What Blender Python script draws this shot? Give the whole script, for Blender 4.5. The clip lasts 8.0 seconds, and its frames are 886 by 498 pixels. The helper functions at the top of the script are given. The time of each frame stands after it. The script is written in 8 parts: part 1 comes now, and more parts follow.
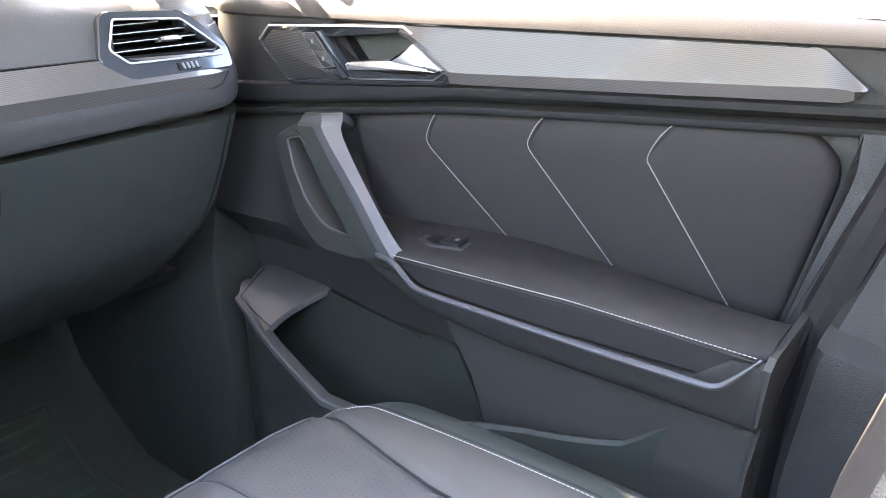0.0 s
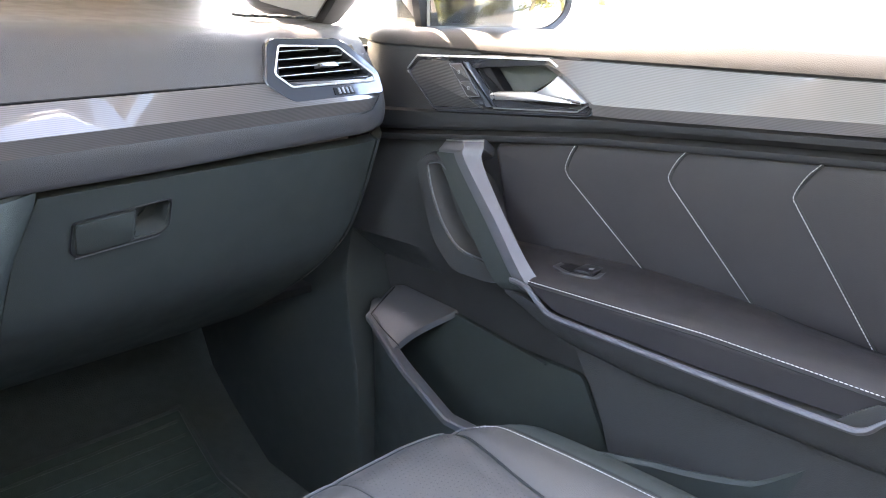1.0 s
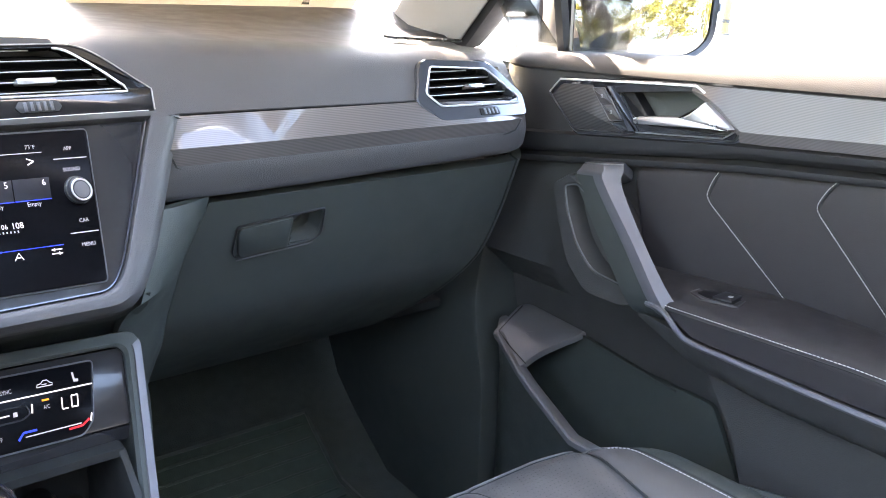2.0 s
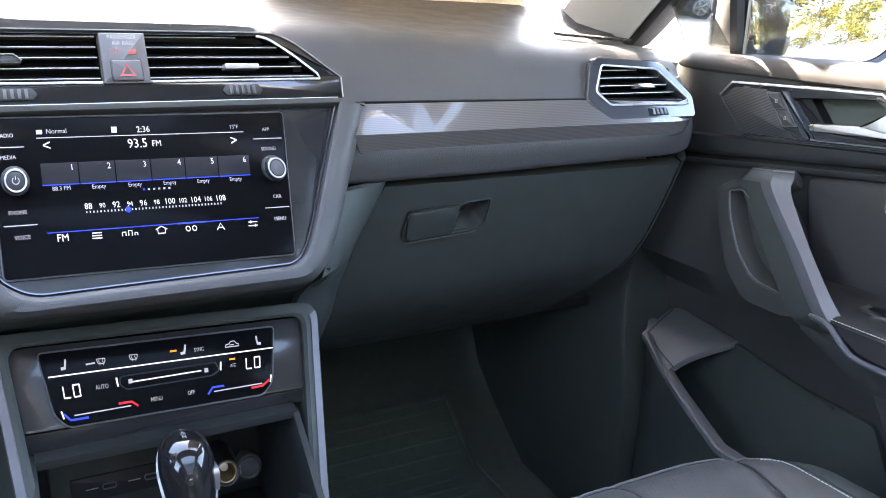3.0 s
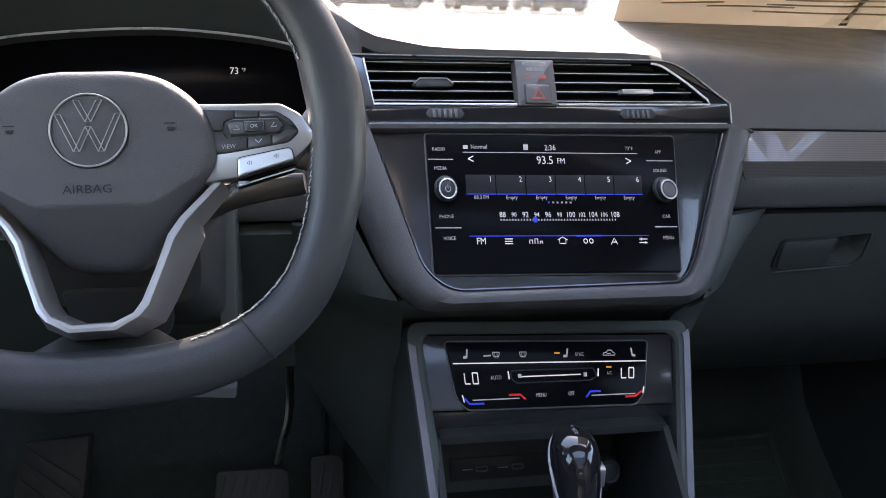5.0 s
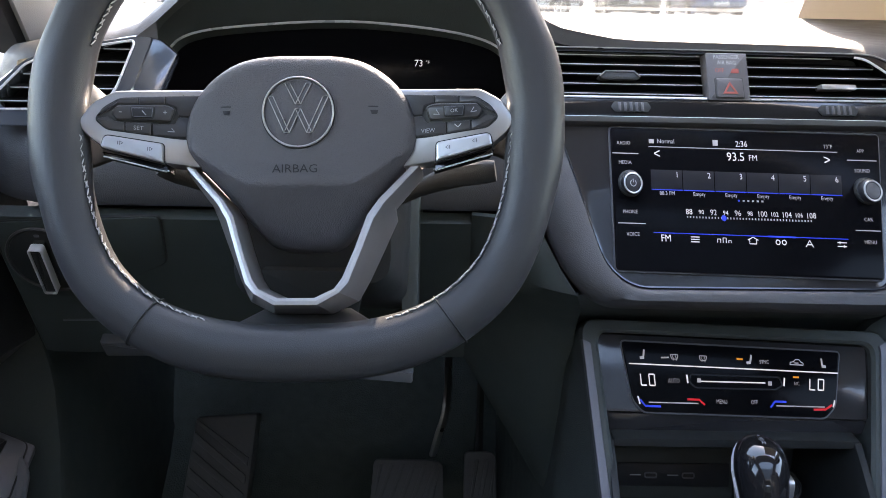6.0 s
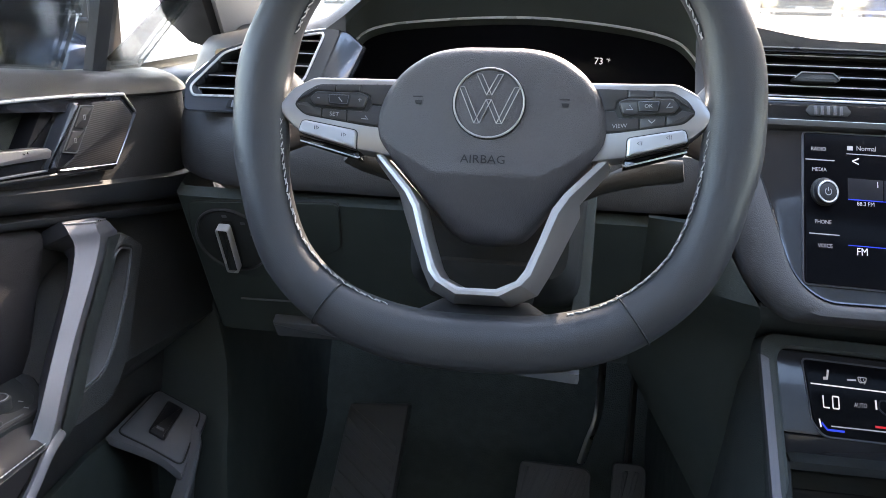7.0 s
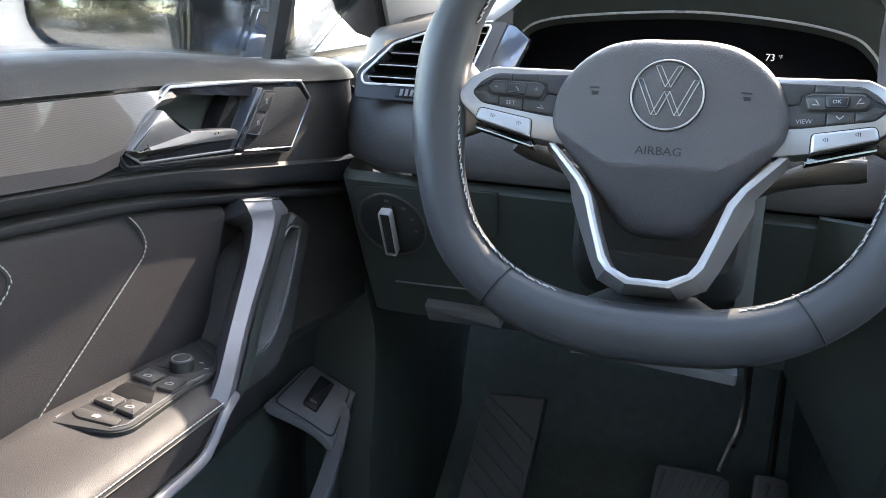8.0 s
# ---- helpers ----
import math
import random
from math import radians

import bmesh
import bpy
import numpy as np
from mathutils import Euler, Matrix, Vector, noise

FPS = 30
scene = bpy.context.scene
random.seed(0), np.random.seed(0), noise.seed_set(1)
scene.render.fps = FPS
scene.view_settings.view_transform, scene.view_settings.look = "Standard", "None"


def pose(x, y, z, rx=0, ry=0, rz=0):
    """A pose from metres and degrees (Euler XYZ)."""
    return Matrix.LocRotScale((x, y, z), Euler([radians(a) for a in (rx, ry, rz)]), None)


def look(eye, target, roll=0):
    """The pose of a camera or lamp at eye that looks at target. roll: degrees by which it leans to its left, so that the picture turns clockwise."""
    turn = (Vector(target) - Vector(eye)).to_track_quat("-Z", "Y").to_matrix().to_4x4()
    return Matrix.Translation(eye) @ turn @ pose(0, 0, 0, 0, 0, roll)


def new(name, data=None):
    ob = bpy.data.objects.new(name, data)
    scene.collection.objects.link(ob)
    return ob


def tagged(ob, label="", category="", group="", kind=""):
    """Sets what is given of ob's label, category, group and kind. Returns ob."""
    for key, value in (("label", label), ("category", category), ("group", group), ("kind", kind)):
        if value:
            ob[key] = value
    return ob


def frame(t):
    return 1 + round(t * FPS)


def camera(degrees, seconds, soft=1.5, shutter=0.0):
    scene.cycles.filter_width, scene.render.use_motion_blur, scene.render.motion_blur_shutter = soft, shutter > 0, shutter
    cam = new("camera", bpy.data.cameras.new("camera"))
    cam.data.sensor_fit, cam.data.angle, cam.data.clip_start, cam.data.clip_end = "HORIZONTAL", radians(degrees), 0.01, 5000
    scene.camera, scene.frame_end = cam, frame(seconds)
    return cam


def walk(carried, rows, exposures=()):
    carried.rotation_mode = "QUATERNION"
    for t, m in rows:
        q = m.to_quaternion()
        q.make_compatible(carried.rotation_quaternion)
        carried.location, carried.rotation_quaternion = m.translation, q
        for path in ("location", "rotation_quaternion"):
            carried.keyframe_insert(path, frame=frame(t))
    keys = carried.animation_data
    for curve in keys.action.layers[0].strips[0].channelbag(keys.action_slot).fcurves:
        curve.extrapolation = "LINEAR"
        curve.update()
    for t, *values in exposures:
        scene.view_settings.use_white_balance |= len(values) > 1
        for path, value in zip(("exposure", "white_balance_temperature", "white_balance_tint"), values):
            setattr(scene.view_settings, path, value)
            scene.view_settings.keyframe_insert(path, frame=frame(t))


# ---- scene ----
cam = camera(55.0, 8.0, soft=0.8)
PATH = [
    (0, (0.005, 0.014, 1.282), (1.509, 1.115, 0.555), 1.2),
    (0.5, (-0.011, 0.019, 1.281), (1.435, 1.219, 0.598), 1.3),
    (0.7, (-0.021, 0.018, 1.276), (1.4, 1.261, 0.617), 1.4),
    (1, (-0.038, 0.025, 1.279), (1.33, 1.328, 0.623), 1.8),
    (1.5, (-0.06, 0.033, 1.281), (1.217, 1.432, 0.638), 2.0),
    (2.8, (-0.114, 0.032, 1.268), (0.896, 1.648, 0.66), 3.0),
    (3, (-0.122, 0.032, 1.278), (0.818, 1.68, 0.645), 3.2),
    (3.5, (-0.156, 0.034, 1.276), (0.624, 1.763, 0.643), 2.6),
    (4, (-0.179, 0.03, 1.28), (0.462, 1.816, 0.647), 1.6),
    (4.5, (-0.203, 0.029, 1.29), (0.306, 1.858, 0.663), 1.5),
    (5, (-0.232, 0.027, 1.281), (0.115, 1.9, 0.671), 1.8),
    (5.2, (-0.242, 0.029, 1.277), (0.032, 1.914, 0.668), 1.5),
    (6.3, (-0.275, 0.033, 1.265), (-0.348, 1.938, 0.663), 1.1),
    (6.5, (-0.28, 0.035, 1.265), (-0.425, 1.937, 0.663), 1.0),
    (7, (-0.296, 0.032, 1.257), (-0.597, 1.916, 0.658), 1.5),
    (7.5, (-0.315, 0.022, 1.256), (-0.755, 1.879, 0.657), 1.6),
    (8, (-0.322, 0.011, 1.252), (-0.905, 1.824, 0.641), 1.7),
]
EXPOSURES = [(0.0, 5.65, 8350, 21), (1.5, 5.45, 8300, 21), (3.0, 5.1, 7800, 18), (3.5, 4.7, 7800, 19), (4.5, 4.2, 8000, 22), (5.0, 4.0, 8000, 22), (6.5, 4.25, 7900, 18), (7.5, 4.45, 7800, 16), (8.0, 4.6, 7600, 14)]
walk(cam, [(t, look(eye, target, roll)) for t, eye, target, roll in PATH], EXPOSURES)

# ---------------------------------------------------------------- world, sun
SUN_AZ, SUN_EL = 16.0, 36.5            # degrees right of the nose of the car, and above the horizon
world = bpy.data.worlds.new("sky")
scene.world = world
world.use_nodes = True
wn = world.node_tree.nodes
sky = wn.new("ShaderNodeTexSky")
sky.sky_type, sky.sun_disc = "NISHITA", False
sky.sun_elevation, sky.sun_rotation = radians(SUN_EL), radians(SUN_AZ)
world.node_tree.links.new(sky.outputs[0], wn["Background"].inputs[0])
wn["Background"].inputs[1].default_value = 0.15
sun = new("sun", bpy.data.lights.new("sun", "SUN"))
sun.data.energy, sun.data.angle, sun.data.color = 0.9, radians(0.6), (1.0, 0.95, 0.88)
sv = Vector((math.sin(radians(SUN_AZ)) * math.cos(radians(SUN_EL)), math.cos(radians(SUN_AZ)) * math.cos(radians(SUN_EL)), math.sin(radians(SUN_EL))))
sun.matrix_world = look(sv * 20, (0, 0, 0))

# ---------------------------------------------------------------- materials
MATS = {}


def mat(name, base, rough=0.5, metal=0.0, grain=0.0, gscale=900.0, vary=0.08, vscale=9.0, coat=0.0, rvary=0.06, sheen=0.0, spec=0.5):
    """A surface with fine relief (voronoi or noise of gscale) and a slow change of colour and gloss."""
    m = bpy.data.materials.new(name)
    m.use_nodes = True
    nt = m.node_tree
    b = nt.nodes["Principled BSDF"]
    b.inputs["Roughness"].default_value, b.inputs["Metallic"].default_value = rough, metal
    b.inputs["Coat Weight"].default_value, b.inputs["Coat Roughness"].default_value = coat, 0.04
    b.inputs["Sheen Weight"].default_value = sheen
    b.inputs["Specular IOR Level"].default_value = spec
    tc = nt.nodes.new("ShaderNodeTexCoord")
    n1 = nt.nodes.new("ShaderNodeTexNoise")
    n1.inputs["Scale"].default_value, n1.inputs["Detail"].default_value = vscale, 5
    nt.links.new(tc.outputs["Object"], n1.inputs["Vector"])
    mix = nt.nodes.new("ShaderNodeMix")
    mix.data_type = "RGBA"
    mix.inputs[6].default_value = (*[c * (1 - vary) for c in base], 1)
    mix.inputs[7].default_value = (*[c * (1 + vary) for c in base], 1)
    nt.links.new(n1.outputs["Fac"], mix.inputs[0])
    nt.links.new(mix.outputs[2], b.inputs["Base Color"])
    mr = nt.nodes.new("ShaderNodeMapRange")
    mr.inputs["From Min"].default_value, mr.inputs["From Max"].default_value = 0.3, 0.7
    mr.inputs["To Min"].default_value, mr.inputs["To Max"].default_value = max(0.0, rough - rvary), min(1.0, rough + rvary)
    n2 = nt.nodes.new("ShaderNodeTexNoise")
    n2.inputs["Scale"].default_value, n2.inputs["Detail"].default_value = vscale * 4, 6
    nt.links.new(tc.outputs["Object"], n2.inputs["Vector"])
    nt.links.new(n2.outputs["Fac"], mr.inputs["Value"])
    nt.links.new(mr.outputs[0], b.inputs["Roughness"])
    if grain > 0:
        v = nt.nodes.new("ShaderNodeTexVoronoi")
        v.inputs["Scale"].default_value = gscale
        nt.links.new(tc.outputs["Object"], v.inputs["Vector"])
        bp = nt.nodes.new("ShaderNodeBump")
        bp.inputs["Strength"].default_value, bp.inputs["Distance"].default_value = grain, 0.0006
        nt.links.new(v.outputs["Distance"], bp.inputs["Height"])
        nt.links.new(bp.outputs[0], b.inputs["Normal"])
    MATS[name] = m
    return m


def glow(name, colour, strength):
    m = bpy.data.materials.new(name)
    m.use_nodes = True
    b = m.node_tree.nodes["Principled BSDF"]
    b.inputs["Base Color"].default_value = (*[c * 0.5 for c in colour], 1)
    b.inputs["Emission Color"].default_value, b.inputs["Emission Strength"].default_value = (*colour, 1), strength
    return m


def lined(name, base, rough, metal, coat, pitch, depth, axis="Z", dark=0.55):
    """A lacquered decor with fine parallel lines, pitch metres apart, across the given axis."""
    m = mat(name, base, rough, metal, 0.0, coat=coat, vary=0.05, rvary=0.008)
    nt = m.node_tree
    b = nt.nodes["Principled BSDF"]
    tc = nt.nodes.new("ShaderNodeTexCoord")
    mp = nt.nodes.new("ShaderNodeMapping")
    mp.inputs["Rotation"].default_value = (0, 0, 0)
    w = nt.nodes.new("ShaderNodeTexWave")
    w.bands_direction = axis
    w.inputs["Scale"].default_value = 0.314 / pitch
    w.inputs["Distortion"].default_value = 0.15
    nt.links.new(tc.outputs["Object"], mp.inputs[0])
    nt.links.new(mp.outputs[0], w.inputs["Vector"])
    old = b.inputs["Base Color"].links[0].from_socket
    mix = nt.nodes.new("ShaderNodeMix")
    mix.data_type, mix.blend_type = "RGBA", "MULTIPLY"
    mix.inputs[0].default_value = 1.0
    ramp = nt.nodes.new("ShaderNodeValToRGB")
    ramp.color_ramp.elements[0].color, ramp.color_ramp.elements[1].color = (dark, dark, dark, 1), (2 - dark, 2 - dark, 2 - dark, 1)
    nt.links.new(w.outputs["Fac"], ramp.inputs[0])
    nt.links.new(old, mix.inputs[6])
    nt.links.new(ramp.outputs[0], mix.inputs[7])
    nt.links.new(mix.outputs[2], b.inputs["Base Color"])
    bp = nt.nodes.new("ShaderNodeBump")
    bp.inputs["Strength"].default_value, bp.inputs["Distance"].default_value = depth, 0.0004
    nt.links.new(w.outputs["Fac"], bp.inputs["Height"])
    nt.links.new(bp.outputs[0], b.inputs["Normal"])
    return m


def clear(name, tint, gloss):
    """Thin clear glass: lets light straight through, with a mirror film that grows at glancing angles."""
    m = bpy.data.materials.new(name)
    m.use_nodes = True
    nt = m.node_tree
    nt.nodes.clear()
    out, mixs = nt.nodes.new("ShaderNodeOutputMaterial"), nt.nodes.new("ShaderNodeMixShader")
    tr, gl = nt.nodes.new("ShaderNodeBsdfTransparent"), nt.nodes.new("ShaderNodeBsdfGlossy")
    tr.inputs[0].default_value = (*tint, 1)
    gl.inputs["Roughness"].default_value = 0.02
    fr, mu = nt.nodes.new("ShaderNodeFresnel"), nt.nodes.new("ShaderNodeMath")
    fr.inputs[0].default_value = 1.45
    mu.operation = "MULTIPLY"
    mu.inputs[1].default_value = gloss
    nt.links.new(fr.outputs[0], mu.inputs[0])
    nt.links.new(mu.outputs[0], mixs.inputs[0])
    nt.links.new(tr.outputs[0], mixs.inputs[1])
    nt.links.new(gl.outputs[0], mixs.inputs[2])
    nt.links.new(mixs.outputs[0], out.inputs[0])
    return m


SOFT = mat("soft_dash_skin", (0.072, 0.071, 0.072), 0.50, 0, 0.35, 1100, 0.06)
# DARK, LOWER and CARPET carry a greenish lens veil in their colour
DARK = mat("dark_hard_plastic", (0.052, 0.062, 0.057), 0.55, 0, 0.35, 1300, 0.06)
# darker copy of DARK, with the deeper shade low down put into it
LOWER = mat("shaded_lower_plastic", (0.042, 0.054, 0.048), 0.6, 0, 0.35, 1300, 0.06)
PILLAR = mat("pillar_grained_plastic", (0.036, 0.038, 0.040), 0.5, 0, 0.6, 700, 0.08)
DOOR = mat("door_soft_skin", (0.060, 0.060, 0.058), 0.48, 0, 0.45, 900, 0.06)
CREASED = mat("door_wrap_skin", (0.036, 0.036, 0.036), 0.55, 0, 0.3, 900, 0.06, spec=0.38)
LEATHER = mat("black_leatherette", (0.036, 0.033, 0.034), 0.55, 0, 0.30, 1500, 0.07, spec=0.32)
SEAT = mat("grey_black_seat_leatherette", (0.090, 0.083, 0.078), 0.48, 0, 0.30, 1400, 0.07)
RIM = mat("steering_leather", (0.046, 0.046, 0.047), 0.40, 0, 0.14, 1700, 0.05)
PAD = mat("airbag_pad_skin", (0.104, 0.099, 0.101), 0.48, 0, 0.4, 1300, 0.05)
SILVER = mat("satin_silver_trim", (0.54, 0.53, 0.52), 0.32, 0.9, 0, vary=0.03)
GRAB = mat("grey_metallic_paint", (0.17, 0.17, 0.185), 0.48, 0.35, 0.12, 1600, 0.03)
GLOSS = mat("piano_black_lacquer", (0.010, 0.010, 0.011), 0.10, 0, 0, coat=0.6, vary=0.05, rvary=0.03)
GUN = mat("gunmetal_gloss_trim", (0.10, 0.11, 0.125), 0.14, 0.55, 0, coat=0.7, vary=0.04, rvary=0.03)
FASCIA = mat("dark_gloss_fascia", (0.030, 0.029, 0.030), 0.16, 0.2, 0, coat=0.6, vary=0.05, rvary=0.03)
DECOR = lined("brown_grey_lined_decor", (0.122, 0.110, 0.103), 0.34, 0.25, 1.0, 0.0015, 0.03, dark=0.78)
DECOR.node_tree.nodes["Principled BSDF"].inputs["Coat Roughness"].default_value = 0.015
DECOR_X = lined("ribbed_black_inlay", (0.040, 0.039, 0.039), 0.35, 0.2, 0.2, 0.0017, 0.4, dark=0.45)
BLACK = mat("matt_black_plastic", (0.024, 0.026, 0.025), 0.6, 0, 0.2, 1200)
GREYP = mat("mid_grey_button_plastic", (0.10, 0.10, 0.105), 0.45, 0, 0.2, 1500)
FIELDKEY = mat("spoke_key_plastic", (0.050, 0.048, 0.048), 0.34, 0, 0.05, 1500)
KEY = mat("key_black_plastic", (0.022, 0.022, 0.024), 0.38, 0, 0.1, 1500)
PLATE = mat("grey_satin_plate", (0.17, 0.175, 0.185), 0.42, 0.35, 0.15, 1500)
THREAD = mat("pale_grey_thread", (0.58, 0.565, 0.55), 0.8, 0, 0.3, 3000)
CARPET = mat("charcoal_carpet", (0.054, 0.071, 0.061), 0.95, 0, 1.0, 420, 0.35, 60, sheen=0.3)
MATCLOTH = mat("floor_mat_weave", (0.050, 0.078, 0.062), 0.9, 0, 1.0, 500, 0.3, 70, sheen=0.2)
HEAD = mat("beige_headliner", (0.46, 0.44, 0.41), 0.9, 0, 0.5, 800, 0.04)
RUBBER = mat("black_rubber", (0.020, 0.020, 0.021), 0.7, 0, 0.2, 800)
PEDAL = mat("ribbed_pedal_rubber", (0.095, 0.098, 0.098), 0.6, 0, 0.4, 900)
BRASS = mat("brass_socket", (0.50, 0.36, 0.20), 0.35, 0.9)
STEEL = mat("brushed_steel", (0.55, 0.54, 0.52), 0.32, 1.0, 0.1, 900)
PAPER = mat("window_sheet_paper", (0.76, 0.69, 0.57), 0.8, 0, 0.2, 300, 0.04)
INK = mat("brown_print", (0.34, 0.26, 0.18), 0.8)
pt_ = PAPER.node_tree
tl_, mx_ = pt_.nodes.new("ShaderNodeBsdfTranslucent"), pt_.nodes.new("ShaderNodeMixShader")
tl_.inputs[0].default_value, mx_.inputs[0].default_value = (0.70, 0.655, 0.585, 1), 0.22
pt_.links.new(pt_.nodes["Principled BSDF"].outputs[0], mx_.inputs[1])
pt_.links.new(tl_.outputs[0], mx_.inputs[2])
pt_.links.new(mx_.outputs[0], pt_.nodes["Material Output"].inputs[0])
GLASS = clear("clear_window_glass", (0.93, 0.96, 0.95), 0.9)
DISPLAY = mat("display_black_glass", (0.005, 0.005, 0.006), 0.14, 0, 0, rvary=0.02, spec=0.05)
TILE = mat("display_grey_tile", (0.030, 0.029, 0.032), 0.2, spec=0.12)
SPOKE = mat("satin_spoke_silver", (0.37, 0.36, 0.35), 0.42, 0.6, 0, vary=0.03)
BANDM = mat("bright_satin_band", (0.52, 0.505, 0.49), 0.40, 0.6, 0, vary=0.03)
SLAT = mat("slat_black", (0.010, 0.010, 0.011), 0.45, spec=0.2)
BRIGHT = mat("bright_trim_line", (0.74, 0.74, 0.75), 0.30, 0.30, 0, vary=0.02)
MIRROR = mat("mirror_silvering", (0.55, 0.56, 0.56), 0.015, 1.0, 0, vary=0.01, rvary=0.005)
WHITE_LIT = glow("white_lit_mark", (0.9, 0.92, 1.0), 0.036)
DIM_LIT = glow("dim_lit_mark", (0.75, 0.75, 0.80), 0.014)
BLUE_LIT = glow("blue_lit_mark", (0.005, 0.06, 1.0), 0.026)
RED_LIT = glow("red_lit_mark", (1.0, 0.006, 0.012), 0.019)
AMBER_LIT = glow("amber_lit_mark", (1.0, 0.36, 0.01), 0.03)
PRINT = mat("pale_printed_mark", (0.42, 0.42, 0.42), 0.6)
# pale tone holds the soft highlight of the seat's front edge
PIPING = mat("highlit_piping", (0.15, 0.145, 0.14), 0.5, 0, 0.2, 1500)
REDP = mat("red_printed_mark", (0.40, 0.08, 0.06), 0.5)

# ---------------------------------------------------------------- building helpers
def link(name, bm, material, parent=None, label="", angle=38, recalc=True):
    if recalc:
        bmesh.ops.recalc_face_normals(bm, faces=bm.faces)
    me = bpy.data.meshes.new(name)
    bm.to_mesh(me)
    bm.free()
    me.materials.append(material)
    me.polygons.foreach_set("use_smooth", [True] * len(me.polygons))
    me.set_sharp_from_angle(angle=radians(angle))
    ob = new(name, me)
    attach(ob, parent)
    if label:
        tagged(ob, label)
    return ob


def attach(ob, parent):
    """Make ob, built in world places, a part of parent."""
    ob.parent = parent
    if parent is not None and parent.type == "EMPTY":
        ob.matrix_parent_inverse = Matrix.Translation(-parent.location)


def part(name, bm, material, parent, label="", angle=38):
    return link(name, bm, material, parent, label, angle)


def thing(name, label, category, at, group="", kind=""):
    """An empty at the base of a thing that has parts."""
    ob = tagged(new(name), label, category, group, kind)
    ob.location, ob.empty_display_size = at, 0.05
    return ob


def rp(poly, r, n=4):
    """A polygon with its corners rounded. r: one radius or one for each corner."""
    out, k = [], len(poly)
    for i, p in enumerate(poly):
        p, a, b = Vector(p), Vector(poly[i - 1]), Vector(poly[(i + 1) % k])
        ri = r[i] if isinstance(r, (list, tuple)) else r
        da, db = (a - p), (b - p)
        d = min(ri, da.length * 0.48, db.length * 0.48)
        if d < 1e-5:
            out.append(tuple(p))
            continue
        s, e = p + da.normalized() * d, p + db.normalized() * d
        for j in range(n + 1):
            t = j / n
            out.append(tuple(s * (1 - t) ** 2 + p * 2 * t * (1 - t) + e * t * t))
    return out


def inset(poly, d):
    """The polygon moved inwards by d (outwards if negative)."""
    area = sum(poly[i - 1][0] * poly[i][1] - poly[i][0] * poly[i - 1][1] for i in range(len(poly)))
    s, out, k = (1 if area > 0 else -1), [], len(poly)
    for i, p in enumerate(poly):
        p, a, b = Vector(p), Vector(poly[i - 1]), Vector(poly[(i + 1) % k])
        e1, e2 = (p - a), (b - p)
        if e1.length < 1e-7 or e2.length < 1e-7:
            out.append(tuple(p))
            continue
        e1.normalize(), e2.normalize()
        n1, n2 = Vector((-e1.y, e1.x)) * s, Vector((-e2.y, e2.x)) * s
        h = n1 + n2
        h = h / max(0.35, h.dot(n1)) if h.length > 1e-6 else n1
        out.append(tuple(p + h * d))
    return out


def rings(bm, loops, closed=True, cap0=False, cap1=False):
    """Skin a row of point loops."""
    vs = [[bm.verts.new(p) for p in lp] for lp in loops]
    n = len(vs[0])
    for a, b in zip(vs, vs[1:]):
        for i in range(n if closed else n - 1):
            j = (i + 1) % n
            bm.faces.new((a[i], a[j], b[j], b[i]))
    if cap0:
        bm.faces.new(vs[0][::-1])
    if cap1:
        bm.faces.new(vs[-1])
    return vs


def slab(bm, poly, at, top, bot, bev=0.002, dome=0.0):
    """A plate: poly in the plane that at(u, v, w) maps to the world, from w = bot to top, with a rounded rim."""
    lp = [[at(u, v, bot) for u, v in poly]]
    for f, g in ((0.0, 1.0), (0.3, 0.3), (1.0, 0.0)):
        lp.append([at(u, v, top - bev * g) for u, v in inset(poly, bev * f)])
    if dome:
        for k in (2, 4):
            lp.append([at(u, v, top + dome * k / 4) for u, v in inset(poly, bev + abs(dome) * 1.6 * k)])
    rings(bm, lp, cap0=True, cap1=True)
    return bm


def hoop(bm, outer, inner, at, top, bot, bev=0.0015):
    """A frame between two polygons of as many points each."""
    o2, i2 = inset(outer, bev), inset(inner, -bev)
    rings(bm, [[at(u, v, w) for u, v in p] for p, w in ((outer, bot), (outer, top - bev), (o2, top), (i2, top), (inner, top - bev), (inner, bot), (outer, bot))])
    bmesh.ops.remove_doubles(bm, verts=bm.verts, dist=1e-6)
    return bm


def tube(bm, path, r, n=8, closed=False, flat=1.0, up=None):
    """A round bar along a path. r: one radius, or one for each point."""
    pts = [Vector(p) for p in path]
    k, loops, side = len(pts), [], None
    for i, p in enumerate(pts):
        a = pts[i - 1] if (i or closed) else p
        b = pts[(i + 1) % k] if (i < k - 1 or closed) else p
        d = (b - a).normalized()
        if up is not None:
            side = d.cross(Vector(up)).normalized()
        elif side is None:
            side = d.orthogonal().normalized()
        else:
            side = (side - d * side.dot(d)).normalized()
        o = d.cross(side)
        ri = r[i] if isinstance(r, (list, tuple)) else r
        loops.append([p + side * math.cos(q) * ri + o * math.sin(q) * ri * flat for q in (2 * math.pi * j / n for j in range(n))])
    if closed:
        loops.append(loops[0])
        rings(bm, loops)
        bmesh.ops.remove_doubles(bm, verts=bm.verts, dist=1e-6)
    else:
        rings(bm, loops, cap0=True, cap1=True)
    return bm


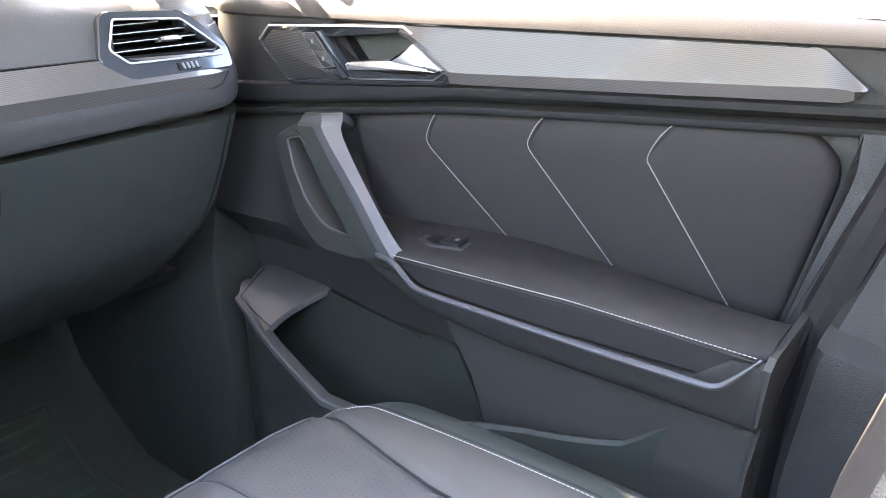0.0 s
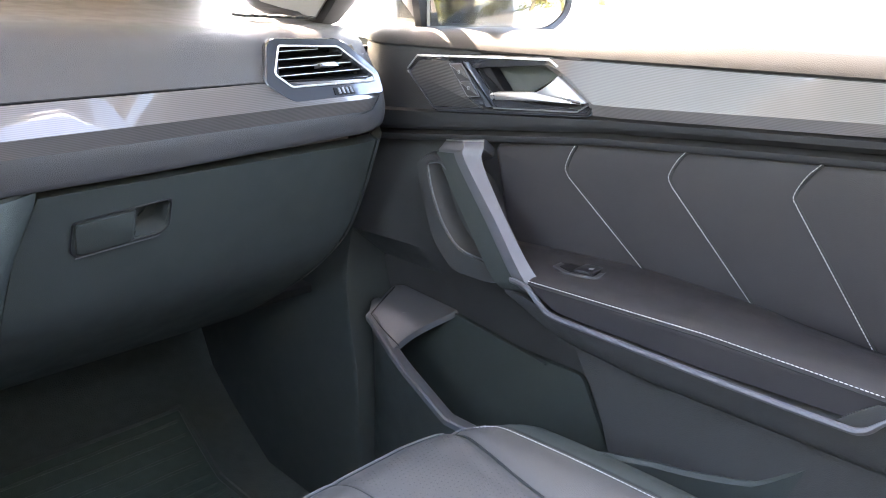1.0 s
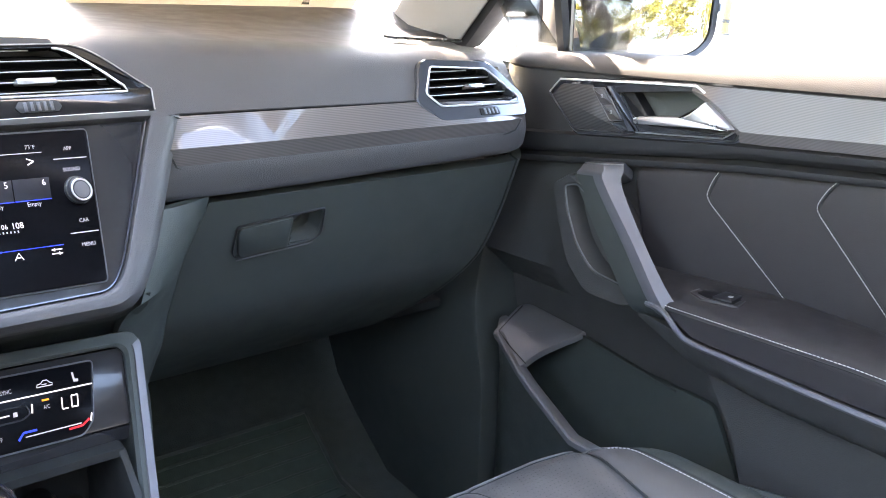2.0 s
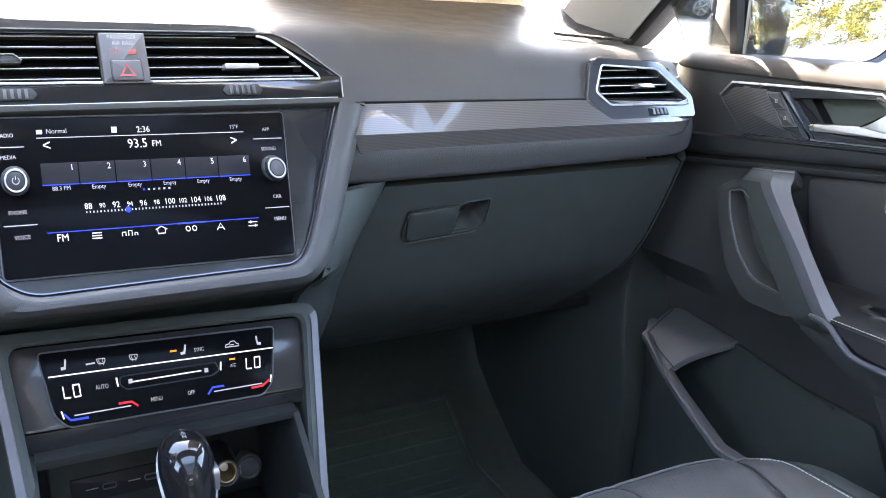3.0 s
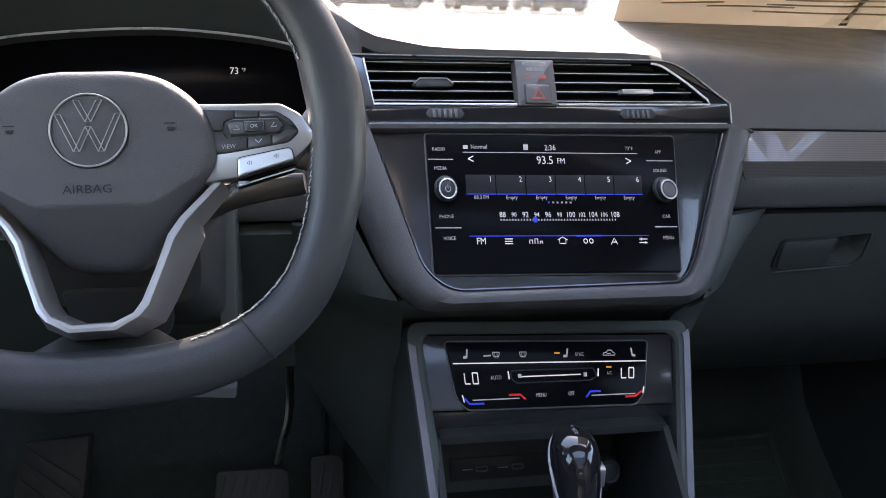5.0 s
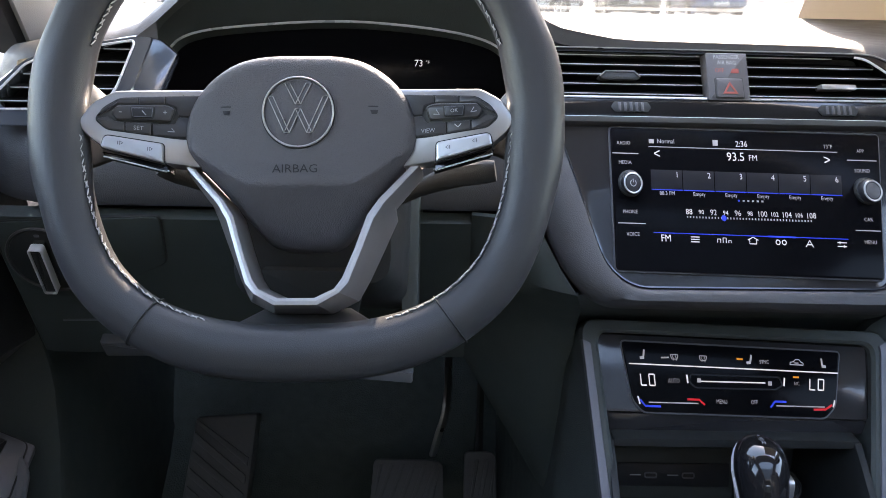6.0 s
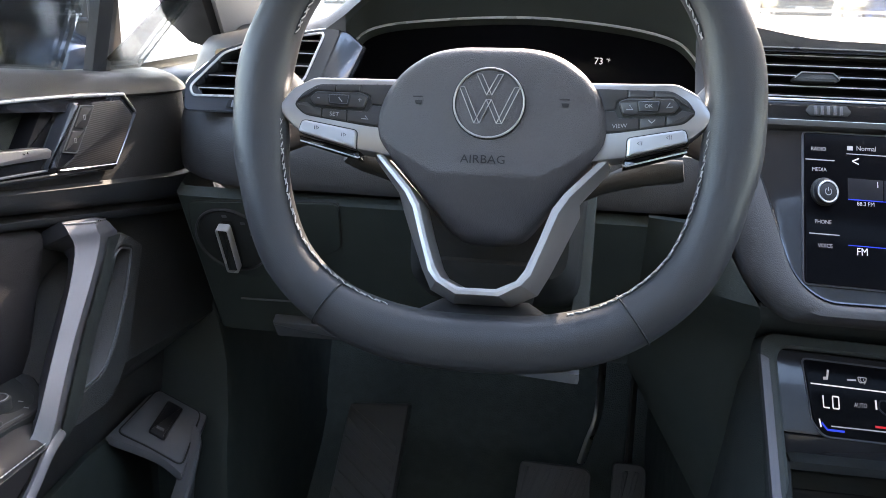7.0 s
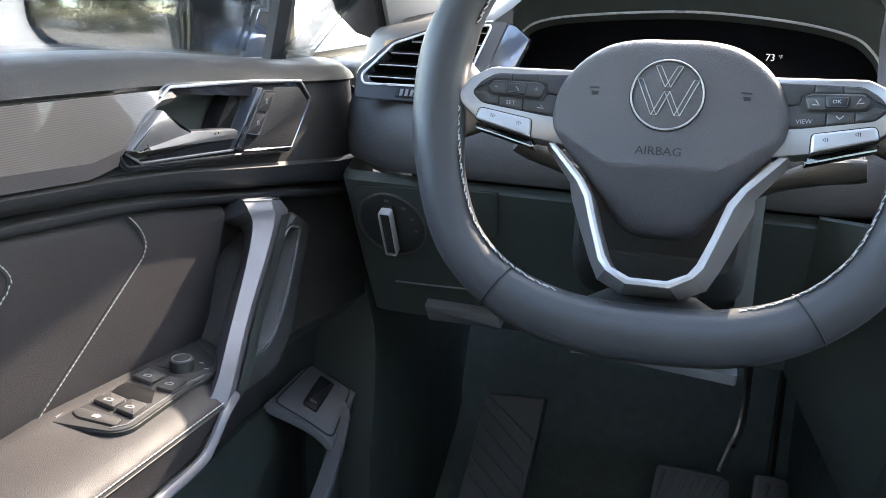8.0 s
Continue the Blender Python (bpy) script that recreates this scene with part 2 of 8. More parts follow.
def curve_pts(ctrl, n=8):
    """A smooth line through the given points (Catmull-Rom)."""
    P = [Vector(p) for p in ctrl]
    P = [P[0] * 2 - P[1]] + P + [P[-1] * 2 - P[-2]]
    out = []
    for i in range(1, len(P) - 2):
        a, b, c, d = P[i - 1], P[i], P[i + 1], P[i + 2]
        for j in range(n):
            t = j / n
            out.append(0.5 * (2 * b + (c - a) * t + (2 * a - 5 * b + 4 * c - d) * t * t + (3 * b - a - 3 * c + d) * t ** 3))
    return out + [P[-2]]


def lerp(x, table):
    """Piecewise linear look-up in rows of (x, value)."""
    if x <= table[0][0]:
        return table[0][1]
    for (a, va), (b, vb) in zip(table, table[1:]):
        if x <= b:
            return va + (vb - va) * (x - a) / (b - a)
    return table[-1][1]


def smooth(x, a, b):
    t = max(0.0, min(1.0, (x - a) / (b - a)))  # also runs downwards, from a to a smaller b
    return t * t * (3 - 2 * t)


def brick(bm, c, sx, sy, sz, m=None, bev=0.15):
    """A small block with softened edges, at c, in the frame m (3x3)."""
    m = m or Matrix.Identity(3)
    k = 1 - 2 * bev
    lp = []
    for w, f in ((-0.5, k), (-0.5 + bev, 1), (0.5 - bev, 1), (0.5, k)):
        lp.append([Vector(c) + m @ Vector((sx * u * f, sy * v * f, sz * w)) for u, v in ((-0.5, -0.5), (0.5, -0.5), (0.5, 0.5), (-0.5, 0.5))])
    rings(bm, lp, cap0=True, cap1=True)


def stitches(name, path, parent, step=0.006, length=0.0042, r=0.0007, material=None, lift=(0, 0, 0)):
    """A row of separate thread stitches along a path."""
    pts, bm, run = [Vector(p) + Vector(lift) for p in path], bmesh.new(), 0.0
    for a, b in zip(pts, pts[1:]):
        d = b - a
        L = d.length
        while run < L:
            p = a + d * (run / L)
            e = p + d.normalized() * length
            tube(bm, [p, p.lerp(e, 0.5) + Vector((0, 0, 0)), e], [r * 0.6, r, r * 0.6], 5)
            run += step
        run -= L
    ob = part(name, bm, material or THREAD, parent, "pale contrast stitching")
    return ob


def letters(text, size, at, u, v, material, parent, name="lettering", w=0.0006, align="CENTER", wide=1.0):
    """Raised lettering in the plane at(), centred on (u, v)."""
    cu = bpy.data.curves.new("text", "FONT")
    cu.body, cu.size, cu.align_x, cu.align_y, cu.resolution_u = text, size, align, "CENTER", 2
    tmp = bpy.data.objects.new("text", cu)
    me = bpy.data.meshes.new_from_object(tmp)
    bpy.data.objects.remove(tmp)
    for vt in me.vertices:
        vt.co = at(u + vt.co.x * wide, v + vt.co.y, w)
    me.materials.append(material)
    ob = new(name, me)
    attach(ob, parent)
    return ob


def strip2(bm, pts, width, at, w):
    """A flat line of the given width through points of the plane."""
    P = [Vector(p) for p in pts]
    L, R = [], []
    for i, p in enumerate(P):
        d = (P[min(i + 1, len(P) - 1)] - P[max(i - 1, 0)]).normalized()
        n = Vector((-d.y, d.x)) * width / 2
        L.append(bm.verts.new(at(*(p + n), w)))
        R.append(bm.verts.new(at(*(p - n), w)))
    for i in range(len(P) - 1):
        bm.faces.new((L[i], R[i], R[i + 1], L[i + 1]))

# ---------------------------------------------------------------- shell of the car
def wsbase(x):
    return 1.42 - 0.45 * x * x - 1.1 * max(0.0, abs(x) - 0.6)


def ws(x, t, w=0.0):
    """The windscreen: t runs from its base (0) to the roof (1), w inwards."""
    return Vector((x * (1 - 0.17 * t), wsbase(x) - (0.80 - 0.54 * x * x) * t - w * 0.45, 1.213 + 0.028 * x * x + (0.382 - 0.028 * x * x) * t - w * 0.9))


def grid(bm, fn, us, vs):
    rows = [[bm.verts.new(fn(u, v)) for u in us] for v in vs]
    for a, b in zip(rows, rows[1:]):
        for i in range(len(us) - 1):
            bm.faces.new((a[i], a[i + 1], b[i + 1], b[i]))
    return bm


def spread(a, b, n):
    return [a + (b - a) * i / n for i in range(n + 1)]


def sheet(bm, fn, us, vs, thick):
    """A curved sheet of some thickness; fn(u, v, w) with w inwards."""
    n, m = len(us), len(vs)
    A = [[bm.verts.new(fn(u, v, 0)) for u in us] for v in vs]
    B = [[bm.verts.new(fn(u, v, thick)) for u in us] for v in vs]
    for j in range(m - 1):
        for i in range(n - 1):
            bm.faces.new((A[j][i], A[j][i + 1], A[j + 1][i + 1], A[j + 1][i]))
            bm.faces.new((B[j][i], B[j + 1][i], B[j + 1][i + 1], B[j][i + 1]))
    for j in range(m - 1):
        bm.faces.new((A[j][0], A[j + 1][0], B[j + 1][0], B[j][0]))
        bm.faces.new((A[j][-1], B[j][-1], B[j + 1][-1], A[j + 1][-1]))
    for i in range(n - 1):
        bm.faces.new((A[0][i], B[0][i], B[0][i + 1], A[0][i + 1]))
        bm.faces.new((A[-1][i], A[-1][i + 1], B[-1][i + 1], B[-1][i]))
    return bm


def structure(name, bm, material, label, category):
    return tagged(link(name, bm, material), label, category, kind="structure")


pane = structure("window_1", sheet(bmesh.new(), ws, spread(-0.74, 0.74, 16), spread(0, 1, 6), -0.005), GLASS, "clear curved windscreen above the dashboard", "windscreen")
pane.visible_shadow = False

# floor pan with its toe board
bm = bmesh.new()
prof = [(-2.0, 0.42), (0.2, 0.42), (0.85, 0.42), (1.12, 0.43), (1.30, 0.55), (1.42, 0.72), (1.44, 1.16)]
sheet(bm, lambda u, v, w: (v, lerp(u, [(i, p[0]) for i, p in enumerate(prof)]) + w * 0.4, lerp(u, [(i, p[1]) for i, p in enumerate(prof)]) - w),
      spread(0, 6, 24), spread(-0.80, 0.80, 8), 0.03)
structure("floor", bm, CARPET, "charcoal carpet over the floor pan and toe board", "car floor")

# headliner with curved sides, left open in the middle for an assumed glass roof
def roof_at(u, v, w):
    return (u * 0.63, 0.63 - 0.13 * u * u - v, 1.60 - 0.05 * abs(u) ** 4 + w)


bm = bmesh.new()
for ua, ub, va, vb in ((-1, 1, 0, 0.30), (-1, -0.70, 0.30, 1.55), (0.70, 1, 0.30, 1.55), (-1, 1, 1.55, 2.4)):
    sheet(bm, roof_at, spread(ua, ub, 8), spread(va, vb, 5), 0.05)
structure("ceiling", bm, HEAD, "beige woven headliner under the roof", "headliner")
# unseen glass roof, added so that the cabin gets light from above
bm = bmesh.new()
sheet(bm, lambda u, v, w: roof_at(u, v, w + 0.03), spread(-0.70, 0.70, 8), spread(0.30, 1.55, 6), 0.006)
pane = structure("window_2", bm, GLASS, "assumed clear glass roof panel that lets sky light in", "glass roof")
pane.visible_shadow = False

for s, nm in ((1, "right"), (-1, "left")):
    # lower side of the cabin behind the front door
    bm = bmesh.new()
    slab(bm, [(0.10, 0.40), (0.10, 1.16), (-2.0, 1.18), (-2.0, 0.40)], lambda u, v, w: (s * (0.80 + w), u, v), 0.02, 0.06, 0.004)
    structure("wall_" + nm, bm, DARK, "dark plastic side trim behind the front door", "side trim")
    # sill and kick panel in front of the door
    bm = bmesh.new()
    slab(bm, rp([(0.88, 0.38), (0.88, 0.70), (0.93, 0.86), (0.93, 1.15), (1.46, 1.15), (1.46, 0.38)], 0.05), lambda u, v, w: (s * (0.70 - w + 0.05 * smooth(v, 0.75, 1.0)), u, v), 0.012, -0.08, 0.012)
    # the driver's side takes the darker copy for its deeper footwell shade
    structure("trim_kick_" + nm, bm, DARK if s > 0 else LOWER, "dark plastic kick panel beside the footwell", "kick panel")
    bm = bmesh.new()
    slab(bm, rp([(0.80, 0.36), (0.80, 1.160), (1.50, 1.160), (1.50, 0.36)], 0.01), lambda u, v, w: (s * (0.800 + w), u, v), 0.0, 0.05, 0.004)
    structure("wall_front_" + nm, bm, DARK, "dark inner wing panel ahead of the door", "wing panel")
    # windscreen pillar: pale inner trim and black outer frame
    bm = bmesh.new()
    loops = []
    for t in spread(-0.06, 1.04, 10):
        c = ws(0.745, t)
        x0, y0, z0 = c.x, c.y, c.z
        loops.append([(s * (x0 - 0.085), y0 + 0.060, z0 + 0.012), (s * (x0 - 0.078), y0 + 0.035, z0 - 0.004), (s * (x0 - 0.050), y0 - 0.015, z0 - 0.016),
                      (s * (x0 - 0.036), y0 - 0.036, z0 - 0.018), (s * (x0 + 0.00), y0 - 0.02, z0 - 0.01), (s * (x0 + 0.012), y0 + 0.04, z0 + 0.02)])
    rings(bm, loops, cap0=True, cap1=True)
    structure("trim_pillar_" + nm, bm, HEAD, "pale grey plastic windscreen pillar trim", "pillar trim")
    bm = bmesh.new()
    loops = []
    for t in spread(-0.08, 1.04, 10):
        c = ws(0.745, t)
        x0, y0, z0 = c.x - 0.008, c.y - 0.010, c.z - 0.004
        loops.append([(s * (x0 - 0.022), y0 - 0.002, z0 - 0.020), (s * (x0 - 0.014), y0 - 0.022, z0 - 0.024), (s * (x0 + 0.02), y0 - 0.026, z0 - 0.014),
                      (s * (x0 + 0.045), y0 - 0.03, z0 + 0.01), (s * (x0 + 0.045), y0 + 0.08, z0 + 0.03), (s * (x0 + 0.005), y0 + 0.05, z0 + 0.02)])
    rings(bm, loops, cap0=True, cap1=True)
    structure("trim_frame_" + nm, bm, RUBBER, "black windscreen pillar frame", "pillar frame")

# tail of the cabin: seat-high wall, with the assumed rear window above it
bm = bmesh.new()
slab(bm, [(-0.80, 0.40), (0.80, 0.40), (0.80, 1.15), (-0.80, 1.15)], lambda u, v, w: (u, -2.0 - w, v), 0.0, 0.05, 0.004)
structure("wall_rear", bm, DARK, "dark rear wall of the cabin", "rear wall")

# unseen dark glass and rear pillars, added to cut the light from behind
TINTED = clear("dimming_rear_glass", (0.20, 0.21, 0.21), 0.9)
def rear_side(y, t, w=0.0):
    return (0.815 - 0.165 * t - w, y, 1.165 + 0.415 * t)


for s, nm, k in ((1, "right", 3), (-1, "left", 4)):
    bm = bmesh.new()
    sheet(bm, lambda u, v, w: (s * rear_side(u, v, w)[0], u, rear_side(u, v, w)[2]), spread(-0.02, -1.72, 8), spread(0, 1, 4), 0.005)
    structure("window_%d" % k, bm, TINTED, "assumed dark rear side window that cuts light from behind", "side window")
    for y0, y1, pn in ((-0.86, -0.98, "trim_rear_pillar_"), (-1.68, -2.02, "trim_tail_pillar_")):
        bm = bmesh.new()
        sheet(bm, lambda u, v, w: (s * rear_side(u, v, w + 0.006)[0], u, rear_side(u, v, w)[2]), spread(y0, y1, 3), spread(-0.02, 1.0, 4), 0.05)
        structure(pn + nm, bm, HEAD, "assumed pale rear pillar trim, unseen", "pillar trim")
bm = bmesh.new()
sheet(bm, lambda u, v, w: (u * (1 - 0.16 * v), -2.02 + w, 1.15 + 0.43 * v), spread(-0.78, 0.78, 6), spread(0, 1, 4), 0.006)
structure("window_5", bm, TINTED, "assumed dark rear window that cuts light from behind", "rear window")

# centre pillar with its ledge and a belt-high shoulder, seen behind the passenger door
for s, nm in ((1, "right"), (-1, "left")):
    bm = bmesh.new()
    rows = []
    for z, x0, y0 in ((0.42, 0.735, 0.160), (0.80, 0.730, 0.157), (0.925, 0.722, 0.144), (0.94, 0.724, 0.141), (0.952, 0.752, 0.138), (1.00, 0.765, 0.124), (1.107, 0.772, 0.094), (1.20, 0.778, 0.066), (1.40, 0.74, 0.02), (1.60, 0.66, -0.02)):
        rows.append([(s * (x0 + 0.05), y0 + 0.002, z), (s * (x0 + 0.008), y0, z), (s * x0, y0 - 0.008, z), (s * (x0 - 0.004), y0 - 0.10, z - 0.01), (s * (x0 - 0.002), y0 - 0.22, z - 0.03), (s * (x0 + 0.05), y0 - 0.24, z - 0.03)])
    rings(bm, rows, cap0=True, cap1=True)
    structure("trim_centre_pillar_" + nm, bm, PILLAR, "grained grey plastic centre pillar trim with a ledge", "pillar trim")
    bm = bmesh.new()
    tube(bm, [(s * x0, y0, z) for x0, y0, z in ((0.775, 0.168, 0.45), (0.778, 0.166, 0.80), (0.778, 0.148, 0.955), (0.782, 0.103, 1.107), (0.790, 0.075, 1.20), (0.76, 0.03, 1.40))], 0.019, 8)
    structure("trim_seal_" + nm, bm, RUBBER, "black rubber seal between door and centre pillar", "door seal")

# ---------------------------------------------------------------- dashboard
def fat(u, z, w=0.0):
    """The face of the dashboard: u across the car, z height, w out towards the cabin."""
    return Vector((u, 0.714 + 0.755 * (z - 1.033) - 1.044 * w, z + 0.275 * w))


def brow(x):
    return lerp(x, [(-0.70, 1.192), (-0.60, 1.212), (-0.2, 1.216), (0.16, 1.212), (0.30, 1.205), (0.50, 1.193), (0.70, 1.182)])


def hump(x):
    """Rise of the instrument hood."""
    return smooth(x, -0.575, -0.45) * (1 - smooth(x, -0.27, -0.145))


def dash_profile(x):
    h, k = brow(x), hump(x)
    e = max(0.0, (abs(x) - 0.60) / 0.09)
    push = 0.055 * e * e
    fy = 0.714 + 0.755 * (h - 0.016 - 1.033)
    base = wsbase(x)
    rise = 0.080 * k
    rise += 0.011 * smooth(x, -0.25, -0.19) * (1 - smooth(x, -0.175, -0.08))
    far = 1.222 + 0.010 * x * x
    pts = [(base + 0.02, far - 0.012), (base - 0.06, far), (min(1.10 - 0.1 * x * x, base - 0.09), h * 0.6 + far * 0.4 + rise * 0.45), (0.96, h + 0.003 + rise * 0.9), (0.905, h + 0.003 + rise),
           (fy + 0.032, h + 0.001 + rise), (fy + 0.016, h - 0.005 + rise * 0.97), (fy + 0.004, h - 0.013 + rise * 0.9), (fy - 0.004 + 0.03 * k, h - 0.024 + rise * 0.45)]
    for z in (1.160, 1.146, 1.118):
        pts.append((0.714 + 0.755 * (z - 1.033), z))
    f = smooth(x, -0.17, -0.21)
    up = 0.006 * smooth(x, 0.28, 0.66)
    low_ = [(0.773, 1.0985), (0.7735, 1.090), (0.7750, 1.0765 + up), (0.7765, 1.0725 + up), (0.7795, 1.0700 + up), (0.795, 1.0665 + up), (1.20, 1.068)]
    own = [(0.773, 1.098), (0.772, 1.088), (0.7725, 1.078), (0.7735, 1.0715), (0.777, 1.0670), (0.80, 1.064), (1.20, 1.064)]
    pts += [(a[0] * (1 - f) + b[0] * f, a[1] * (1 - f) + b[1] * f) for a, b in zip(low_, own)]
    # pocket behind the centre vents
    top = lerp(x, [(-0.164, 1.10), (-0.1635, 1.206), (0.122, 1.203), (0.142, 1.197), (0.177, 1.171), (0.178, 1.10)])
    lid = smooth(x, -0.20, -0.165) * (1 - smooth(x, 0.11, 0.15))
    pts[5] = (pts[5][0], pts[5][1] + 0.003 * lid)
    pts[6] = (pts[6][0] - 0.004 * lid, pts[6][1] + 0.006 * lid)
    pts[7] = (pts[7][0] + 0.006 * lid, pts[7][1] + (max(pts[7][1], 1.2070) - pts[7][1]) * lid)
    pts = [(y + (0.035 if 8 <= i <= 9 and z < top else 0.0), z) for i, (y, z) in enumerate(pts)]
    return [(y + push * (1.0 if i > 4 else 0.4), z) for i, (y, z) in enumerate(pts)]


dashboard = thing("dashboard", "dark grey soft-skinned car dashboard with a lined decor strip", "dashboard", (0, 1.0, 1.05))
us = sorted([-0.700, -0.692, -0.680, -0.665] + spread(-0.65, 0.475, 45) + [-0.1645, -0.1630, 0.1225, 0.1425, 0.160, 0.1765, 0.1785]) + [0.497, 0.508] + spread(0.525, 0.60, 3) + [0.620, 0.638, 0.652, 0.665, 0.680, 0.692, 0.700]
bm = bmesh.new()
rows = [[(x, y, z) for y, z in dash_profile(x)] for x in us]
# the cluster bay is left open: faces between its sides on the driver's half are skipped
vs = [[bm.verts.new(p) for p in r] for r in rows]
for i in range(len(us) - 1):
    mid = (us[i] + us[i + 1]) / 2
    for j in range(len(rows[0]) - 1):
        if -0.525 < mid < -0.19 and 7 <= j <= 10:
            continue
        if (0.508 < mid < 0.638 and 7 <= j <= 10) or (-0.665 < mid < -0.548 and 7 <= j <= 9):
            continue
        bm.faces.new((vs[i][j], vs[i + 1][j], vs[i + 1][j + 1], vs[i][j + 1]))
for r in (vs[0], vs[-1]):
    bm.faces.new(r)
part("upper_panel", bm, SOFT, dashboard)

# instrument hood: funnel from the outer arch to the bright inner arch
def arch(side):
    outer = [(-0.560, 1.130), (-0.552, 1.190), (-0.530, 1.232), (-0.48, 1.268), (-0.42, 1.286), (-0.36, 1.291), (-0.30, 1.286), (-0.235, 1.268), (-0.195, 1.240), (-0.170, 1.200), (-0.166, 1.130)]
    inner = [(-0.553, 1.120), (-0.541, 1.160), (-0.529, 1.190), (-0.508, 1.206), (-0.455, 1.2145), (-0.36, 1.2205), (-0.275, 1.2155), (-0.222, 1.206), (-0.200, 1.193), (-0.188, 1.172), (-0.178, 1.120)]
    return outer if side else inner


def pc(x, z, w=0.0):
    """The plane of the instrument display."""
    return Vector((x, 0.893 + 0.478 * (z - 1.188) - 0.90 * w, z + 0.43 * w))


outer = [(p.x, p.y) for p in curve_pts([(x, z, 0) for x, z in arch(1)], 4)]
inner = [(p.x, p.y) for p in curve_pts([(x, z, 0) for x, z in arch(0)], 4)]
bm = bmesh.new()
rings(bm, [[(x, 0.905, z + 0.004) for x, z in outer], [(x, 0.872, z + 0.004) for x, z in outer], [(x, 0.862, z - 0.002) for x, z in outer],
           [(x * 0.98 - 0.0073, 0.864, z - 0.012) for x, z in outer], [pc(x, z, 0.008) for x, z in inner], [pc(x, z, -0.012) for x, z in inner]], closed=False)
part("instrument_hood", bm, DARK, dashboard, "black hood over the instrument display")
part("hood_rim", tube(bmesh.new(), [pc(x, z, 0.012) for x, z in inner], 0.0014, 6), BRIGHT, dashboard, "thin bright rim round the display")

# decor strip in two facets, on the passenger's side
bm = bmesh.new()
def strip_top(x):
    return lerp(x, [(0.197, 1.1185), (0.206, 1.138), (0.214, 1.1445), (0.485, 1.142), (0.640, 1.136)])
def strip_bot(x):
    return lerp(x, [(0.197, 1.117), (0.203, 1.103), (0.208, 1.1005), (0.605, 1.1010), (0.625, 1.104), (0.640, 1.1150)])
nx = [0.197, 0.1985, 0.203, 0.206, 0.210, 0.214] + spread(0.23, 0.60, 12) + [0.612, 0.625, 0.633, 0.640]
ccz = lambda x: 1.1180 - 0.0020 * (x - 0.197) / 0.44
def dpush(x):
    e = max(0.0, (abs(x) - 0.60) / 0.09)
    return 0.055 * e * e
rings(bm, [[fat(x, max(strip_top(x), ccz(x) + 0.0004), -0.004) + Vector((0, dpush(x), 0)) for x in nx], [fat(x, max(strip_top(x), ccz(x) + 0.0004), 0.003) + Vector((0, dpush(x), 0)) for x in nx],
           [fat(x, ccz(x), 0.006) + Vector((0, dpush(x), 0)) for x in nx]], closed=False)
part("decor_strip", bm, DECOR, dashboard, "lacquered brown-grey decor strip with fine lines", 20)
bm = bmesh.new()
rings(bm, [[fat(x, ccz(x), 0.006) + Vector((0, dpush(x), 0)) for x in nx], [Vector((x, 0.7745 + dpush(x), min(strip_bot(x), ccz(x) - 0.0004))) for x in nx], [Vector((x, 0.786 + dpush(x), min(strip_bot(x), ccz(x) - 0.0004) - 0.001)) for x in nx]], closed=False)
part("decor_strip_lower", bm, DECOR, dashboard, "lower facet of the decor strip", 20)
part("strip_gap", tube(bmesh.new(), [fat(x, max(strip_top(x), ccz(x) + 0.0004) + 0.0010, 0.0014) + Vector((0, dpush(x), 0)) for x in nx], 0.0016, 5), SLAT, dashboard, "dark joint over the decor strip")
part("strip_gap", tube(bmesh.new(), [Vector((x, 0.7745 + dpush(x), min(strip_bot(x), ccz(x) - 0.0004) - 0.0008)) for x in nx], 0.0011, 5), BLACK, dashboard, "dark joint under the decor strip")

# small slot grille on the dash top at the passenger's end
bm = bmesh.new()
for k in range(6):
    brick(bm, (0.575 + 0.016 * k, 0.965 - 0.004 * k, 1.1995 - 0.0008 * k), 0.012, 0.03, 0.004)
part("demist_grille", bm, BLACK, dashboard, "black slotted demister grille")


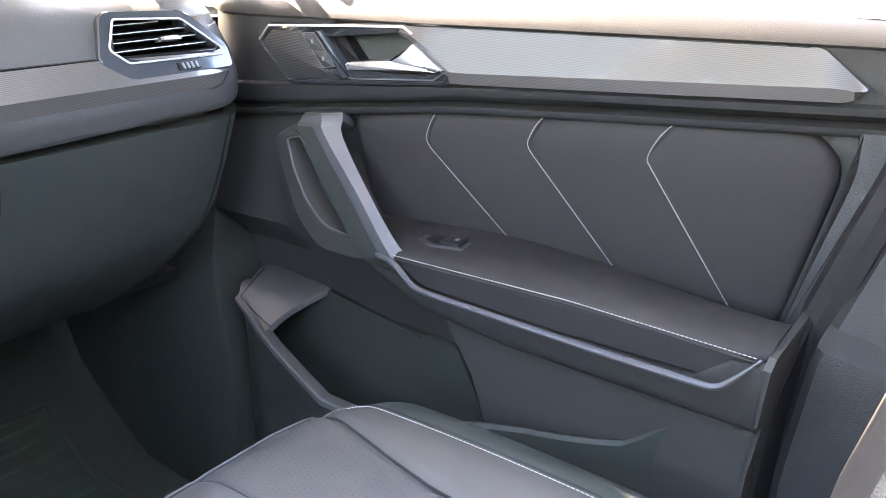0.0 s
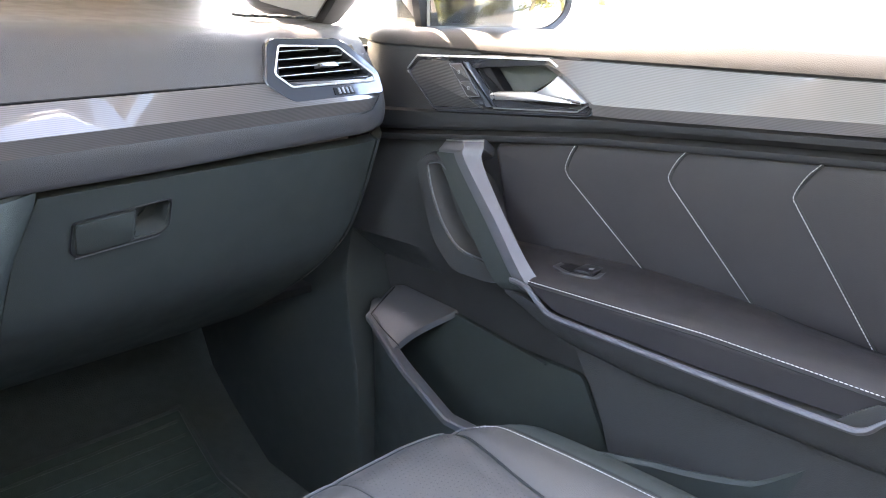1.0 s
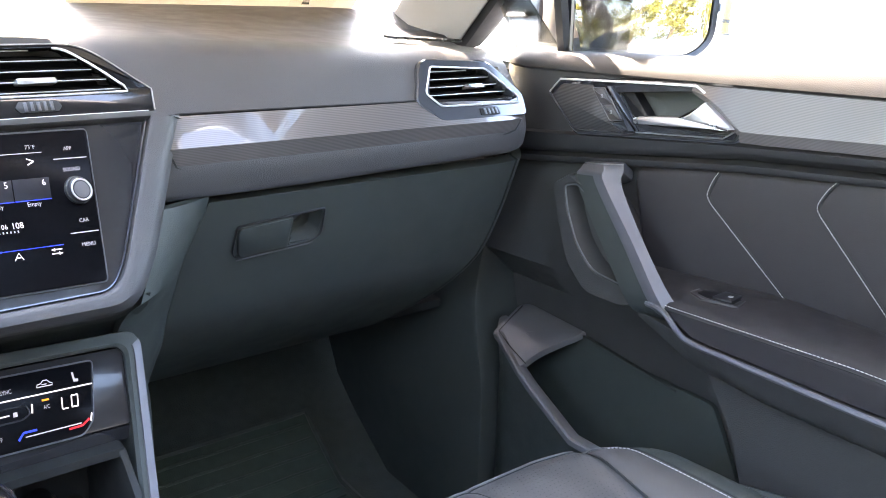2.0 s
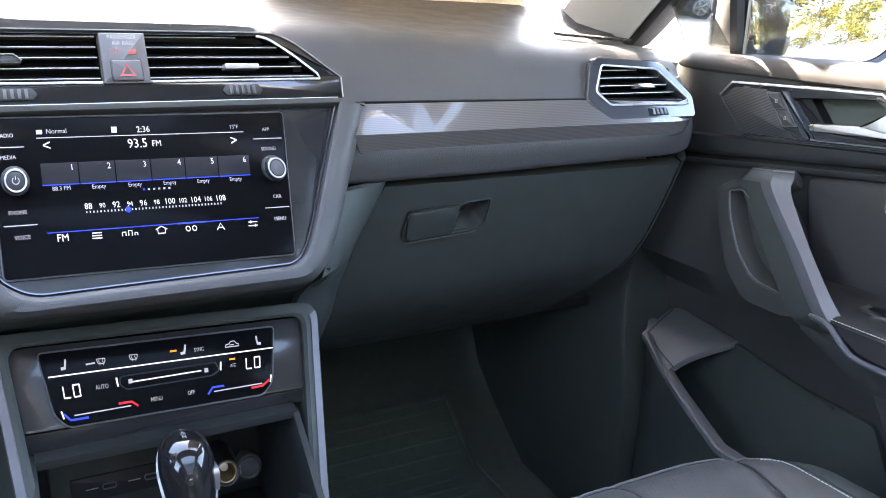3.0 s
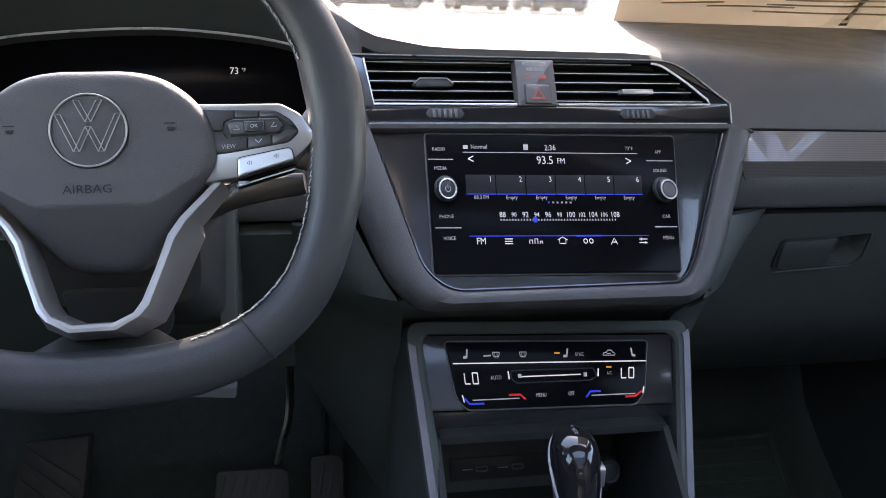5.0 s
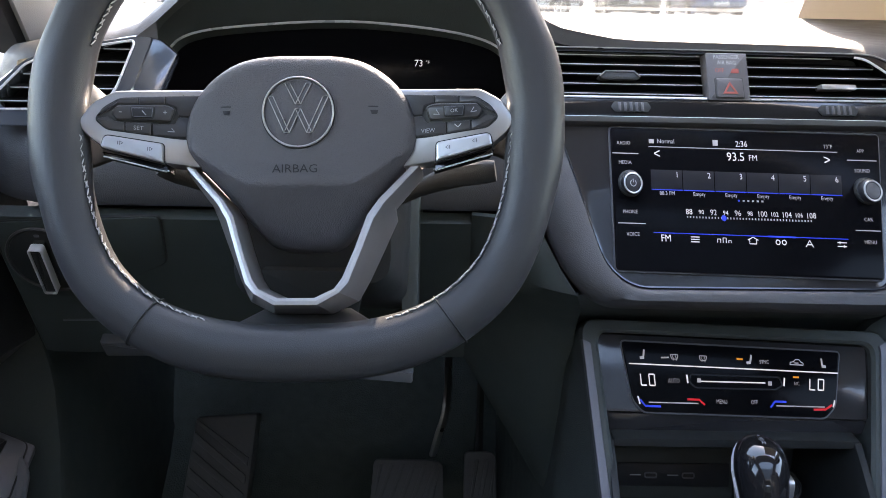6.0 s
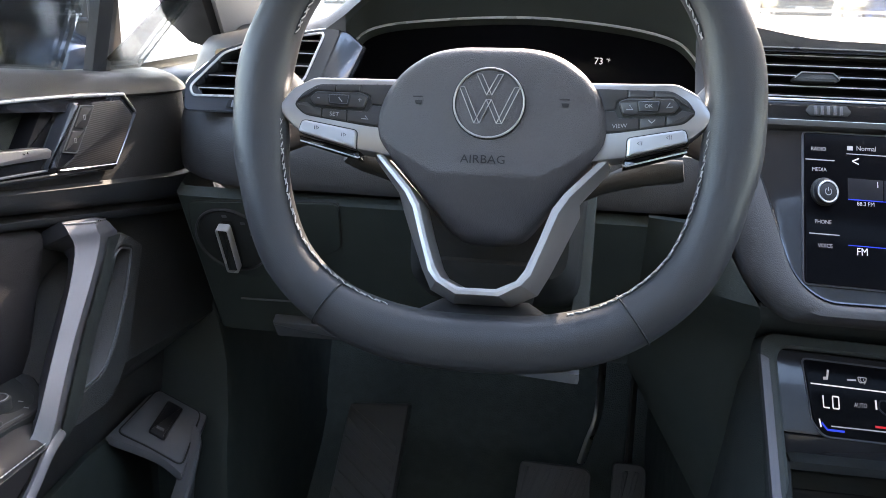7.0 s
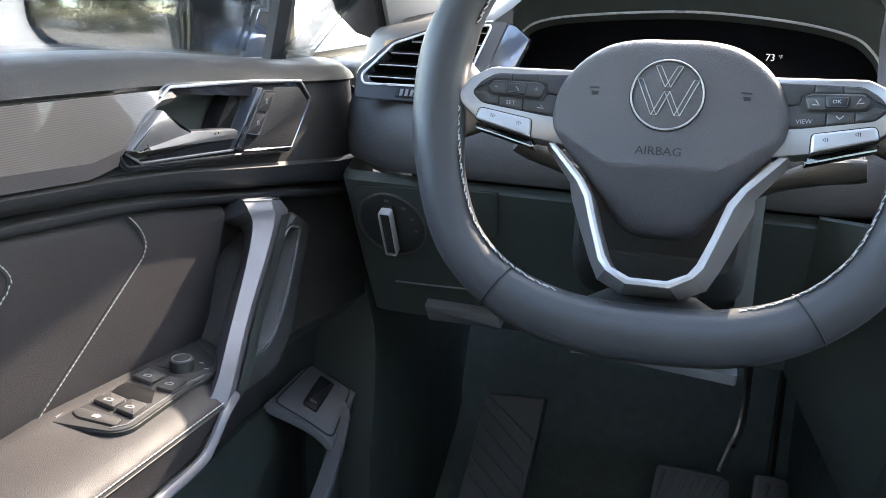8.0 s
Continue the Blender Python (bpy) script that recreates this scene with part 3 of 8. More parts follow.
def vent(name, outer, open_, slats, tab, knob, parent, frame_mat, label):
    """An air outlet: bright edged frame, dark throat, slats, a tab and a thumb wheel."""
    o, i = rp(outer, 0.006, 3), rp(open_, 0.003, 3)
    v = part(name, slab(bmesh.new(), i, fat, -0.020, -0.05, 0.001), SLAT, parent, label)
    bm = bmesh.new()
    rings(bm, [[fat(u, z, -0.006) for u, z in o], [fat(u, z, 0.004) for u, z in o], [fat(u, z, 0.0055) for u, z in inset(o, 0.0012)]] +
          [[fat(u, z, w) for u, z in near(o, i, q)] for q, w in ((0.0, 0.0055), (1.0, 0.0050))][1:] + [[fat(u, z, -0.03) for u, z in near(o, i, 1.0)]])
    part("frame", bm, frame_mat, v, "glossy gunmetal surround", 30)
    edge = inset(i, -0.0012)
    part("frame_edge", tube(bmesh.new(), [fat(u, z, 0.0058) for u, z in edge], 0.0012, 5, True), BRIGHT, v, "bright edge line")
    lo, hi = min(z for _, z in i), max(z for _, z in i)
    for k in range(slats):
        z = lo + (hi - lo) * (k + 0.62) / slats
        xs = cross(i, z)
        if not xs:
            continue
        bm = bmesh.new()
        a, b = xs[0] + 0.0008, xs[1] - 0.0008
        slab(bm, [(a, -0.0015), (b, -0.0015), (b, 0.011), (a, 0.011)], lambda u, q, w: fat(u, z + w + q * 0.30, -0.0035 - q), 0.0011, -0.0011, 0.0006)
        part("slat", bm, SLAT, v)
        part("slat_edge", tube(bmesh.new(), [fat(a, z - 0.0004, -0.0016), fat((a + b) / 2, z - 0.0004, -0.0016), fat(b, z - 0.0004, -0.0016)], 0.0006, 5), BRIGHT, v, "pale slat edge")
    tx, tz, tw = tab
    bm = bmesh.new()
    slab(bm, rp([(tx - tw, tz - 0.0022), (tx - tw + 0.004, tz + 0.0028), (tx + tw - 0.004, tz + 0.0028), (tx + tw, tz - 0.0022)], 0.001), fat, 0.005, -0.006, 0.001)
    part("tab", bm, SILVER, v, "silver direction tab")
    kx, kz, kw = knob
    part("wheel_slot", slab(bmesh.new(), rp([(kx - kw, kz - 0.0038), (kx + kw, kz - 0.0038), (kx + kw * 0.9, kz + 0.0038), (kx - kw * 0.9, kz + 0.0038)], 0.0015), fat, 0.0066, 0.0, 0.0004), SLAT, v)
    for q in range(4):
        part("wheel_rib", slab(bmesh.new(), [(kx - kw * 0.62 + q * kw * 0.38, kz - 0.0030), (kx - kw * 0.62 + q * kw * 0.38 + kw * 0.22, kz - 0.0030), (kx - kw * 0.62 + q * kw * 0.38 + kw * 0.22, kz + 0.0030), (kx - kw * 0.62 + q * kw * 0.38, kz + 0.0030)], fat, 0.0078, 0.0, 0.0007), PLATE, v)
    return v


def near(o, i, q):
    """The point of loop i that lies nearest in direction to each point of loop o."""
    cx, cz = sum(p[0] for p in i) / len(i), sum(p[1] for p in i) / len(i)
    out = []
    for p in o:
        d = Vector((p[0] - cx, p[1] - cz))
        best = None
        for k in range(len(i)):
            a, b = Vector(i[k - 1]) - Vector((cx, cz)), Vector(i[k]) - Vector((cx, cz))
            e = b - a
            den = d.x * e.y - d.y * e.x
            if abs(den) < 1e-12:
                continue
            t, s2 = (a.x * e.y - a.y * e.x) / den, (a.x * d.y - a.y * d.x) / den
            if t > 0 and -1e-6 <= s2 <= 1 + 1e-6:
                best = (cx + d.x * t, cz + d.y * t)
                break
        best = best or p
        out.append((p[0] + (best[0] - p[0]) * q, p[1] + (best[1] - p[1]) * q))
    return out


def cross(poly, z):
    """Where the level z cuts the polygon: least and greatest u."""
    xs = []
    for k in range(len(poly)):
        (a, za), (b, zb) = poly[k - 1], poly[k]
        if (za - z) * (zb - z) < 0:
            xs.append(a + (b - a) * (z - za) / (zb - za))
    return (min(xs), max(xs)) if len(xs) > 1 else None


vent("side_vent", [(0.485, 1.141), (0.507, 1.180), (0.517, 1.185), (0.605, 1.181), (0.616, 1.176), (0.646, 1.143), (0.640, 1.120), (0.511, 1.1205)],
     [(0.503, 1.150), (0.522, 1.1755), (0.602, 1.171), (0.635, 1.140), (0.633, 1.135), (0.517, 1.137)], 5, (0.579, 1.1545, 0.014), (0.583, 1.1275, 0.015), dashboard, GUN,
     "side air vent at the passenger's end of the dashboard")
vent("side_vent", [(-0.668, 1.134), (-0.673, 1.160), (-0.644, 1.188), (-0.612, 1.200), (-0.545, 1.211), (-0.528, 1.2105), (-0.540, 1.165), (-0.560, 1.134)],
     [(-0.661, 1.1485), (-0.665, 1.155), (-0.640, 1.184), (-0.610, 1.195), (-0.546, 1.205), (-0.556, 1.168), (-0.566, 1.150)], 5, (-0.60, 1.166, 0.014), (-0.612, 1.1415, 0.014), dashboard, GUN,
     "side air vent at the driver's end of the dashboard")
# sloping gloss flank between the driver's vent and the instrument hood
bm = bmesh.new()
slab(bm, rp([(-0.531, 1.210), (-0.522, 1.208), (-0.505, 1.196), (-0.520, 1.150), (-0.548, 1.140)], 0.002), fat, 0.004, -0.006, 0.002)
part("vent_flank", bm, GUN, dashboard, "glossy gunmetal panel beside the display")

# centre fascia: vents above, dark gloss surround below
cup = [(-0.172, 1.2060), (0.130, 1.2045), (0.148, 1.199), (0.190, 1.169), (0.189, 1.150), (-0.160, 1.150)]
bm = bmesh.new()
open_l = [(-0.163, 1.2042), (-0.0195, 1.2040), (-0.0195, 1.166), (-0.156, 1.166)]
open_r = [(0.0215, 1.2038), (0.122, 1.2032), (0.142, 1.196), (0.177, 1.168), (0.175, 1.166), (0.0205, 1.166)]
body = part("centre_vents", slab(bmesh.new(), rp(cup, 0.004), fat, -0.018, -0.05, 0.001), SLAT, dashboard, "central twin air vents in gloss black")
# frame strips round the openings; the passenger's upper corner is a soft curve
def bend(pts):
    return [(p.x, p.y) for p in curve_pts([(u, z, 0) for u, z in pts], 4)]


CORNER = bend([(0.127, 1.2075), (0.1400, 1.2062), (0.1535, 1.2015), (0.1680, 1.1922), (0.1850, 1.1790), (0.1985, 1.1690)])
CORNER_IN = bend([(0.1220, 1.2035), (0.1320, 1.2015), (0.1425, 1.1955), (0.1560, 1.1862), (0.1690, 1.1757), (0.1790, 1.1680)])
for pts in ([(-0.176, 1.2090), (0.128, 1.2075), (0.1225, 1.2035), (-0.170, 1.2045)], CORNER + CORNER_IN[::-1],
            [(-0.178, 1.2095), (-0.162, 1.2050), (-0.154, 1.166), (-0.161, 1.1505), (-0.171, 1.1505), (-0.181, 1.164), (-0.186, 1.207)], [(-0.166, 1.1665), (0.1985, 1.1695), (0.1960, 1.1505), (-0.162, 1.1505)]):
    part("frame", slab(bmesh.new(), rp(pts, 0.0015, 2), fat, 0.004, -0.02, 0.0012), GUN if pts[0][0] < -0.17 and pts[1][0] < 0 else GLOSS, body, "gloss frame")
part("frame_edge", tube(bmesh.new(), [fat(u, z, 0.0048) for u, z in ((-0.163, 1.2048), (-0.1555, 1.1665), (-0.02, 1.1665))], 0.0011, 5), BRIGHT, body, "bright edge line")
part("frame_edge", tube(bmesh.new(), [fat(u, z, 0.0048) for u, z in [(0.021, 1.1665), (0.176, 1.1672)] + CORNER_IN[-3::-1]], 0.0011, 5), BRIGHT, body, "bright edge line")
part("chrome_line", tube(bmesh.new(), [fat(u, z, 0.006) for u, z in ((-0.161, 1.1488), (0.0, 1.1490), (0.188, 1.1490))], 0.0025, 6), BRIGHT, dashboard, "thin bright line under the vents")
part("frame_edge", tube(bmesh.new(), [fat(u, z, 0.0046) for u, z in [(-0.174, 1.2082)] + [(u - 0.0008, z - 0.0008) for u, z in CORNER] + [(0.1950, 1.1510)]], 0.0008, 5), SILVER, body, "bright outer line")
for side, o in (("l", open_l), ("r", open_r)):
    for k in range(5):
        z = 1.1705 + 0.0082 * k
        xs = cross(o, z)
        if xs:
            part("slat", slab(bmesh.new(), [(xs[0] + 0.0005, -0.001), (xs[1] - 0.0005, -0.001), (xs[1] - 0.0005, 0.010), (xs[0] + 0.0005, 0.010)], lambda u, q, w: fat(u, z + w + q * 0.30, -0.005 - q), 0.0011, -0.0011, 0.0006), SLAT, body)
            part("slat_edge", tube(bmesh.new(), [fat(xs[0] + 0.0005, z, -0.0036), fat((xs[0] + xs[1]) / 2, z, -0.0036), fat(xs[1] - 0.0005, z, -0.0036)], 0.0006, 5), BRIGHT, body, "pale slat edge")
part("tab", slab(bmesh.new(), rp([(-0.118, 1.1835), (-0.112, 1.1885), (-0.085, 1.1885), (-0.079, 1.1835), (-0.082, 1.1810), (-0.115, 1.1810)], 0.0015), fat, 0.006, -0.008, 0.001), BLACK, body, "black direction tab")
part("tab_edge", tube(bmesh.new(), [fat(u, z, 0.0064) for u, z in ((-0.117, 1.1838), (-0.1115, 1.1882), (-0.0855, 1.1882), (-0.080, 1.1838))], 0.0007, 5), SILVER, body)
part("tab", slab(bmesh.new(), rp([(0.087, 1.1760), (0.087, 1.1805), (0.119, 1.1805), (0.119, 1.1760)], 0.0015), fat, 0.006, -0.008, 0.001), SILVER, body, "silver direction tab")
for kx in (-0.090, 0.099):
    part("wheel_slot", slab(bmesh.new(), rp([(kx - 0.0185, 1.1585), (kx - 0.015, 1.1630), (kx + 0.015, 1.1630), (kx + 0.0185, 1.1585), (kx + 0.015, 1.1545), (kx - 0.015, 1.1545)], 0.001), fat, 0.0055, 0, 0.0006), BLACK, body)
    for q in range(5):
        part("wheel_rib", slab(bmesh.new(), [(kx - 0.012 + q * 0.0052, 1.1555), (kx - 0.0095 + q * 0.0052, 1.1555), (kx - 0.0095 + q * 0.0052, 1.1622), (kx - 0.012 + q * 0.0052, 1.1622)], fat, 0.0072, 0, 0.0007), GREYP, body)

# airbag sign and hazard button between the vents
signp = thing("airbag_indicator", "grey airbag indicator plate with a red hazard button", "indicator panel", fat(0.001, 1.165))
part("plate", slab(bmesh.new(), rp([(-0.0185, 1.1655), (0.0195, 1.1655), (0.0205, 1.2050), (-0.0175, 1.2050)], 0.0008), fat, 0.0062, -0.01, 0.0008), PAD, signp)
part("button", slab(bmesh.new(), rp([(-0.0115, 1.1675), (0.0135, 1.1675), (0.0135, 1.1835), (-0.0110, 1.1835)], 0.002), fat, 0.0085, 0, 0.0012), PAD, signp, "square hazard button")
part("button_gap", hoop(bmesh.new(), rp([(-0.0123, 1.1667), (0.0143, 1.1667), (0.0143, 1.1843), (-0.0118, 1.1843)], 0.002), rp([(-0.0115, 1.1675), (0.0135, 1.1675), (0.0135, 1.1835), (-0.0110, 1.1835)], 0.002), fat, 0.0066, 0.004, 0.0002), BLACK, signp)
bm = bmesh.new()
hoop(bm, [(-0.0060, 1.1705), (0.0080, 1.1705), (0.0010, 1.1805)], [(-0.0030, 1.1722), (0.0050, 1.1722), (0.0010, 1.1778)], fat, 0.0090, 0.0080, 0.0001)
part("triangle", bm, REDP, signp, "red warning triangle")
letters("PASSENGER", 0.0047, fat, 0.001, 1.2015, PRINT, signp, w=0.0065)
letters("AIR BAG", 0.0047, fat, 0.001, 1.1967, PRINT, signp, w=0.0065)
letters("OFF", 0.0050, fat, -0.0062, 1.1900, REDP, signp, w=0.0065)
part("airbag_mark", slab(bmesh.new(), rp([(0.0035, 1.1880), (0.0115, 1.1880), (0.0115, 1.1918), (0.0055, 1.1918)], 0.001), fat, 0.0066, 0.0060, 0.0001), REDP, signp)

# fascia plate round the touch screen, and the soft frame round that
fas = [(-0.161, 1.1475), (0.187, 1.1475), (0.131, 1.040), (0.116, 1.0225), (-0.098, 1.0215), (-0.121, 1.037)]
part("fascia", slab(bmesh.new(), rp(fas, [0.002, 0.002, 0.02, 0.02, 0.02, 0.02]), fat, 0.003, -0.03, 0.002), FASCIA, dashboard, "dark gloss fascia round the touch screen")
low = rp([(-0.205, 1.146), (0.222, 1.146), (0.160, 1.035), (0.134, 1.004), (-0.128, 1.006), (-0.155, 1.030)], [0.002, 0.002, 0.03, 0.03, 0.03, 0.03], 6)
lin = rp([(-0.1605, 1.146), (0.1865, 1.146), (0.131, 1.040), (0.116, 1.0225), (-0.098, 1.0215), (-0.121, 1.037)], [0.002, 0.002, 0.02, 0.02, 0.02, 0.02], 6)
bm = bmesh.new()
mid = [((a[0] + b[0]) / 2, (a[1] + b[1]) / 2) for a, b in zip(low, lin)]
rings(bm, [[fat(u, z, -0.10) for u, z in inset(low, 0.008)], [fat(u, z, -0.012) for u, z in low], [fat(u, z, 0.002) for u, z in inset(low, 0.004)], [fat(u, z, 0.011) for u, z in mid], [fat(u, z, 0.012) for u, z in inset(lin, -0.004)], [fat(u, z, 0.0105) for u, z in inset(lin, -0.001)], [fat(u, z, -0.02) for u, z in lin]])
part("fascia_frame", bm, SOFT, dashboard, "soft grey frame round the fascia", 50)
part("fascia_edge", tube(bmesh.new(), [fat(u, z, 0.0045) for u, z in inset(lin, 0.001)], 0.0010, 5, True), GUN, dashboard)

# glovebox and the facing lower panel on the driver's side
def gat(x, z, w=0.0):
    """Front of the glovebox and of the driver's lower panel, leaning away below."""
    return Vector((x, 0.800 + 0.5 * dpush(x) + 0.38 * (1.03 - z) + 0.9 * max(0, 0.93 - z) ** 1.5 * 2.0 - 0.94 * w, z - 0.35 * w))


bm = bmesh.new()
gxs = spread(0, 1, 14)
def gside(z):
    return lerp(z, [(0.79, 0.222), (0.93, 0.207), (1.0, 0.218), (1.0615, 0.238)]), lerp(z, [(0.79, 0.56), (0.86, 0.60), (0.95, 0.638), (1.0, 0.645), (1.055, 0.645)])
zs = spread(1.0615, 0.79, 14)
def gdoor(u, v, w):
    a, b = gside(v)
    return gat(a + (b - a) * u, v, -w)
GREC = [(0.334, 1.0335), (0.371, 1.037), (0.3715, 1.006), (0.361, 0.999), (0.334, 0.997)]
gxs = sorted(set(gxs + spread(0.25, 0.37, 24)))
zs = sorted(set(zs + spread(0.994, 1.042, 16)), reverse=True)
sheet(bm, gdoor, gxs, zs, 0.015)
bmesh.ops.delete(bm, geom=[f for f in bm.faces if all(0.3345 < v.co.x < 0.3705 and 0.9985 < v.co.z < 1.0365 for v in f.verts)], context="FACES")
glove = part("glovebox_door", bm, DARK, dashboard, "grained dark glovebox lid")
hand = [(0.270, 1.030), (0.338, 1.0355), (0.372, 1.0385), (0.3735, 1.005), (0.362, 0.997), (0.333, 0.995), (0.274, 0.991), (0.2685, 0.999)]
part("handle_rim", hoop(bmesh.new(), rp(hand, 0.005), rp(inset(hand, 0.0018), 0.005), gat, 0.0022, -0.001, 0.0006), KEY, glove)
bm = bmesh.new()
rec = rp(GREC, 0.006, 4)
rings(bm, [[gat(x, z, w) for x, z in inset(rec, d)] for d, w in ((-0.0035, 0.0004), (-0.0005, 0.0009), (0.0010, -0.001), (0.0025, -0.012), (0.0065, -0.017))], cap1=True)
part("handle_recess", bm, DARK, glove, "deep finger recess", 50)
part("handle", slab(bmesh.new(), rp([(0.2715, 1.028), (0.333, 1.0325), (0.332, 0.9975), (0.2755, 0.9935)], [0.007, 0.002, 0.002, 0.007]), gat, 0.0042, -0.002, 0.002), DARK, glove, "flat pull handle")
# lighter grey line stands for the highlight on the handle's lower edge
part("handle_edge", tube(bmesh.new(), [gat(x, z, 0.0030) for x, z in ((0.274, 0.9905), (0.300, 0.9925), (0.333, 0.9945), (0.358, 0.9965), (0.3625, 0.9980))], 0.0007, 5), GREYP, glove, "edge highlight under the handle, put into its colour")
# filler beside the glovebox, ending in the door gap
bm = bmesh.new()
sheet(bm, lambda u, v, w: gat(lerp(v, [(0.79, 0.565), (0.86, 0.605), (0.95, 0.643), (1.0, 0.650), (1.055, 0.650)]) + u * 0.032, v, -w - 0.02 * u * u), spread(0, 1, 5), [z for z in zs if z < 1.062], 0.015)
part("end_filler", bm, DARK, dashboard, "narrow filler panel beside the glovebox")
# side cheeks between the fascia and the panels beside it
def cheek_at(sd):
    def f(u, v, w):
        x0 = lerp(v, [(0.70, 0.126), (0.78, 0.128), (0.97, 0.134), (1.004, 0.138), (1.035, 0.160), (1.07, 0.179)])
        y0 = lerp(v, [(0.78, 0.80), (0.955, 0.765), (0.985, 0.740), (1.004, 0.705), (1.035, 0.728), (1.07, 0.755)])
        x1, y1 = (gside(v)[0] - 0.002, gat(0, v).y - 0.003) if sd > 0 else (lerp(v, [(0.74, 0.150), (0.885, 0.2325), (1.07, 0.2325)]), 0.800 + 0.5 * (1.0 - max(v, 0.885)))
        k = u * (0.55 + 0.45 * u)
        return Vector((sd * (x0 + (x1 - x0) * u), y0 + (y1 - y0) * k + w, v))
    return f


for sd in (1, -1):
    bm = bmesh.new()
    sheet(bm, cheek_at(sd), spread(0, 1, 8), spread(1.070 if sd > 0 else 1.066, 0.78 if sd > 0 else 0.74, 18), 0.012)
    # same cheek on both sides; shade is in the driver's darker colour
    part("cheek", bm, DARK if sd > 0 else LOWER, dashboard, "curved cheek panel beside the fascia")

# bridge between the fascia frame and the console below it
bm = bmesh.new()
bl = [(0.712, 1.012), (0.722, 0.998), (0.742, 0.984), (0.764, 0.972), (0.776, 0.962), (0.80, 0.94)]
sheet(bm, lambda u, v, w: (-0.142 + 0.292 * u, lerp(v, [(i, p[0]) for i, p in enumerate(bl)]) + w, lerp(v, [(i, p[1]) for i, p in enumerate(bl)])), spread(0, 1, 6), spread(0, 5, 10), 0.01)
part("bridge", bm, DARK, dashboard, "dark panel between fascia and console")

# driver's lower panel, with the knee bolster and a thin seam
def lat(x, z, w=0.0):
    return Vector((x, 0.800 + 0.5 * (1.0 - z) - 0.894 * w, z - 0.447 * w))


bm = bmesh.new()
sheet(bm, lambda u, v, w: lat(u, v, -w) + Vector((0, 0.08 * (max(0.0, -0.668 - u) / 0.03) ** 2, 0)), [-0.705, -0.700, -0.694, -0.687, -0.680, -0.672] + spread(-0.66, -0.232, 18), spread(1.056, 0.885, 8), 0.015)
low_panel = part("knee_panel", bm, LOWER, dashboard, "grained dark knee panel under the instruments")
part("seam", tube(bmesh.new(), [lat(-0.640, 0.931, 0.0006), lat(-0.59, 0.9325, 0.0006), lat(-0.540, 0.935, 0.0006)], 0.0012, 5), PLATE, low_panel)
part("pull_flap", slab(bmesh.new(), rp([(-0.607, 0.912), (-0.523, 0.912), (-0.520, 0.893), (-0.605, 0.891)], 0.003), lat, 0.012, -0.01, 0.003), PLATE, low_panel, "grey pull flap under the panel")
bm = bmesh.new()
sheet(bm, lambda u, v, w: (u, 0.858 + v * 0.5, 0.885 + 0.01 * v + w), spread(-0.672, -0.18, 6), spread(0, 1, 4), 0.012)
part("under_cover", bm, BLACK, dashboard, "black cover under the dashboard")
bm = bmesh.new()
sheet(bm, lambda u, v, w: (u, 0.99 + v * 0.40, 0.79 + 0.03 * v + w), spread(0.16, 0.69, 6), spread(0, 1, 4), 0.012)
part("under_cover", bm, BLACK, dashboard, "black cover under the glovebox")

bm = bmesh.new()
sheet(bm, lambda u, v, w: (u, 1.02 + 0.10 * v + w, 1.07 - 0.30 * v), spread(-0.70, 0.70, 6), spread(0, 1, 4), 0.02)
part("bulkhead", bm, BLACK, dashboard, "black bulkhead behind the panels")

# light switch on its own plate
sw_at = lambda u, z, w=0.0: lat(u, z + 0.0095, w)
lsw = thing("light_switch", "black rotary light switch with a bright grip bar", "light switch", sw_at(-0.628, 1.0))
plate = rp([(-0.663, 1.041), (-0.513, 1.050), (-0.518, 0.998), (-0.568, 0.974), (-0.60, 0.958), (-0.636, 0.953), (-0.664, 0.972), (-0.671, 1.0)], [0.008, 0.008, 0.008, 0.01, 0.02, 0.03, 0.02, 0.02], 5)
part("plate", slab(bmesh.new(), plate, sw_at, 0.0022, -0.002, 0.001), LOWER, lsw)
part("plate_line", hoop(bmesh.new(), inset(plate, -0.0012), plate, sw_at, 0.0012, -0.002, 0.0004), BLACK, lsw)
disc = [(-0.629 + 0.037 * math.cos(q), 1.0 + 0.037 * math.sin(q)) for q in spread(0, 2 * math.pi, 40)[:-1]]
part("dial_rim", hoop(bmesh.new(), disc, inset(disc, 0.0016), sw_at, 0.0048, 0, 0.0006), GREYP, lsw)
part("dial", slab(bmesh.new(), inset(disc, 0.003), sw_at, 0.0042, 0, 0.002), BLACK, lsw, "round black dial")
part("grip", slab(bmesh.new(), rp([(-0.6345, 0.974), (-0.6235, 0.974), (-0.6225, 1.024), (-0.6335, 1.024)], 0.002), sw_at, 0.018, 0, 0.003), BLACK, lsw)
g = rp([(-0.6355, 0.973), (-0.6225, 0.973), (-0.6215, 1.025), (-0.6345, 1.025)], 0.003)
part("grip_edge", hoop(bmesh.new(), g, inset(g, 0.0013), sw_at, 0.0192, 0.010, 0.0004), BRIGHT, lsw, "bright edge round the grip")
for q, (du, dz) in enumerate(((0.0, 0.029), (0.017, 0.022), (0.024, 0.010), (0.026, -0.004))):
    part("mark", slab(bmesh.new(), rp([(-0.6315 + du, 0.9985 + dz), (-0.6265 + du, 0.9985 + dz), (-0.6265 + du, 1.0015 + dz), (-0.6315 + du, 1.0015 + dz)], 0.001), sw_at, 0.0045, 0.004, 0.0001), GREYP, lsw)

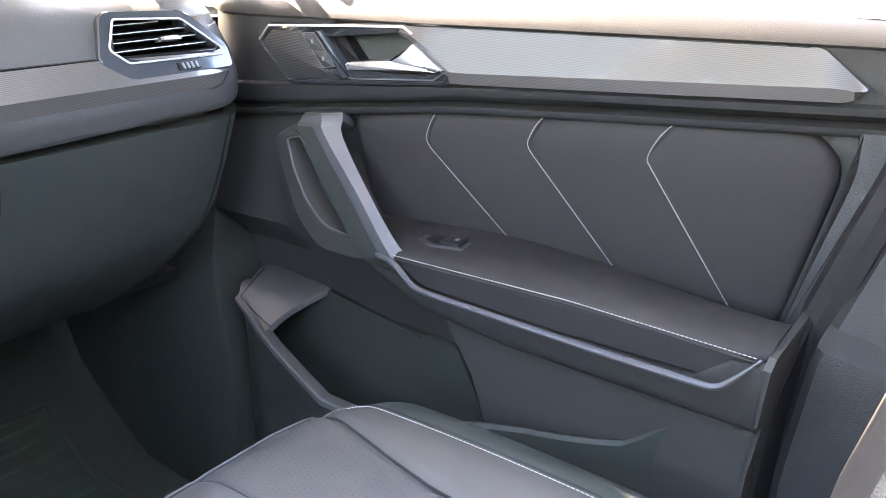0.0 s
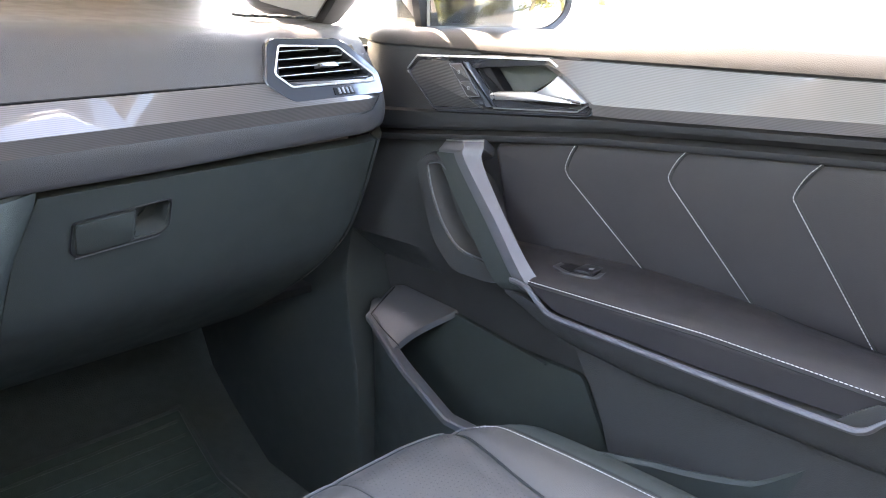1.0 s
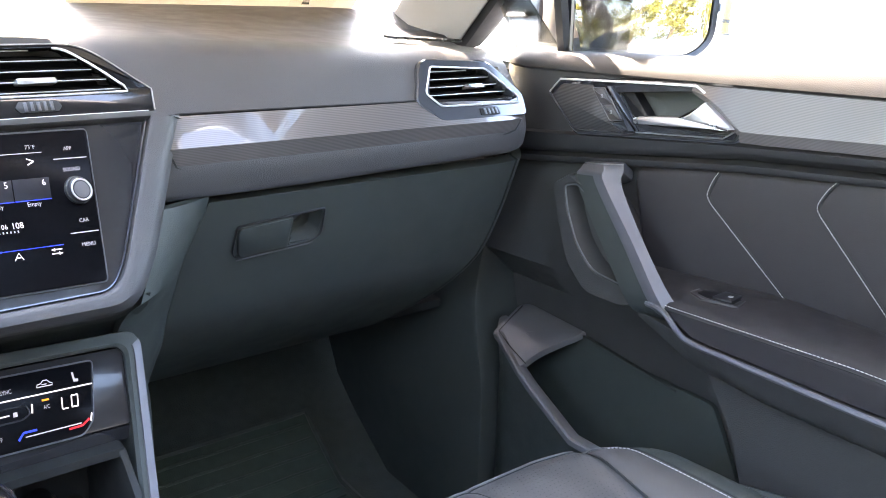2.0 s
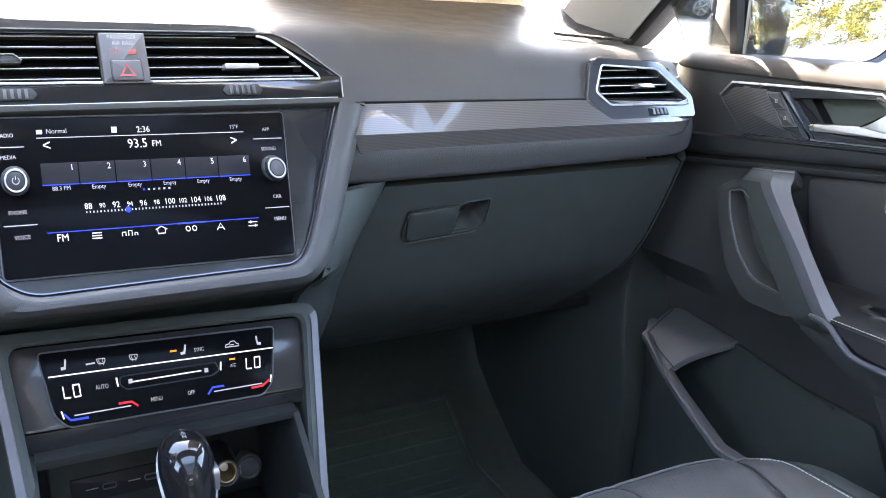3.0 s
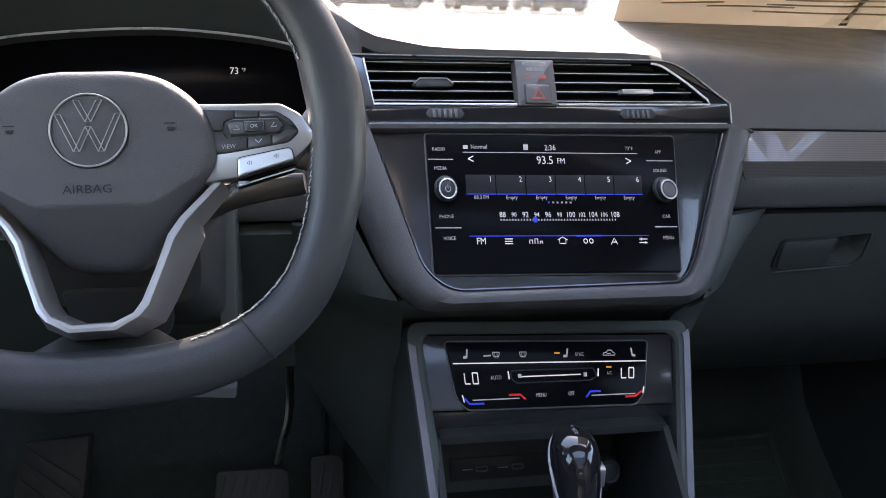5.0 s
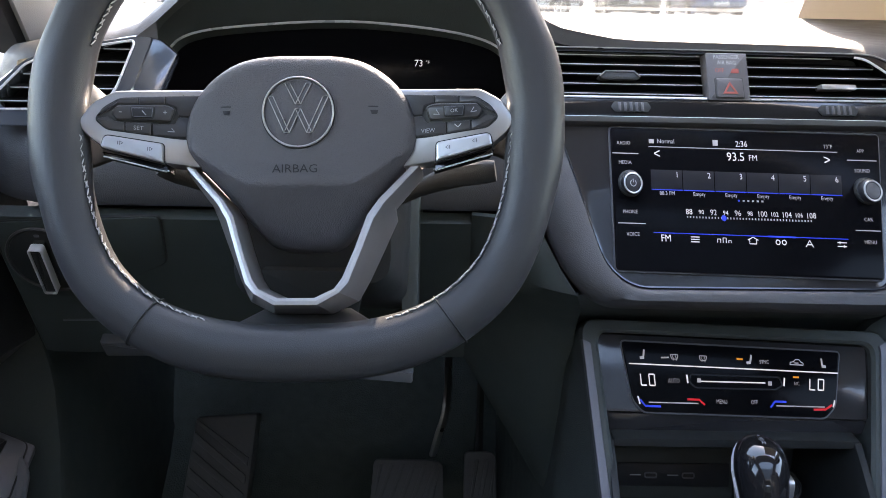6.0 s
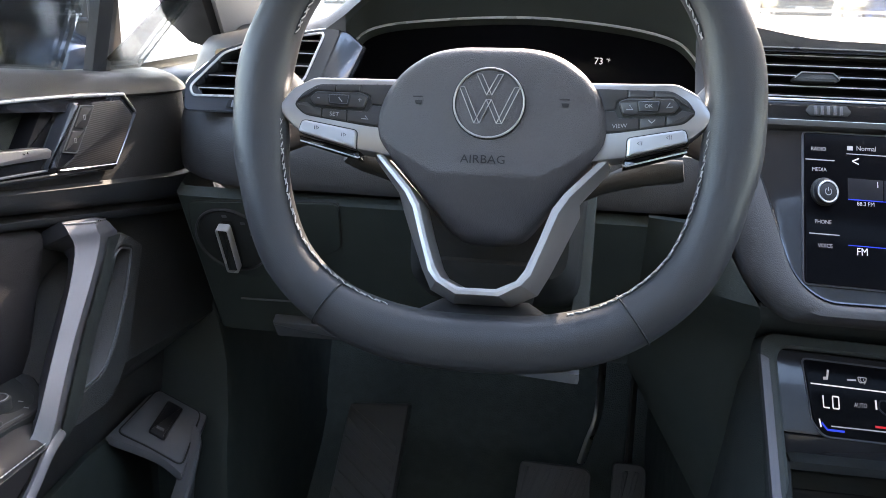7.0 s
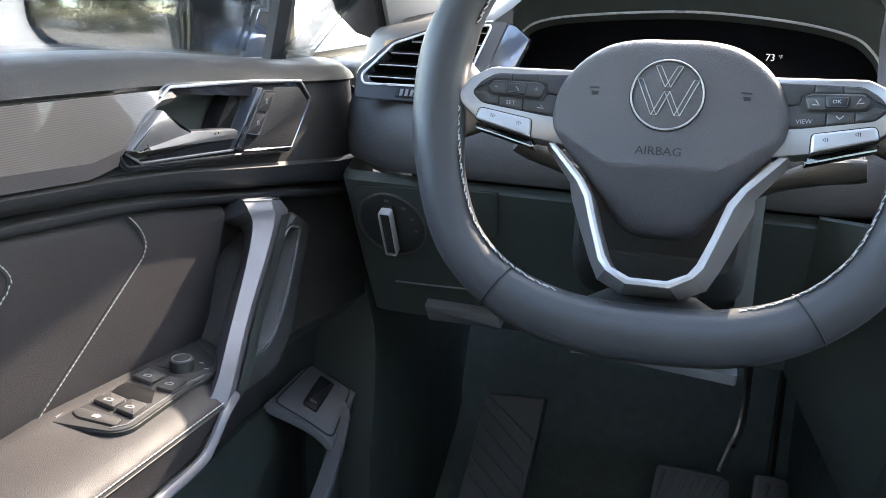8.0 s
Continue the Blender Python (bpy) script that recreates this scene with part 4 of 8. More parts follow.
# instrument display
clu = thing("instrument_display", "wide black digital instrument display, nearly blank", "instrument display", pc(-0.36, 1.12))
part("glass", slab(bmesh.new(), inset([(x, z) for x, z in inner], -0.004), lambda u, v, w: pc(u, v, w), -0.006, -0.012, 0.0005), DISPLAY, clu)
letters("73", 0.0090, lambda u, v, w: pc(u, v, w), -0.2845, 1.1885, WHITE_LIT, clu, w=-0.0052)
letters("°F", 0.0045, lambda u, v, w: pc(u, v, w), -0.2755, 1.1895, WHITE_LIT, clu, w=-0.0052)

# ---------------------------------------------------------------- touch screen
SC = ((-0.1105, 1.1415), (0.1300, 1.1390), (0.1135, 1.0305), (-0.1125, 1.0345))


def quad(c, a, b):
    """A place in a four-cornered plate: a from left to right, b from top to bottom."""
    return tuple((c[0][k] * (1 - a) + c[1][k] * a) * (1 - b) + (c[3][k] * (1 - a) + c[2][k] * a) * b for k in (0, 1))


def sc(px, py):
    """Screen layout in units of a 433 by 241 grid."""
    return quad(SC, px / 433, py / 241)


unit = thing("infotainment_unit", "black glass touch screen unit showing the radio page", "touch screen", fat(0.0, 1.033))
part("glass", slab(bmesh.new(), rp(SC, 0.0025, 3), fat, 0.0075, -0.01, 0.001), DISPLAY, unit, "glossy black glass front")
part("glass_rim", hoop(bmesh.new(), inset(rp(SC, 0.003, 3), -0.0014), rp(SC, 0.003, 3), fat, 0.0062, 0.0, 0.0005), GREYP, unit)
SW = 0.0079
for txt, x, y, s in (("RADIO", 20, 27, 0.0039), ("MEDIA", 21, 61, 0.0039), ("PHONE", 26, 145, 0.0039), ("VOICE", 29, 182, 0.0039), ("APP", 402, 29, 0.0039), ("SOUND", 404, 63, 0.0039),
                     ("CAR", 411, 145, 0.0039), ("MENU", 413, 182, 0.0039)):
    letters(txt, s, fat, *sc(x, y), DIM_LIT, unit, w=SW)
for x0, x1, y in ((-3, 43, 45), (6, 50, 164), (380, 428, 45), (389, 430, 163)):
    bm = bmesh.new()
    strip2(bm, [sc(max(x0, 1), y), sc(min(x1, 431), y)], 0.0007, fat, SW)
    part("divider", bm, DIM_LIT, unit)
for x in (27, 408):
    u0, z0 = sc(x, 97)
    knob = [(u0 + 0.0090 * math.cos(q), z0 + 0.0090 * math.sin(q)) for q in spread(0, 2 * math.pi, 32)[:-1]]
    k = part("knob", slab(bmesh.new(), knob, fat, 0.020, 0.007, 0.0022), KEY, unit, "round knob with a bright ring")
    part("knob_ring", hoop(bmesh.new(), inset(knob, 0.0010), inset(knob, 0.0023), fat, 0.0206, 0.0185, 0.0003), SILVER, k)
    part("knob_cap", slab(bmesh.new(), inset(knob, 0.0030), fat, 0.0203, 0.019, 0.0006), GREYP if x > 100 else KEY, k)
    if x < 100:
        bm = bmesh.new()
        strip2(bm, [(u0 + 0.0024 * math.cos(q), z0 + 0.0024 * math.sin(q)) for q in spread(2.2, 2.2 + 5.0, 14)], 0.0006, fat, 0.0206)
        strip2(bm, [(u0, z0 + 0.0032), (u0, z0 + 0.0004)], 0.0006, fat, 0.0206)
        part("power_mark", bm, PRINT, k)
    part("knob_skirt", slab(bmesh.new(), inset(knob, -0.0012), fat, 0.0125, 0.007, 0.0012), BLACK, k)
bm = bmesh.new()
strip2(bm, [sc(60, 32), sc(365, 32)], 0.0006, fat, SW)
part("divider", bm, DIM_LIT, unit)
for txt, x, y, s, m in (("Normal", 88, 22, 0.0050, DIM_LIT), ("2:36", 210, 23, 0.0064, WHITE_LIT), ("73°F", 350, 23, 0.0042, DIM_LIT), ("93.5", 200, 46, 0.0094, WHITE_LIT), ("FM", 228, 47, 0.0064, WHITE_LIT),
                        ("<", 73, 45, 0.011, WHITE_LIT), (">", 348, 47, 0.011, WHITE_LIT), ("FM", 82, 187, 0.0072, WHITE_LIT)):
    letters(txt, s, fat, *sc(x, y), m, unit, w=SW)
part("status_mark", slab(bmesh.new(), [sc(164, 17), sc(172, 17), sc(172, 27), sc(164, 27)], fat, SW, SW - 0.0006, 0.0001), DIM_LIT, unit)
part("status_mark", slab(bmesh.new(), [sc(61, 19), sc(69, 19), sc(69, 26), sc(61, 26)], fat, SW, SW - 0.0006, 0.0001), DIM_LIT, unit)
for k in range(6):
    x0 = 62 + 51.6 * k
    part("tile", slab(bmesh.new(), [sc(x0, 105), sc(x0, 72), sc(x0 + 50, 72), sc(x0 + 50, 105)], fat, SW - 0.0002, SW - 0.0008, 0.0001), TILE, unit, "dark grey preset tile")
    bm = bmesh.new()
    strip2(bm, [sc(x0, 106), sc(x0 + 50, 106)], 0.0007, fat, SW + 0.0001)
    part("tile_line", bm, BLUE_LIT, unit)
    letters(str(k + 1), 0.0062, fat, *sc(x0 + 42, 80), WHITE_LIT, unit, w=SW + 0.0002)
    letters("88.3 FM" if k == 0 else "Empty", 0.0042, fat, *sc(x0 + 25, 112), DIM_LIT, unit, w=SW + 0.0002)
    part("page_dot", slab(bmesh.new(), [sc(201 + 7.6 * k + 3, 119), sc(201 + 7.6 * k, 119), sc(201 + 7.6 * k, 122), sc(201 + 7.6 * k + 3, 122)], fat, SW, SW - 0.0006, 0.0001), BLUE_LIT if k == 0 else DIM_LIT, unit)
for k in range(11):
    letters(str(88 + 2 * k), 0.0060 if k in (0, 2, 4, 6, 8, 10) else 0.0048, fat, *sc(121 + 19.7 * k, 142), WHITE_LIT, unit, w=SW)
bm = bmesh.new()
for k in range(41):
    u0, z0 = sc(118 + 5 * k, 150.5)
    vs4 = [bm.verts.new(fat(u0 + a, z0 + b, SW)) for a, b in ((-0.0005, -0.0007), (0.0005, -0.0007), (0.0005, 0.0007), (-0.0005, 0.0007))]
    bm.faces.new(vs4)
part("tuning_scale", bm, DIM_LIT, unit)
u0, z0 = sc(177, 150.5)
part("tuning_pointer", slab(bmesh.new(), [(u0 + 0.0022 * math.cos(q), z0 + 0.0022 * math.sin(q)) for q in spread(0, 2 * math.pi, 12)[:-1]], fat, SW + 0.0002, SW - 0.0004, 0.0001), BLUE_LIT, unit)
for a, b, wd in ((62, 377, 0.0006), (247, 292, 0.0012)):
    bm = bmesh.new()
    strip2(bm, [sc(a, 178), sc(b, 178)], wd, fat, SW + (0.0001 if wd > 0.001 else 0))
    part("menu_line", bm, BLUE_LIT, unit)
MENU_LINES = (((122, 183), (136, 183)), ((122, 187), (136, 187)), ((122, 191), (136, 191)),
              ((165, 191), (165, 185), (170, 185), (170, 191)), ((174, 191), (174, 183), (179, 183), (179, 191)), ((183, 191), (183, 187), (187, 187), (187, 191)),
              ((217, 184), (217, 191), (228, 191), (228, 184)), ((214, 185), (222.5, 180), (231, 185)),
              ((308, 193), (314, 182), (320, 193)), ((311, 189), (317, 189)),
              ((359, 184), (374, 184)), ((359, 190), (374, 190)), ((363, 181.5), (363, 186.5)), ((370, 187.5), (370, 192.5)))
for ln in MENU_LINES:
    bm = bmesh.new()
    strip2(bm, [sc(*q) for q in ln], 0.0007, fat, SW)
    part("menu_icon", bm, WHITE_LIT, unit)
for x in (263, 273):
    u0, z0 = sc(x, 187)
    ring = [(u0 + 0.0020 * math.cos(q), z0 + 0.0020 * math.sin(q)) for q in spread(0, 2 * math.pi, 16)[:-1]]
    part("menu_icon", hoop(bmesh.new(), ring, inset(ring, 0.0006), fat, SW, SW - 0.0006, 0.0001), WHITE_LIT, unit)

# ---------------------------------------------------------------- climate panel
def cat(u, z, w=0.0):
    """The face of the console: u across, z height, w out."""
    return Vector((u, 0.711 + 0.78 * (z - 0.904) - 0.901 * w, z + 0.471 * w))


CP = ((-0.0945, 0.9530), (0.1040, 0.9470), (0.0905, 0.9000), (-0.0885, 0.9030))


def cp(px, py):
    """Panel layout in units of a 354 by 112 grid."""
    return quad(CP, (px - 0.045 * py) / (354 - 0.09 * py), py / 112)


clim = thing("climate_panel", "black touch climate panel with white, red and blue lit marks", "climate control", cat(0.0, 0.895))
sur = [(-0.1200, 0.9600), (0.1330, 0.9530), (0.1230, 0.8985), (-0.1130, 0.9025)]
part("surround", slab(bmesh.new(), rp(sur, 0.004), cat, 0.004, -0.02, 0.002), FASCIA, clim, "dark gloss surround")
part("surround_lip", slab(bmesh.new(), rp([(-0.1128, 0.9022), (0.1228, 0.8982), (0.1200, 0.8890), (-0.1110, 0.8860)], 0.001), lambda u, z, w: cat(u, z, w - (0.902 - z) * 0.9), 0.0045, -0.02, 0.0008), FASCIA, clim, "lower gloss facet")
pan = rp([CP[0], CP[1], cp(350, 92), cp(334, 112), cp(24, 112), cp(8, 92)], [0.003, 0.003, 0.004, 0.004, 0.004, 0.004], 3)
part("panel", slab(bmesh.new(), pan, cat, 0.0068, 0.0, 0.001), DISPLAY, clim, "black touch glass")
part("panel_rim", hoop(bmesh.new(), inset(pan, -0.0013), pan, cat, 0.0058, 0.0, 0.0004), GREYP, clim)
CW = 0.0072
for pts, wd, m in (([(8, 36), (352, 36)], 0.0009, WHITE_LIT), ([(20, 93), (28, 103), (54, 103)], 0.0015, BLUE_LIT), ([(100, 90), (120, 90), (129, 98)], 0.0015, RED_LIT),
                   ([(240, 98), (248, 88), (267, 88)], 0.0015, BLUE_LIT), ([(313, 99), (333, 98), (344, 90)], 0.0015, RED_LIT), ([(34, 97), (118, 96)], 0.0008, DIM_LIT), ([(250, 95), (332, 94)], 0.0008, DIM_LIT),
                   ([(122, 60), (232, 58)], 0.0009, WHITE_LIT), ([(186, 20), (196, 20)], 0.0014, AMBER_LIT), ([(278, 46), (288, 46)], 0.0013, AMBER_LIT), ([(102, 50), (103, 64)], 0.0014, WHITE_LIT), ([(264, 48), (263, 62)], 0.0014, WHITE_LIT),
                   ([(17, 88), (19, 100)], 0.0012, WHITE_LIT), ([(348, 82), (346, 94)], 0.0012, WHITE_LIT)):
    bm = bmesh.new()
    strip2(bm, [cp(*p) for p in pts], wd, cat, CW)
    part("lit_line", bm, m, clim)
sl = rp([cp(107, 48), cp(256, 46), cp(262, 62), cp(250, 70), cp(115, 72), cp(104, 62)], 0.002, 2)
part("fan_slider", hoop(bmesh.new(), sl, inset(sl, 0.0012), cat, 0.0078, 0.006, 0.0004), KEY, clim, "recessed fan slider")
for txt, x, y, s, m in (("AUTO", 80, 61, 0.0044, DIM_LIT), ("A/C", 284, 57, 0.0036, DIM_LIT), ("SYNC", 231, 23, 0.0040, DIM_LIT),
                        ("MENU", 158, 92, 0.0042, DIM_LIT), ("OFF", 213, 91, 0.0042, DIM_LIT)):
    letters(txt, s, cat, *cp(x, y), m, clim, w=CW, wide=0.85)
for x, y in ((36, 61), (317, 57)):
    bm = bmesh.new()
    for ln in (((-11, -9), (-11, 9)), ((-11, 9), (-2, 9)), ((3, -9), (12, -9)), ((12, -9), (12, 9)), ((12, 9), (3, 9)), ((3, 9), (3, -9))):
        strip2(bm, [cp(x + ln[0][0], y + ln[0][1]), cp(x + ln[1][0], y + ln[1][1])], 0.0010, cat, CW)
    part("temperature_digits", bm, WHITE_LIT, clim, "lit seven-segment letters LO")
for x, sd in ((84, -1), (131, 1)):
    o = rp([cp(x - 7, 17), cp(x + 7, 17), cp(x + 5, 26), cp(x - 5, 26)], 0.0012, 3)
    part("icon", hoop(bmesh.new(), o, inset(o, 0.0006), cat, CW, CW - 0.0005, 0.0001), DIM_LIT, clim)
    bm = bmesh.new()
    for dx in (-2.5, 2.5):
        strip2(bm, [cp(x + dx, 19), cp(x + dx - 1, 21.5), cp(x + dx + 1, 24), cp(x + dx, 28)], 0.0005, cat, CW + 0.0001)
    if sd < 0:
        strip2(bm, [cp(x - 22, 24), cp(x - 9, 23)], 0.0011, cat, CW)
    part("icon", bm, DIM_LIT, clim)
bm = bmesh.new()
strip2(bm, [cp(273, 25), cp(274, 21), cp(279, 20), cp(282, 16), cp(288, 16), cp(291, 20), cp(295, 22), cp(295, 25), cp(273, 25)], 0.0007, cat, CW)
strip2(bm, [cp(280, 22), cp(287, 22)], 0.0007, cat, CW)
part("icon", bm, DIM_LIT, clim)
for x, sd in ((32, 1), (207, 1), (327, -1)):
    bm = bmesh.new()
    strip2(bm, [cp(x + 3 * sd, 12), cp(x + 2 * sd, 19), cp(x + 1 * sd, 24)], 0.0016, cat, CW)
    strip2(bm, [cp(x + 2 * sd, 25), cp(x - 5 * sd, 26)], 0.0020, cat, CW + 0.0001)
    part("icon", bm, DIM_LIT, clim)
for x in (122, 240):
    o = [cp(x - 3, 55), cp(x + 3, 55), cp(x + 3, 62), cp(x - 3, 62)]
    part("fan_icon", slab(bmesh.new(), o, cat, CW + 0.0002, CW - 0.0004, 0.0001), DIM_LIT, clim)

# ---------------------------------------------------------------- centre console
cons = thing("centre_console", "dark grey centre console with grey side rails and an open tray", "centre console", (0.0, 0.6, 0.42))
# inverted U of rails and arch round the climate panel
def bow(a, b, c, d, r):
    pts = rp([a, b, c, d], [0, r, r, 0], 6)
    return pts


uo = bow((-0.1180, 0.806), (-0.1330, 0.9700), (0.1500, 0.9625), (0.1170, 0.800), 0.016)
ui = bow((-0.1020, 0.806), (-0.1175, 0.9600), (0.1330, 0.9530), (0.1010, 0.800), 0.012)
bm = bmesh.new()
rings(bm, [[cat(*o, -0.14), cat(*o, 0.006), cat(o[0] * 0.9 + i[0] * 0.1, o[1] * 0.9 + i[1] * 0.1, 0.010), cat(o[0] * 0.2 + i[0] * 0.8, o[1] * 0.2 + i[1] * 0.8, 0.0115), cat(*i, 0.009), cat(*i, -0.03)] for o, i in zip(uo, ui)], closed=False)
part("arch", bm, DARK, cons, "dark arch and rails round the climate panel", 30)
for sd in (0, 1):
    run = [(o, i) for o, i in zip(uo, ui) if o[1] < 0.958 and (o[0] > 0) == bool(sd)]
    run = run if sd else run[::-1]
    bm = bmesh.new()
    rings(bm, [[cat(*o, -0.004), cat(o[0] * 1.0, o[1], 0.0085), cat(o[0] * 0.93 + i[0] * 0.07, o[1] * 0.93 + i[1] * 0.07, 0.0118), cat(o[0] * 0.50 + i[0] * 0.50, o[1] * 0.50 + i[1] * 0.50, 0.0126), cat(o[0] * 0.45 + i[0] * 0.55, o[1] * 0.45 + i[1] * 0.55, 0.0105)] for o, i in run], closed=False)
    part("rail_strip", bm, GRAB, cons, "satin grey strip along the rail", 40)
# side rails run down the slope and on towards the seats
for s, top, lo in ((1, (0.1395, 0.9580), (0.1085, 0.815)), (-1, (-0.1240, 0.9640), (-0.1085, 0.822))):
    bm = bmesh.new()
    path = [cat(top[0], top[1] + 0.002, 0.000), cat(top[0], top[1] - 0.012, 0.012), cat((top[0] + lo[0]) / 2, (top[1] + lo[1]) / 2, 0.013), cat(lo[0], lo[1], 0.010)]
    path += [path[-1] + Vector((s * 0.002, -0.10, -0.055)), path[-1] + Vector((s * 0.004, -0.30, -0.075)), path[-1] + Vector((s * 0.004, -0.60, -0.075))]
    path = curve_pts(path, 6)
    loops = []
    low = path[18:]
    for i, p in enumerate(low):
        dd = (low[min(i + 1, len(low) - 1)] - low[max(i - 1, 0)]).normalized()
        sx = (Vector((1, 0, 0)) - dd * dd.x).normalized()
        up = sx.cross(dd) * (1 if sx.cross(dd).z > 0 else -1)
        loops.append([p + sx * a * 0.0088 + up * b * 0.009 for a, b in ((-1, -1), (-1, 0.72), (-0.8, 1), (0.8, 1), (1, 0.72), (1, -1))])
    rings(bm, loops, cap0=True, cap1=True)
    part("side_rail", bm, GRAB, cons, "satin grey side rail")
    # cheek below the rail, down to the carpet
    bm = bmesh.new()
    loops = [[(p.x + s * 0.006, p.y + 0.004, p.z - 0.006) for p in path], [(p.x + s * 0.014, p.y + 0.012, p.z - 0.05) for p in path], [(p.x + s * 0.022, p.y + 0.05, 0.60) for p in path], [(p.x + s * 0.030, p.y + 0.06, 0.42) for p in path]]
    rings(bm, loops, closed=False)
    front = [Vector(l[0]) for l in loops]
    rings(bm, [[tuple(f) for f in front], [(f.x + s * 0.004, f.y + 0.10, f.z + (0.02 if i < 2 else 0)) for i, f in enumerate(front)], [(f.x + s * 0.01, 1.38, f.z + (0.02 if i < 2 else 0)) for i, f in enumerate(front)]], closed=False)
    part("side_panel", bm, DARK, cons, "dark grained console side")
# tray: floor, back wall and inner sides
part("tray_floor", slab(bmesh.new(), rp([(-0.112, 0.10), (0.112, 0.10), (0.112, 0.80), (-0.112, 0.80)], 0.01), lambda u, v, w: (u, v, 0.742 + w + 0.02 * smooth(v, 0.62, 0.5)), 0.0, -0.02, 0.004), BLACK, cons, "black tray floor")
part("tray_back", slab(bmesh.new(), [(-0.115, 0.73), (0.118, 0.73), (0.118, 0.90), (-0.115, 0.90)], lambda u, v, w: (u, 0.800 - w, v), 0.0, -0.02, 0.002), BLACK, cons)
part("tray_roof", slab(bmesh.new(), [(-0.106, 0.690), (0.110, 0.690), (0.112, 0.80), (-0.108, 0.80)], lambda u, v, w: (u, v, 0.879 - w), 0.0, -0.008, 0.001), BLACK, cons)
for s in (1, -1):
    part("tray_side", slab(bmesh.new(), [(0.58, 0.735), (0.58, 0.80), (0.69, 0.885), (0.80, 0.885), (0.80, 0.735)], lambda u, v, w: (s * (0.106 - w), u, v), 0.0, -0.006, 0.001), BLACK, cons)
part("socket_panel", slab(bmesh.new(), rp([(-0.095, 0.770), (0.040, 0.770), (0.040, 0.822), (-0.095, 0.822)], 0.004), lambda u, v, w: (u, 0.792 - w - 0.25 * (0.822 - v), v), 0.004, -0.01, 0.002), DARK, cons, "dark panel with two charging sockets")
part("socket_strip", slab(bmesh.new(), rp([(-0.078, 0.783), (0.036, 0.783), (0.036, 0.806), (-0.078, 0.806)], 0.002), lambda u, v, w: (u, 0.792 - w - 0.25 * (0.822 - v), v), 0.0055, 0.0, 0.001), KEY, cons)
for x in (-0.044, -0.006):
    o = rp([(x - 0.0065, 0.7915), (x + 0.0065, 0.7915), (x + 0.0065, 0.7975), (x - 0.0065, 0.7975)], 0.0025, 3)
    at_s = lambda u, v, w: (u, 0.792 - w - 0.25 * (0.822 - v), v)
    part("socket_rim", hoop(bmesh.new(), o, inset(o, 0.0012), at_s, 0.0068, 0.004, 0.0004), PLATE, cons)
    part("socket_mark", slab(bmesh.new(), [(x - 0.021, 0.7940), (x - 0.010, 0.7940), (x - 0.010, 0.7950), (x - 0.021, 0.7950)], at_s, 0.0060, 0.005, 0.0001), PRINT, cons)
# round power socket with its cap
pw = thing("power_socket", "black round power socket with a brass well and open cap", "power socket", (0.056, 0.75, 0.79))
ring_ = [(0.0560 + 0.0125 * math.cos(q), 0.808 + 0.0125 * math.sin(q)) for q in spread(0, 2 * math.pi, 24)[:-1]]
pat = lambda u, v, w: (u, 0.742 - w + 0.35 * (v - 0.808), v)
part("rim", hoop(bmesh.new(), ring_, inset(ring_, 0.0025), pat, 0.008, -0.030, 0.001), KEY, pw, "black socket rim")
part("well", hoop(bmesh.new(), inset(ring_, 0.0026), inset(ring_, 0.0040), pat, 0.006, -0.020, 0.0004), BRASS, pw, "brass-coloured socket well")
part("pin", slab(bmesh.new(), inset(ring_, 0.0085), pat, -0.004, -0.020, 0.0005), STEEL, pw)
part("back", slab(bmesh.new(), ring_, pat, -0.020, -0.030, 0.0005), BLACK, pw)
cap_ = [(0.0790 + 0.0120 * math.cos(q), 0.807 + 0.0120 * math.sin(q)) for q in spread(0, 2 * math.pi, 24)[:-1]]
part("cap", slab(bmesh.new(), cap_, pat, 0.004, -0.006, 0.0015), BLACK, pw, "hinged black cap")
part("cap_ring", hoop(bmesh.new(), inset(cap_, 0.0022), inset(cap_, 0.0042), pat, 0.0058, 0.0, 0.0005), KEY, pw)
part("hinge", slab(bmesh.new(), rp([(0.0655, 0.803), (0.0700, 0.803), (0.0700, 0.811), (0.0655, 0.811)], 0.001), pat, 0.006, -0.03, 0.0006), PLATE, pw, "small grey hinge")

# ---------------------------------------------------------------- gear selector
gear = thing("gear_selector", "black gear selector with a chrome edge and gloss black top", "gear lever", (-0.004, 0.60, 0.745))
# head: smooth sections of height, middle, half width and half length
HEADS = [(0.745, 0.588, 0.028, 0.032), (0.790, 0.592, 0.0135, 0.017), (0.830, 0.600, 0.0145, 0.0185), (0.862, 0.609, 0.0175, 0.0225), (0.888, 0.617, 0.0198, 0.0255), (0.904, 0.622, 0.0195, 0.0250), (0.9155, 0.6255, 0.0158, 0.0200), (0.9215, 0.627, 0.0085, 0.0110), (0.9230, 0.6275, 0.001, 0.001)]
head = [(p[0], p[1], p[2], q[2]) for p, q in zip(curve_pts([(h[0], h[1], h[2]) for h in HEADS], 4), curve_pts([(h[0], h[1], h[3]) for h in HEADS], 4))]


def hat(h, q, out=0.0):
    """A place on the head: q in degrees round it from the side that faces the seats."""
    z, cy, hw, hl = h
    return Vector((-0.0045 + (max(hw, 0) + out) * math.sin(radians(q)), cy - (max(hl, 0) + out) * math.cos(radians(q)), z + out * 0.6 * smooth(z, 0.89, 0.915)))


bm = bmesh.new()
rings(bm, [[hat(h, q) for q in spread(-180, 180, 32)[:-1]] for h in head], cap0=True, cap1=True)
part("grip", bm, GREYP, gear, "satin grey sides of the lever", 60)
